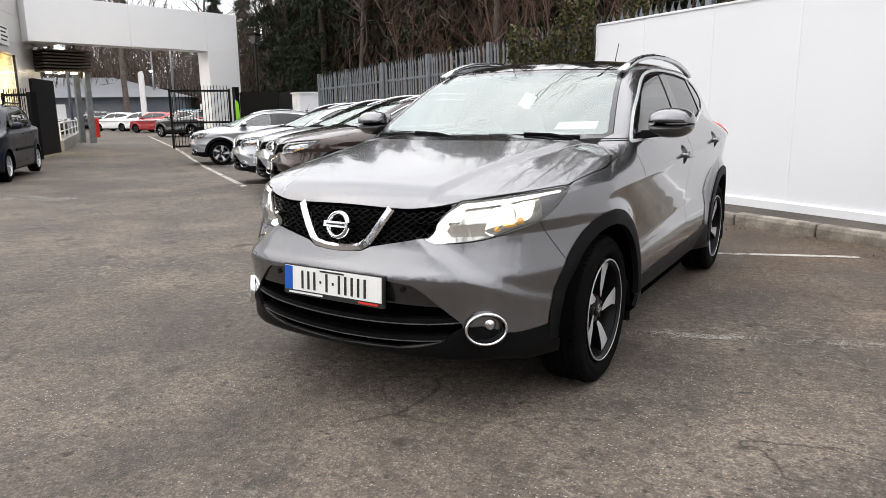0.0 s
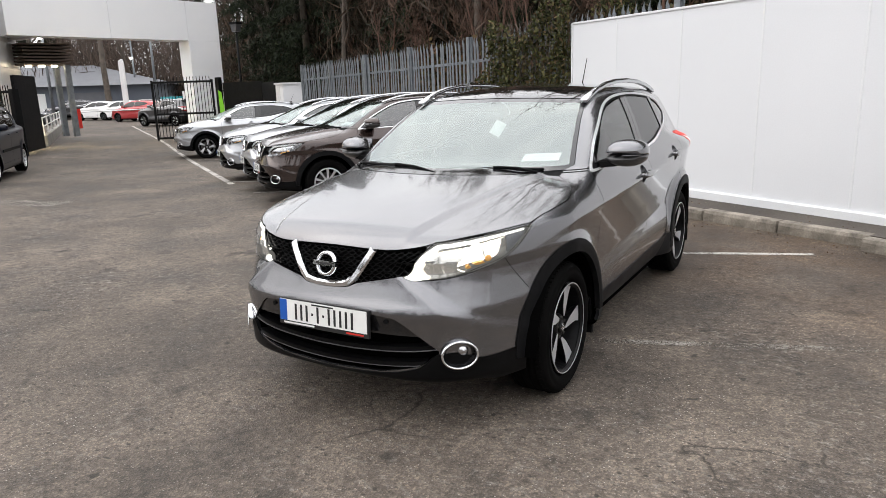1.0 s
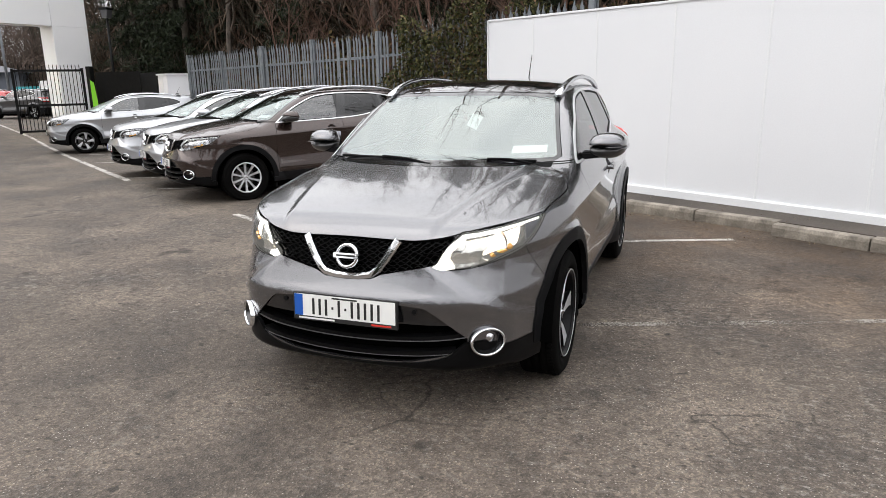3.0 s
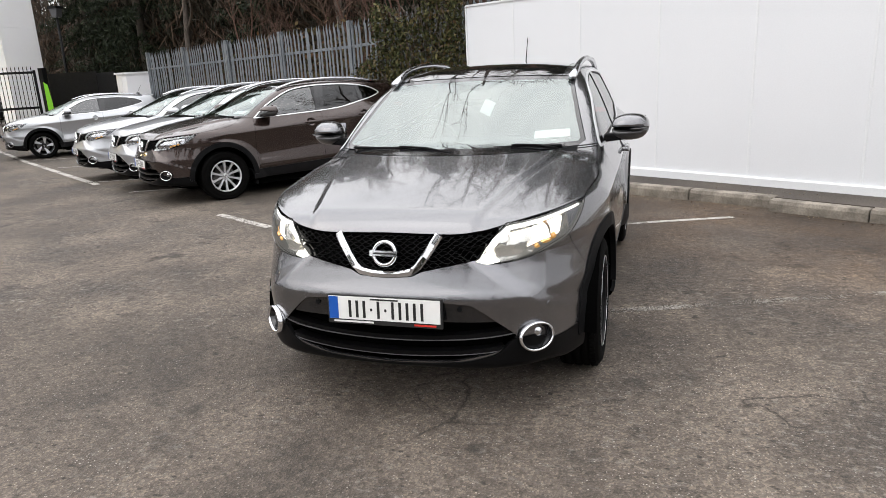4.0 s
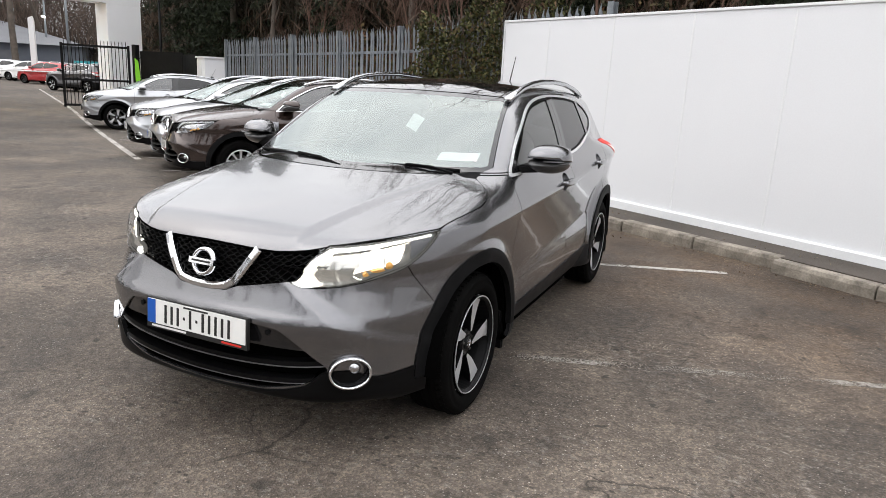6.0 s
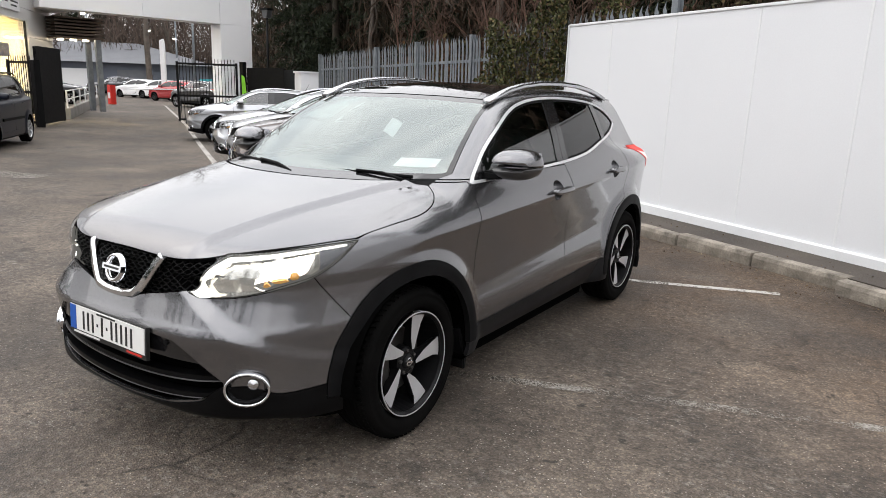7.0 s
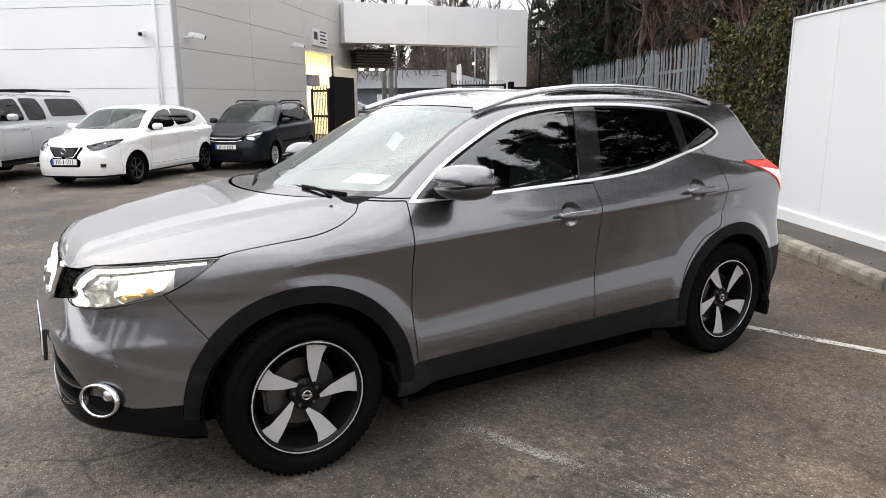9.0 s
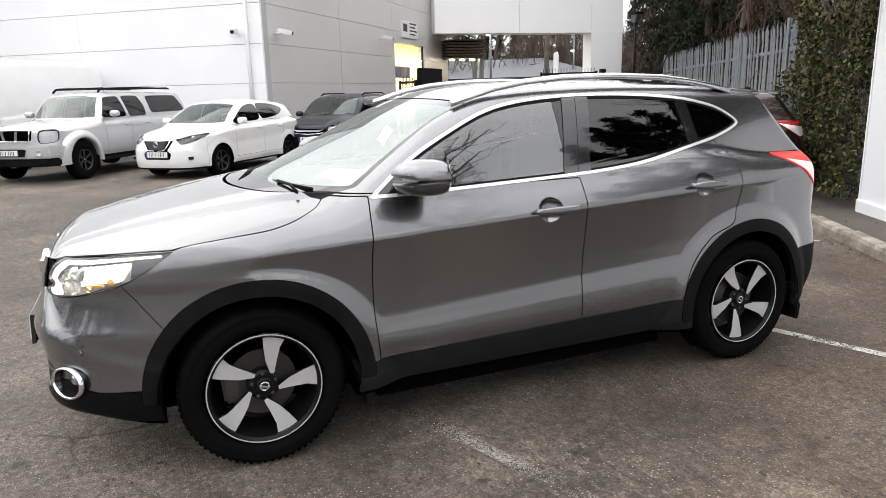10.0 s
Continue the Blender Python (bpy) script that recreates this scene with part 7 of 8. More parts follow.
tube("grille_surround", [(-0.46, -0.86, 1.045), (-0.45, -0.90, 0.835), (0.45, -0.90, 0.835), (0.46, -0.86, 1.045)], 0.014, M_chrome, pick)
BUMP = [(-0.93, -0.46), (-0.94, -0.66), (-0.82, -0.86), (-0.45, -0.985), (0.45, -0.985), (0.82, -0.86), (0.94, -0.66), (0.93, -0.46)]
bm = B()
add_prism(bm, BUMP, 0.50, 0.75, "z")
part("front_bumper", bm, P_pick, pick, "silver front bumper", bevel=0.03)
bm = B()
add_prism(bm, [(a_ * 0.97, b_ * 0.97 - 0.01) for a_, b_ in BUMP], 0.34, 0.497, "z")
part("bumper_skirt", bm, M_black_plastic, pick, "black lower bumper", bevel=0.03)
bm = B()
add_prism(bm, [(-0.44, 0.66), (-0.38, 0.54), (0.38, 0.54), (0.44, 0.66), (0.40, 0.69), (-0.40, 0.69)], -0.995, -0.95, "y")
part("lower_intake", bm, M_black_plastic, pick, bevel=0.01)
for s in (1, -1):
    bm = B()
    revolve(bm, [(0.012, 0.06), (0.018, 0.052), (0.004, 0.045), (0.0, 0.0)], 24)
    bmesh.ops.transform(bm, matrix=Matrix.Translation((s * 0.66, -0.925, 0.61)) @ pose(0, 0, 0, 0, 0, 20 * s - 90), verts=bm.verts[:])
    part("fog_light", bm, M_drl_off, pick, smooth=True)
rack = empty("roof_rack", None, "black roof rack")
rack.parent = pick
for s in (1, -1):
    tube("side_rail", [(s * 0.56, 1.15, 1.76), (s * 0.56, 1.25, 1.83), (s * 0.56, 2.5, 1.85), (s * 0.56, 3.9, 1.83)], 0.022, M_black_plastic, rack)
for y0 in (1.35, 1.9, 2.45, 3.2, 3.8):
    tube("cross_bar", [(-0.56, y0, 1.845), (0.56, y0, 1.845)], 0.018, M_black_plastic, rack)

van = plain_car("panel_van", VAN, P_white,
                [[(0.30, 1.30), (0.70, 1.80), (1.15, 1.88), (1.2, 1.32)]],
                [(-0.78, 1.28), (0.78, 1.28), (0.80, 1.32), (0.68, 1.95), (0.0, 2.02), (-0.68, 1.95)],
                [(-0.25, 0.80), (-0.20, 0.98), (0.05, 1.10), (0.12, 1.04), (0.05, 0.84)],
                [(-0.4, 0.92), (-0.38, 0.78), (0.38, 0.78), (0.40, 0.92)], "ten", h=0.05, wheel_x=0.95, rim=0.2, plate=(-0.99, 0.5, "xxx-x-xxxx"), dark_trim=0.42, handles=((0.25, 1.25),), mirror=(0.5, 1.45))
tagged(van, "white high-roof panel van parked beyond the pickup", "van", "parked cars")
van.matrix_world = pose(-15.41, -5.06, -0.06, 0, 0, 49) @ Matrix.Scale(1.06, 4)

# ---- more of the crossover ----


def repaint(car, paint, wheels=None):
    """Another paint, lamps off."""
    swap = {P_grey.name: paint, M_drl.name: M_drl_off, M_head.name: M_clear_lens, M_bowl.name: M_reflector, M_refl_lit.name: M_reflector, M_tail.name: M_tail_off, M_tail_clear.name: M_clear_lens}
    for o in car.children_recursive:
        if o.type == "MESH" and o.material_slots:
            nm = o.material_slots[0].material.name
            if nm in swap:
                o.material_slots[0].link = "OBJECT"
                o.material_slots[0].material = swap[nm]
            for key in ("label",):
                if key in o.keys() and "grey" in o[key]:
                    del o[key]
        if "label" in o.keys() and o.type == "EMPTY" and "lit" in o["label"]:
            del o["label"]


def another(paint, fl, heading, label, wheels=None):
    car = copy_thing(hero, place(hero, fl, heading, 0.8))
    repaint(car, paint)
    tagged(car, label)
    if wheels:
        gone = [o for o in car.children if o.name.startswith("wheel") and not o.name.startswith("wheel_housing")]
        spots = [(o.matrix_basis.translation.copy()) for o in gone]
        for o in gone:
            for c in list(o.children_recursive):
                bpy.data.objects.remove(c)
            bpy.data.objects.remove(o)
        for t in spots:
            make_wheel(car, abs(t.x), t.y, t.z, wheels, 1 if t.x > 0 else -1, 0.222, label="silver multi-spoke alloy wheel")
    return car


brown = another(P_brown, (-4.65, 4.73), 234, "bronze brown crossover car parked in a bay by the palisade fence", "ten")
silver_a = another(P_silver, (-6.11, 5.82), 234, "silver crossover car parked between others by the fence")
silver_b = another(P_silver, (-8.06, 7.03), 234, "silver crossover car with unlit lamps in the row of parked cars")
silver_c = another(P_silver, (-14.65, 11.15), 230, "silver crossover car at the end of the parked row")
far_suv = another(P_dark, (-35.3, 24.4), 184, "dark grey crossover car parked beyond the open gate")
far_red = copy_thing(hatch, place(hatch, (-45.0, 29.4), 190))
repaint_map = {P_white.name: P_red}
for o in far_red.children_recursive:
    if o.type == "MESH" and o.material_slots and o.material_slots[0].material.name == P_white.name:
        o.material_slots[0].link = "OBJECT"
        o.material_slots[0].material = P_red
tagged(far_red, "red hatchback parked far along the drive")
for fl, hd, lab in (((-53, 35.5), 200, "white hatchback far along the drive"), ((-61, 41), 200, "white hatchback in the far car park"), ((-48.5, 22.5), 60, "white hatchback beside the low wall"), ((-50.0, 31.6), 195, "white hatchback past the red barrier"), ((-52.5, 31.2), 195, "white hatchback in front of the far shed")):
    c = copy_thing(hatch, place(hatch, fl, hd))
    tagged(c, lab)
for fl, hd, pt, lab in (((-38.5, 19.6), 60, P_dark, "charcoal crossover car by the low wall"), ((-43, 20.8), 60, P_silver, "silver crossover car by the low wall"), ((-57, 32), 250, P_dark, "charcoal crossover car in the far car park")):
    another(pt, fl, hd, lab)

# ---- doorway, sign, cameras on the building ----
M_room = plain("warm_plaster", (0.84, 0.77, 0.60), 0.8)
M_warm = glow("warm_ceiling_light", (1.0, 0.74, 0.36), 30.0)
room_light = bpy.data.lights.new("entrance_ceiling_light", "AREA")
room_light.energy, room_light.size, room_light.color = 620.0, 1.6, (1.0, 0.86, 0.58)
new("entrance_ceiling_light", room_light).matrix_world = FM @ pose(11.6, 1.6, DOORH + 0.08)
M_screen = plain("blue_panel", (0.02, 0.05, 0.22), 0.4)
M_teal = plain("teal_sheet", (0.03, 0.30, 0.34), 0.5)
room = empty("entrance_room", pose(0, 0, 0), "lit entrance room with warm yellow walls", "room", kind="structure")
box("back_wall", (DOOR0 - 0.6, 3.0, 0), (DOOR1 + 0.8, 3.1, DOORH + 0.3), M_room, room, m=FM)
box("side_wall", (DOOR0 - 0.7, 0.3, 0), (DOOR0 - 0.6, 3.1, DOORH + 0.3), M_room, room, m=FM)
box("side_wall", (DOOR1 + 0.8, 0.3, 0), (DOOR1 + 0.9, 3.1, DOORH + 0.3), M_room, room, m=FM)
box("ceiling", (DOOR0 - 0.7, 0.3, DOORH + 0.3), (DOOR1 + 0.9, 3.1, DOORH + 0.4), M_room, room, m=FM)
for q, w in ((10.7, 0.9), (12.5, 1.6)):
    lampo = tagged(box("ceiling_lamp", (q - 0.35, w, DOORH + 0.10), (q + 0.35, w + 0.7, DOORH + 0.29), M_warm, None, bevel=0.02, m=FM), "glowing warm square ceiling lamp", "lamp", "ceiling lamps")
tagged(box("notice_board", (10.9, 0.62, 2.12), (13.3, 0.72, 2.60), M_screen, None, bevel=0.01, m=FM), "dark blue board inside the entrance", "board")
frame_ = empty("door_1", pose(0, 0, 0), "tall glazed entrance with dark frame", "door", kind="structure")
for q in (DOOR0, DOOR1 - 0.06):
    box("door_frame", (q, 0.04, 0), (q + 0.06, 0.12, DOORH), M_black_steel, frame_, m=FM)
gp = box("pane", (DOOR0 + 0.06, 0.075, 0.05), (DOOR1 - 0.06, 0.085, DOORH), M_lamp_glass, frame_, m=FM)

sign = empty("wall_sign", FM @ pose(11.55, -0.03, 4.02), "white wall sign with small dark writing", "sign")
box("board", (-0.98, -0.03, -0.33), (0.98, 0.03, 0.33), M_white_paint, sign, bevel=0.01)
for k in range(4):
    box("text_bar", (-0.05, -0.034, 0.22 - 0.14 * k), (0.82 - 0.16 * (k % 2), -0.031, 0.28 - 0.14 * k), M_joint, sign)
box("text_bar", (-0.82, -0.034, -0.1), (-0.35, -0.031, 0.2), M_joint, sign)


def cctv(m, label):
    c = empty("security_camera", m, label, "camera", "security cameras")
    tube("arm", [(0, 0, 0), (0, -0.18, 0.0), (0, -0.24, 0.06)], 0.025, M_white_paint, c)
    bm = B()
    add_box(bm, (-0.07, -0.48, 0.04), (0.07, -0.08, 0.17), pose(0, 0, 0, 12, 0, 20))
    part("housing", bm, M_white_paint, c, bevel=0.02)
    bm = B()
    revolve(bm, [(0.0, 0.05), (0.03, 0.045), (0.03, 0.0)], 16)
    bmesh.ops.transform(bm, matrix=pose(0, 0, 0, 12, 0, 20) @ Matrix.Translation((0, -0.48, 0.105)) @ pose(0, 0, 0, 0, 0, -90), verts=bm.verts[:])
    part("lens", bm, M_gloss_black, c)
    return c


cctv(WM @ pose(0.75, 0, 3.14, 0, 0, 180), "white security camera near the white wall's corner")
cctv(FM @ pose(0.62, 0, 3.14), "white security camera on the grey wall")
cctv(FM @ pose(8.25, 0, 3.46), "white security camera close to the entrance sign")
pipe = tagged(tube("downpipe", [WM @ Vector((0.42, 0.05, -0.2)), WM @ Vector((0.42, 0.05, 6.5))], 0.05, M_white_clad), "white downpipe on the white clad wall", "pipe", kind="structure")

# ---- white portal over the drive ----
PM = Matrix.Translation((-26.0, 12.56, 0)) @ pose(0, 0, 0, 0, 0, 80.6)
portal = empty("portal", pose(0, 0, 0), "white clad portal beam and column over the drive", "portal", kind="structure")
for a, b in ((-0.5, 3.5), (3.51, 7.09)):
    for z0, z1 in ((4.04, 5.78),):
        box("beam_panel", (a, 0, z0), (b, 0.9, z1), M_portal, portal, bevel=0.006, m=PM)
for z0, z1 in ((-0.4, 4.035), (4.04, 5.78)):
    box("column_panel", (7.10, 0, z0), (8.72, 0.9, z1), M_portal, portal, bevel=0.006, m=PM)
box("beam_panel", (0.0, 0.905, 4.04), (0.9, 2.6, 5.78), M_portal, portal, bevel=0.006, m=PM)
canopy = empty("louvred_canopy", pose(0, 0, 0), "brown louvred canopy on grey posts", "canopy", kind="structure")
for k in range(7):
    box("slat", (0.3, 1.0, 3.0 + 0.13 * k), (2.2, 2.5, 3.07 + 0.13 * k), M_twig, canopy, m=PM)
for q in ((2.0, 1.2), (2.0, 2.3)):
    box("post", (q[0] - 0.1, q[1] - 0.1, 0), (q[0] + 0.1, q[1] + 0.1, 3.0), M_galv, canopy, m=PM)
M_spot = glow("warm_spot", (1.0, 0.85, 0.6), 25.0)
for k in range(3):
    tagged(box("canopy_lamp", (0.6 + 0.5 * k, 1.6, 2.92), (0.8 + 0.5 * k, 1.8, 2.99), M_spot, None, bevel=0.01, m=PM), "small glowing lamp under the louvred canopy", "lamp", "canopy lamps")

# ---- gates ----


def bar_gate(name, a, b, h, label, sheet=False, mid=1.05, spikes=True):
    a, b = Vector((*a, float(fall(*a)))), Vector((*b, 0))
    b.z = a.z
    L = (b - a).length
    m = Matrix.Translation(a) @ pose(0, 0, 0, 0, 0, math.degrees(math.atan2(b.y - a.y, b.x - a.x)))
    g = empty(name, m, label, "gate", "gates")
    for x0, x1 in ((0, 0.09), (L - 0.09, L)):
        box("gate_stile", (x0, -0.03, 0.06), (x1, 0.03, h), M_black_steel, g, bevel=0.004)
    for z in (0.10, mid, h - 0.12):
        box("gate_rail", (0.09, -0.025, z), (L - 0.09, 0.025, z + 0.08), M_black_steel, g, bevel=0.004)
    if sheet:
        box("sheet", (0.02, -0.045, 0.08), (L - 0.02, -0.032, h + 0.02), M_black_plastic, g)
    else:
        n = int(L / 0.125)
        bm = B()
        add_tube(bm, [(0, 0, 0.1), (0, 0, h + 0.10), (0, 0, h + 0.14)], [0.014, 0.014, 0.002], 6)
        bar = part("gate_bar", bm, M_black_steel, g)
        bar.matrix_basis = pose(0.07 + 0.5 * (L - 0.14) / n, 0, 0)
        for i in range(1, n):
            share("gate_bar", bar.data, g, pose(0.07 + (i + 0.5) * (L - 0.14) / n, 0, 0))
    return g


bar_gate("gate_leaf", (-22.2, 15.2), (-20.55, 16.9), 2.42, "open black steel bar gate leaf standing beside the drive")
bar_gate("gate_leaf", (-20.9, 9.15), (-22.75, 10.9), 2.52, "open gate leaf covered with black sheet", sheet=True)
bar_gate("gate_leaf", (-20.85, 9.05), (-22.2, 8.9), 2.1, "short black steel bar gate next to the showroom")
for p, hh in (((-20.4, 17.05), 2.5), ((-20.8, 9.1), 2.2)):
    gp_ = tagged(box("gate_post", (p[0] - 0.1, p[1] - 0.1, 0), (p[0] + 0.1, p[1] + 0.1, hh), M_black_steel, None, bevel=0.01, m=Matrix.Translation((0, 0, -0.25))), "square black steel gate post", "post", "gate posts")
gfe = bar_gate("screen_fence", (-20.2, 17.1), (-17.8, 16.9), 2.25, "black bar fence with dark sheeting behind it", sheet=True)
bar_gate("screen_fence", (-17.8, 16.9), (-15.6, 15.3), 2.2, "dark sheeted fence section beside a white cabinet", sheet=True)
flag = empty("banner", pose(-20.0, 16.6, -0.25), "lime green banner on a thin pole", "banner")
bm = B()
add_prism(bm, [(0.02, 0.3), (0.16, 0.35), (0.20, 1.2), (0.14, 1.9), (0.02, 2.0)], -0.006, 0.006, "y", pose(0, 0, 0, 0, 0, 40))
part("cloth", bm, M_lime, flag)
tube("pole", [(0, 0, 0), (0, 0, 2.1)], 0.014, M_black_steel, flag)

cab = empty("utility_cabinet", Matrix.Translation(uv(-20.4, 5.5, -0.18)) @ pose(0, 0, 0, 0, 0, -32), "white steel utility cabinet beside the fence end", "cabinet")
box("body", (-0.48, -0.35, 0), (0.48, 0.35, 2.02), M_white_clad, cab, bevel=0.01)
box("door", (-0.46, -0.362, 0.06), (0.06, -0.352, 1.94), M_white_paint, cab, bevel=0.004)
box("roof", (-0.52, -0.4, 2.02), (0.52, 0.4, 2.07), M_white_clad, cab, bevel=0.008)
box("handle", (-0.02, -0.39, 0.95), (0.01, -0.364, 1.1), M_black_steel, cab)

lampost = empty("lamp_post", pose(-22.4, 20.2, 0), "black lamp post with a small lantern", "lamp post")
tube("pole", [(0, 0, 0), (0, 0, 4.3)], [0.07, 0.045], M_black_steel, lampost)
bm = B()
add_prism(bm, [(-0.12, 4.3), (0.12, 4.3), (0.19, 4.62), (-0.19, 4.62)], -0.14, 0.14, "y")
part("lantern", bm, M_lamp_dark, lampost)
box("cap", (-0.22, -0.2, 4.62), (0.22, 0.2, 4.72), M_black_steel, lampost, bevel=0.03)

boll = empty("barrier_post", pose(-38.3, 22.0, -0.16), "red barrier post with a raised white arm", "barrier")
box("post_body", (-0.17, -0.17, 0), (0.17, 0.17, 1.15), M_red, boll, bevel=0.03)
box("white_panel", (-0.12, -0.18, 0.35), (0.12, -0.172, 0.7), M_white_paint, boll)
tube("arm", [(0, 0, 0.95), (3.6, 5.4, 0.98)], 0.035, M_white_paint, boll)

lw = empty("low_wall", pose(0, 0, 0), "low concrete wall with a white railing", "wall", kind="structure")
a_, b_ = Vector((-24.2, 11.9, -0.15)), Vector((-38.3, 21.2, -0.15))
LM = Matrix.Translation(a_) @ pose(0, 0, 0, 0, 0, math.degrees(math.atan2(b_.y - a_.y, b_.x - a_.x)))
LL = (b_ - a_).length
box("wall_base", (0, 0, 0), (LL, 0.22, 0.42), M_concrete, lw, bevel=0.015, m=LM)
for k in range(7):
    q = 0.2 + k * (LL - 0.4) / 6
    box("rail_post", (q - 0.03, 0.08, 0.42), (q + 0.03, 0.14, 1.1), M_white_paint, lw, m=LM)
for z in (0.75, 1.07):
    tube("rail", [LM @ Vector((0.1, 0.11, z)), LM @ Vector((LL - 0.1, 0.11, z))], 0.024, M_white_paint, lw)

# ---- far shed, totem, poles ----
shed = empty("far_shed", pose(-66, 36, 0, 0, 0, 46), "long blue-grey shed with a hipped grey roof", "building", kind="structure")
box("wall", (-14, -5, 0), (12, 5, 2.75), M_shed_wall, shed)
bm = B()
vs = [bm.verts.new(p) for p in ((-14.7, -5.7, 2.7), (12.7, -5.7, 2.7), (12.7, 5.7, 2.7), (-14.7, 5.7, 2.7), (-7, 0, 4.7), (5, 0, 4.7))]
for f in ((0, 1, 5, 4), (1, 2, 5), (2, 3, 4, 5), (3, 0, 4), (3, 2, 1, 0)):
    bm.faces.new([vs[i] for i in f])
part("roof", bm, M_slate, shed)
for k in range(3):
    box("shutter", (-6 + 5 * k, -5.04, 0), (-3.4 + 5 * k, -4.99, 2.1), M_white_paint if k < 2 else M_slate, shed)
totem = empty("totem_sign", pose(-46.8, 31.5, 0), "tall plain white totem sign", "sign")
bm = B()
add_prism(bm, [(-0.19, 0), (0.19, 0), (0.19, 4.1), (0.1, 4.45), (-0.19, 4.3)], -0.12, 0.12, "y", pose(0, 0, 0, 0, 0, 35))
part("panel", bm, M_white_paint, totem, bevel=0.02)
M_flood = glow("floodlight", (1.0, 0.93, 0.8), 30.0)
for x, y, h_ in ((-47, 34.5, 8.5), (-57, 40, 7.0), (-44, 24, 7.5), (-70, 46, 9.0)):
    fl = empty("floodlight_pole", pose(x, y, 0), "grey pole with a small glowing floodlight", "floodlight", "floodlight poles")
    tube("pole", [(0, 0, 0), (0, 0, h_)], [0.11, 0.07], M_galv, fl)
    box("lamp_head", (0.16, -0.44, h_ * 0.72), (0.36, -0.24, h_ * 0.72 + 0.12), M_flood, fl, bevel=0.02)
    tube("bracket", [(0, 0, h_ * 0.72 + 0.1), (0.25, -0.35, h_ * 0.72 + 0.12)], 0.03, M_galv, fl)
tagged(box("skip_container", (-48.5, 36, 0), (-46.5, 38, 1.5), M_teal, None, bevel=0.03), "teal steel container in the far car park", "container")
tagged(box("skip_container", (-44.5, 35.0, 0), (-41.5, 36.6, 1.9), M_white_paint, None, bevel=0.03), "white steel container beyond the drive", "container")

# ---- planting ----


def rng_tree(seed, height, spread, levels, mat_b, name, twig_mat, trunk_r, up=0.55, first=0.25, kids=(5, 8)):
    rnd = random.Random(seed)
    trunk, twigs = B(), B()

    def grow(bm, p, d, length, r, lev):
        pts, q, dd = [p], p.copy(), d.copy()
        n = 4 if lev < 2 else 3
        for i in range(n):
            dd = (dd + Vector((rnd.uniform(-1, 1), rnd.uniform(-1, 1), rnd.uniform(-0.6, 0.9))) * (0.10 if lev == 0 else 0.26)).normalized()
            q = q + dd * length / n
            pts.append(q.copy())
        add_tube(bm if lev < 2 else twigs, pts, [r * (1 - 0.75 * i / n) for i in range(n + 1)], 6 if lev == 0 else (4 if lev == 1 else 3), caps=False)
        if lev >= levels:
            return
        k = rnd.randint(*kids) + (4 if lev == 0 else 0)
        for i in range(k):
            t = first + (1 - first) * (i + rnd.random()) / k if lev == 0 else rnd.uniform(0.25, 1.0)
            f = min(t * n, n - 0.001)
            base = pts[int(f)].lerp(pts[int(f) + 1], f - int(f))
            a = rnd.uniform(0, 2 * math.pi)
            side = Vector((math.cos(a), math.sin(a), rnd.uniform(0.1, 0.9)))
            nd = (dd * up + side * spread).normalized()
            grow(bm, base, nd, length * rnd.uniform(0.32, 0.55) * (1.15 - 0.45 * t), r * 0.42 * (1.1 - 0.5 * t), lev + 1)
    grow(trunk, Vector((0, 0, -0.2)), Vector((rnd.uniform(-0.05, 0.05), rnd.uniform(-0.05, 0.05), 1)), height, trunk_r, 0)
    t = empty(name)
    part("trunk", trunk, mat_b, t, smooth=True)
    part("crown", twigs, twig_mat, t)
    return t


def leaf_cloud(pts, size, mat, name, parent=None, seed=1, droop=0.3, long_=1.0, wide=0.55):
    """Many small leaves, one folded quad at each place."""
    rnd = np.random.RandomState(seed)
    n = len(pts)
    P_ = np.asarray(pts)
    a = rnd.normal(size=(n, 3))
    a[:, 2] -= droop
    a /= np.linalg.norm(a, axis=1, keepdims=True)
    b = np.cross(a, rnd.normal(size=(n, 3)))
    b /= np.maximum(np.linalg.norm(b, axis=1, keepdims=True), 1e-6)
    s = size * rnd.uniform(0.6, 1.35, (n, 1))
    V_ = np.stack([P_ - a * s * long_, P_ + b * s * wide, P_ + a * s * long_, P_ - b * s * wide], 1).reshape(-1, 3)
    fs = np.arange(4 * n).reshape(-1, 4)
    me = bpy.data.meshes.new(name)
    me.vertices.add(4 * n)
    me.vertices.foreach_set("co", V_.ravel())
    me.loops.add(4 * n)
    me.loops.foreach_set("vertex_index", fs.ravel())
    me.polygons.add(n)
    me.polygons.foreach_set("loop_start", np.arange(0, 4 * n, 4))
    me.materials.append(mat)
    me.update(calc_edges=True)
    ob = new(name, me)
    if parent is not None:
        ob.parent = parent
    return ob


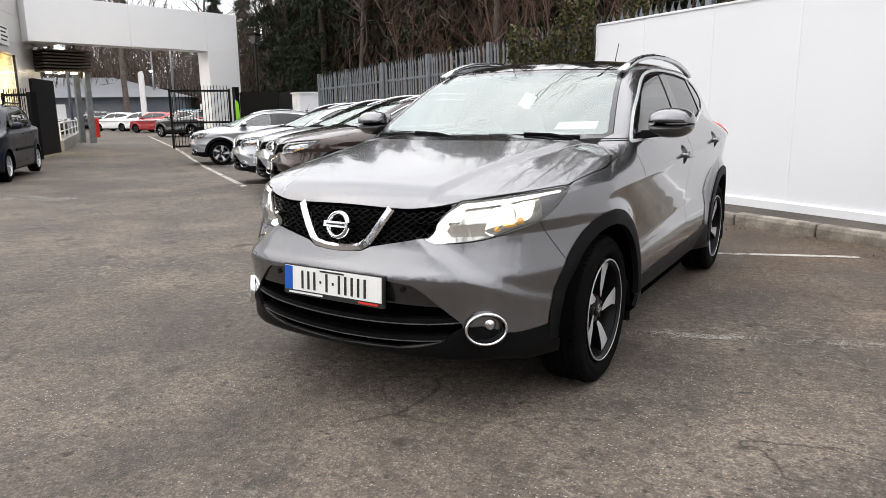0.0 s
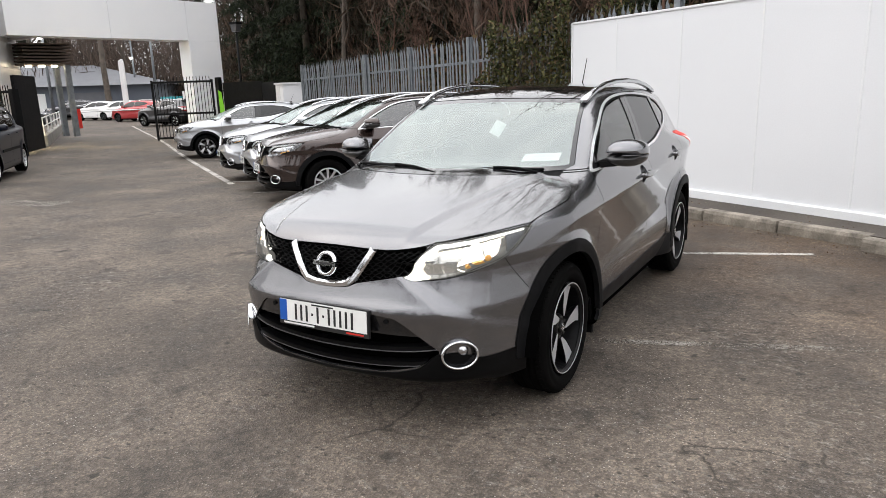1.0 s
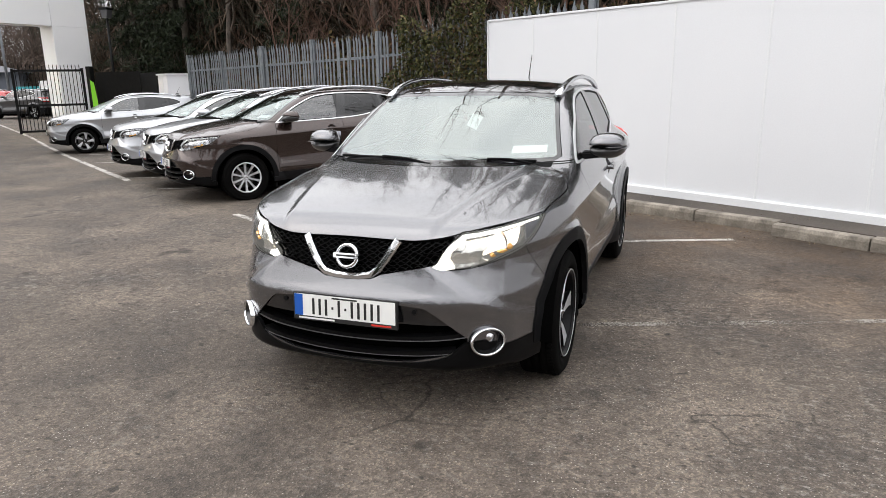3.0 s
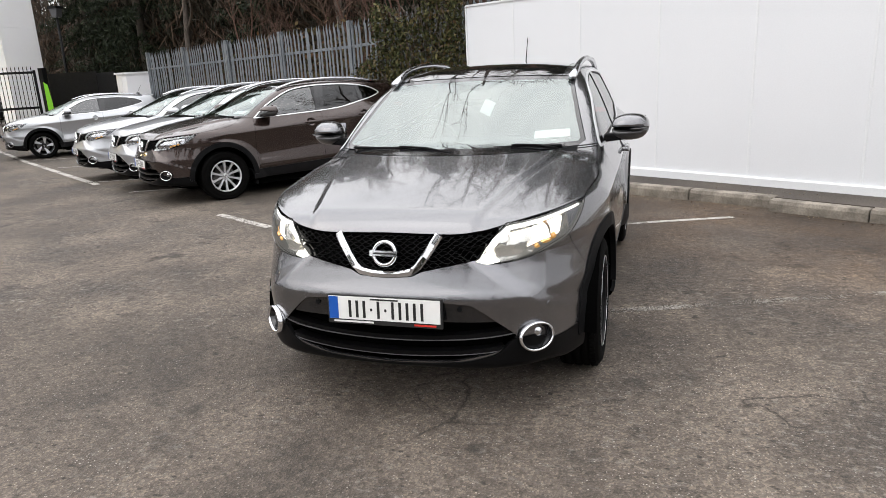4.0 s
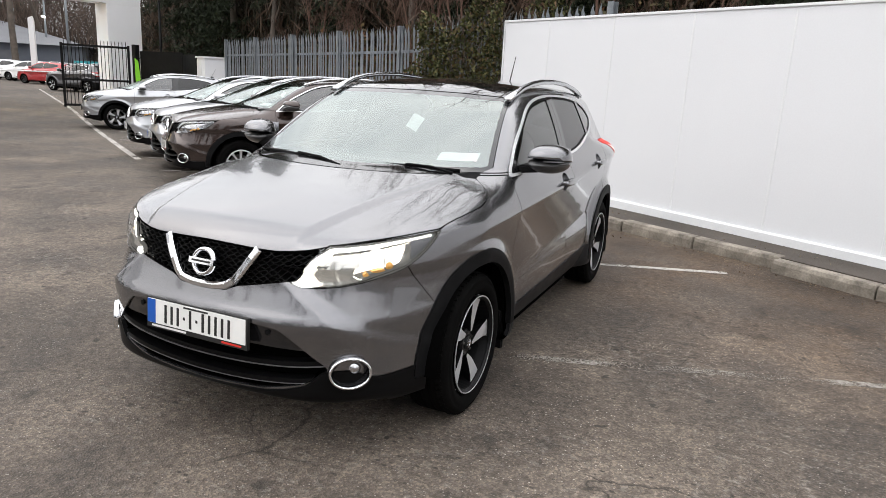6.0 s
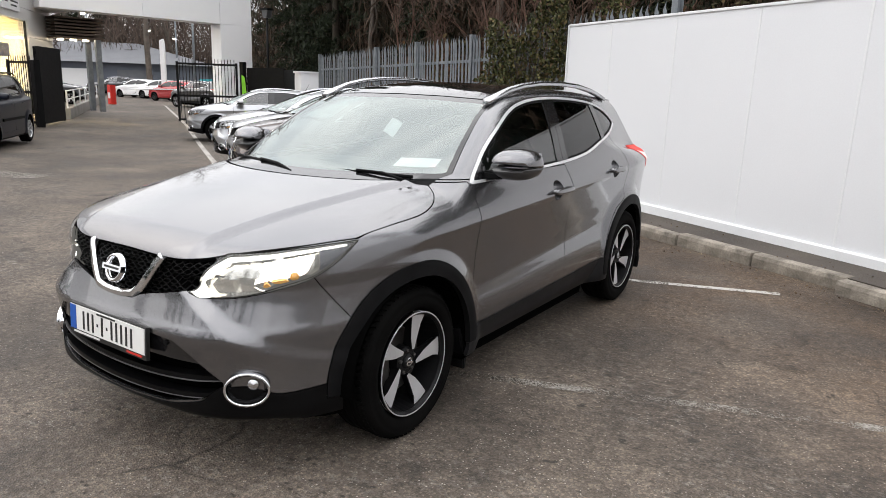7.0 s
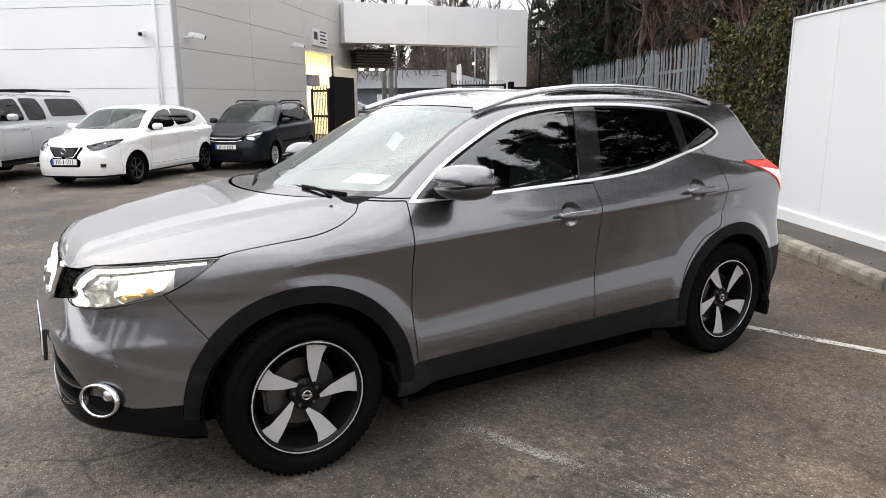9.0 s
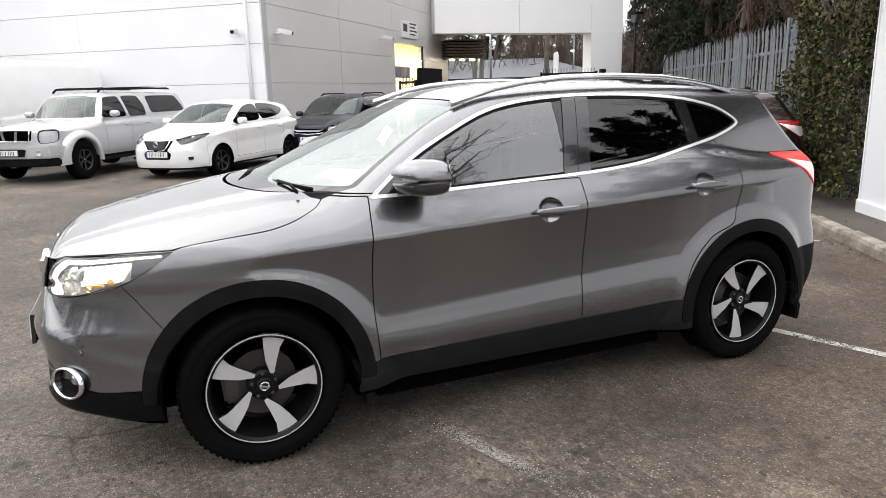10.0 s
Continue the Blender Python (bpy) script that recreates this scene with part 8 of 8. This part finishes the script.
def conifer(seed, height, radius):
    rnd = np.random.RandomState(seed)
    t = empty("conifer_tree")
    bm = B()
    add_tube(bm, [(0, 0, -0.2), (0.05, 0, height * 0.5), (0, 0.05, height)], [0.22, 0.14, 0.03], 7)
    part("trunk", bm, M_bark, t, smooth=True)
    pts = []
    for k in range(170):
        f = rnd.uniform(0.08, 1.0)
        z = height * f
        r = radius * (1.05 - f) ** 0.8 * rnd.uniform(0.6, 1.1)
        an = rnd.uniform(0, 2 * math.pi)
        m = 105
        s = rnd.uniform(0.15, 1.0, m)
        q = np.stack([np.cos(an) * r * s, np.sin(an) * r * s, z - 0.35 * r * s ** 1.5], 1)
        q += rnd.normal(size=(m, 3)) * (0.10 + 0.12 * s[:, None]) * (0.6, 0.6, 0.5)
        pts.append(q)
    leaf_cloud(np.concatenate(pts), 0.095, M_conifer, "crown", t, seed, droop=0.8, long_=1.5, wide=0.3)
    return t


def set_tree(t, u, v, z, s, label, cat="tree", grp="trees behind the fence"):
    rot = random.uniform(0, 360)
    t.matrix_world = Matrix.Translation(uv(u, v, z)) @ pose(0, 0, 0, random.uniform(-2, 2), random.uniform(-2, 2), rot) @ Matrix.Scale(s, 4)
    return tagged(t, label, cat, grp)


def more_tree(t, u, v, z, s):
    rot = random.uniform(0, 360)
    c = copy_thing(t, Matrix.Identity(4))
    c.scale = (1, 1, 1)
    c.matrix_world = Matrix.Translation(uv(u, v, z)) @ pose(0, 0, 0, random.uniform(-3, 3), random.uniform(-3, 3), rot) @ Matrix.Scale(s, 4)
    return c


bm = B()
rows_ = []
for v_, z_ in ((6.3, 0.10), (8.0, 0.5), (12.0, 1.3), (25.0, 2.4), (70.0, 3.5), (75.0, -0.5)):
    rows_.append([bm.verts.new(uv(u_, v_ + 0.0, z_ + (random.uniform(-0.15, 0.15) if 6.3 < v_ < 70 else 0))) for u_ in np.linspace(-70, 40, 40)])
for r0, r1 in zip(rows_, rows_[1:]):
    for i in range(39):
        bm.faces.new((r0[i], r0[i + 1], r1[i + 1], r1[i]))
bmesh.ops.recalc_face_normals(bm, faces=bm.faces[:])
tagged(part("bank", bm, M_soil, smooth=True), "wooded bank of leaf litter behind the fence", "ground", kind="structure")

bare_a = rng_tree(3, 13.0, 0.75, 3, M_bark, "bare_tree", M_twig, 0.20)
bare_b = rng_tree(8, 15.0, 0.6, 3, M_bark, "bare_tree", M_twig, 0.24, up=0.8, first=0.35)
bare_c = rng_tree(21, 11.0, 0.9, 3, M_bark, "bare_tree", M_twig, 0.17, up=0.5, first=0.2)
bush_a = rng_tree(5, 4.2, 0.8, 3, M_russet, "bare_shrub", M_russet, 0.05, up=0.9, first=0.05, kids=(6, 9))
con_a = conifer(11, 11.0, 2.6)
con_b = conifer(12, 14.0, 3.2)
set_tree(bare_a, -14, 13, 1.1, 0.8, "tall bare winter tree behind the fence")
set_tree(bare_b, -11, 15, 1.5, 1.0, "tall bare winter tree in the wood")
set_tree(bare_c, -6, 13, 1.2, 0.75, "spreading bare winter tree in the wood")
set_tree(bush_a, -11.5, 8.0, 0.5, 1.0, "russet bare shrub against the palisade fence", "shrub", "shrubs behind the fence")
set_tree(con_a, -19.5, 10.5, 1.0, 1.0, "dark green conifer at the wood's edge")
set_tree(con_b, -17.0, 15.0, 1.5, 1.0, "tall dark green conifer in the wood")
trnd = random.Random(77)
for k in range(64):
    u_ = -45 + 43 * (k + trnd.random()) / 64
    v_ = trnd.uniform(9, 15) if k % 3 == 0 else trnd.uniform(16, 30)
    more_tree(trnd.choice((bare_a, bare_b, bare_c, bare_b)), u_, v_, 0.6 + 0.06 * v_, (0.48 + 0.020 * v_) * trnd.uniform(0.85, 1.15))
for u_, v_, s_ in ((-21.5, 13, 1.0), (-24, 12, 0.9), (-15.2, 11.5, 0.6), (-12.5, 17, 1.1), (-8.5, 18, 1.0), (-5, 16, 1.1), (-1, 18, 1.0), (-3.2, 10.4, 0.7), (-28, 16, 1.1), (-33, 15, 1.0), (-22, 19, 1.2), (-18, 20, 1.1), (-3, 13, 0.5), (-14, 22, 1.2)):
    more_tree(con_a if trnd.random() < 0.5 else con_b, u_, v_, 0.6 + 0.06 * v_, s_)
for k in range(17):
    more_tree(con_a if k % 3 else con_b, -13 + 11 * (k + trnd.uniform(-0.3, 0.3)) / 17, trnd.uniform(9.5, 13.0), 1.0, trnd.uniform(0.62, 0.86) * (1.0 if k % 3 else 0.72))
for u_, v_, s_ in ((-28.5, 9.0, 0.9), (-26.0, 10.0, 0.75), (-31.5, 9.5, 0.95), (-34.5, 8.5, 0.9)):
    more_tree(con_b, u_, v_, 0.8, s_)
for u_, v_, s_ in ((9.0, 15.0, 1.0), (16.0, 12.0, 0.9)):
    more_tree(bare_a, u_, v_, 1.0, s_)
for k in range(26):
    more_tree(bush_a, -17.5 + 18 * k / 26 + trnd.uniform(-0.4, 0.4), trnd.uniform(6.9, 9.0), 0.35, trnd.uniform(0.55, 1.05))
# woods beyond the drive
for k in range(60):
    u_ = -120 + 100 * trnd.random()
    v_ = trnd.uniform(-30, 38)
    if u_ > -88 and -24 < v_ < 14:
        u_ -= 45
    more_tree(trnd.choice((bare_a, bare_b, bare_c, con_a, con_b)), u_, v_, 0, trnd.uniform(0.9, 1.4))
# bare trees round the open side of the yard
for x, y, s_ in ((38, -4, 1.0), (32, -20, 1.0), (11, -25, 1.0), (-2, -29, 1.0), (40, 22, 1.0), (46, 8, 1.1), (37, -12, 0.9)):
    c = copy_thing(trnd.choice((bare_a, bare_c, bare_b)), Matrix.Identity(4))
    c.matrix_world = pose(x, y, 0, 0, 0, trnd.uniform(0, 360)) @ Matrix.Scale(s_, 4)
    tagged(c, "bare winter tree on the open side of the yard", group="trees round the yard")

# unseen row of evergreens, added to darken low reflections on the car's front
for k in range(15):
    c = copy_thing(con_a if k % 3 else con_b, Matrix.Identity(4))
    c.matrix_world = pose(-30 + 3.4 * k + trnd.uniform(-1, 1), -27 + trnd.uniform(-3, 3) + 0.012 * (k - 7) ** 2, 0, 0, 0, trnd.uniform(0, 360)) @ Matrix.Scale(trnd.uniform(0.75, 1.05), 4)
    tagged(c, "unseen evergreen added to darken reflections on the car front", group="trees round the yard")
for x, y, s_ in ((-2.5, 14.0, 1.0), (14.5, 6.6, 1.35)):
    c = copy_thing(bare_a, Matrix.Identity(4))
    c.matrix_world = pose(x, y, 0.6, 0, 0, trnd.uniform(0, 360)) @ Matrix.Scale(s_, 4)
    tagged(c, "tall bare tree reaching over the white hoarding", group="trees behind the fence")

for x, y, s_ in ((8.6, 12.6, 0.82), (10.8, 12.2, 0.86), (6.2, 13.6, 0.86), (13.4, 12.6, 0.84), (4.0, 14.6, 0.84), (9.8, 17.5, 1.22), (13.6, 16.6, 1.2), (6.2, 18.6, 1.2), (17.0, 16.0, 1.1)):
    c = copy_thing(con_b, Matrix.Identity(4))
    c.matrix_world = pose(x, y, 0.4, 0, 0, trnd.uniform(0, 360)) @ Matrix.Scale(s_, 4)
    tagged(c, "dark evergreen tree standing over the white hoarding", group="trees behind the fence")

# dense brushwood of thin stems deeper in the wood
rs = np.random.RandomState(14)
n = 165000
uu = rs.uniform(-52, -1.5, n)
vv = rs.uniform(9, 30, n)
zz = 0.5 + 0.06 * vv + rs.beta(1.0, 1.25, n) * (4.0 + 0.36 * vv) * (0.78 + 0.22 * np.sin(uu * 0.55 + vv))
ca, sa = math.cos(radians(YARD)), math.sin(radians(YARD))
W3 = np.stack([uu * ca - vv * sa, uu * sa + vv * ca, zz], 1)
M_brush = leaf_mat("brushwood", [(0.0, (0.014, 0.014, 0.009)), (0.5, (0.042, 0.031, 0.022)), (1.0, (0.095, 0.063, 0.044))])
tagged(leaf_cloud(W3, 0.34, M_brush, "brushwood", None, 15, droop=-1.6, long_=1.6, wide=0.09), "dense brown brushwood and evergreen scrub in the wood", "undergrowth", kind="stuff")

# brown wood far beyond the drive
rs = np.random.RandomState(31)
n = 95000
ang = np.radians(rs.uniform(118, 178, n))
dist = rs.uniform(72, 110, n)
lift = rs.beta(1.0, 1.5, n) * (8.5 + 2.5 * np.sin(ang * 23.0) + 1.8 * np.sin(ang * 61.0))
W3 = np.stack([dist * np.cos(ang), dist * np.sin(ang), lift], 1)
M_far_brush = leaf_mat("far_brushwood", [(0.0, (0.045, 0.036, 0.028)), (0.6, (0.085, 0.062, 0.05)), (1.0, (0.13, 0.095, 0.078))])
tagged(leaf_cloud(W3, 0.6, M_far_brush, "far_wood", None, 32, droop=-1.8, long_=1.7, wide=0.055), "brown bare wood far beyond the car park", "wood", kind="stuff")

# low wood, unseen, added to block the bright horizon in the car's reflections
rs = np.random.RandomState(41)
n = 60000
ang = np.radians(rs.uniform(-100, 62, n))
dist = rs.uniform(44, 60, n)
lift = rs.beta(1.0, 1.4, n) * (4.2 + 0.9 * np.sin(ang * 19.0) + 0.7 * np.sin(ang * 47.0))
W3 = np.stack([dist * np.cos(ang), dist * np.sin(ang), lift], 1)
tagged(leaf_cloud(W3, 0.6, M_far_brush, "yard_edge_wood", None, 42, droop=-1.8, long_=1.7, wide=0.09), "unseen low brown wood added to block the horizon in reflections", "wood", kind="stuff")

# ivy over the fence
rs = np.random.RandomState(4)
n = 15000
uu = rs.uniform(-8.1, -4.0, n)
edge_u = -7.35 + 0.35 * np.sin(rs.uniform(0, 6, n))
zz = 0.15 + 2.95 * rs.beta(1.15, 1.0, n)
top_ = 2.75 + 0.28 * np.sin(uu * 2.1) + 0.15 * np.sin(uu * 5.3 + 1)
keep = (zz < top_) & (uu > -7.7 + 0.25 * np.sin(zz * 3.3) + 0.2 * np.sin(zz * 7.1))
uu, zz = uu[keep], zz[keep]
n = len(uu)
lump = 0.10 * np.sin(uu * 3.1 + zz * 1.7) + 0.08 * np.sin(uu * 6.3 - zz * 4.1)
vv = FV + np.where(uu < -5.1, -0.10 - np.abs(rs.normal(0, 0.08, n)) - lump * 0.7, 0.16 + np.abs(rs.normal(0, 0.12, n)))
ca, sa = math.cos(radians(YARD)), math.sin(radians(YARD))
W3 = np.stack([uu * ca - vv * sa, uu * sa + vv * ca, zz], 1)
tagged(leaf_cloud(W3, 0.033, M_ivy, "ivy", None, 6, droop=0.6), "dense ivy hanging over the palisade fence", "ivy", kind="stuff")
bm = B()
for k in range(60):
    u_ = trnd.uniform(-7.3, -4.95)
    p = [uv(u_ + trnd.uniform(-0.1, 0.1) * i, FV - 0.06 + trnd.uniform(-0.04, 0.03), 0.1 + 0.5 * i) for i in range(6)]
    add_tube(bm, p, 0.008, 4, caps=False)
tagged(part("ivy_stems", bm, M_bark), "tangle of woody ivy stems on the fence", "ivy", kind="stuff")
# dead leaves and grit blown along the kerb
rs_l = np.random.RandomState(52)
n = 900
uu = rs_l.uniform(-9, 9, n)
vv = np.where(rs_l.rand(n) < 0.7, 4.585 - np.abs(rs_l.normal(0, 0.16, n)), rs_l.uniform(4.74, 5.12, n))
zz = np.where(vv > 4.7, 0.125, 0.006) + fall(uu * ca - vv * sa, uu * sa + vv * ca)
W3 = np.stack([uu * ca - vv * sa, uu * sa + vv * ca, zz], 1)
M_litter = leaf_mat("dead_leaf_litter", [(0.0, (0.03, 0.02, 0.012)), (0.6, (0.12, 0.075, 0.04)), (1.0, (0.34, 0.28, 0.2))])
litter = leaf_cloud(W3, 0.008, M_litter, "leaf_litter", None, 53, droop=0.0, long_=1.2, wide=0.7)
tagged(litter, "dead leaves and grit lying along the kerb", "litter", kind="stuff")
# brambles and dead growth behind the fence
n = 26000
uu = rs.uniform(-18.5, 3, n)
vv = rs.uniform(FV + 0.25, 9.5, n)
zz = 0.1 + 0.2 * (vv - FV) + rs.beta(1.0, 1.6, n) * (1.8 + 0.7 * np.sin(uu * 0.9))
W3 = np.stack([uu * ca - vv * sa, uu * sa + vv * ca, zz], 1)
tagged(leaf_cloud(W3, 0.06, M_bramble, "undergrowth", None, 9, droop=0.2), "brown and green bramble undergrowth behind the fence", "undergrowth", kind="stuff")
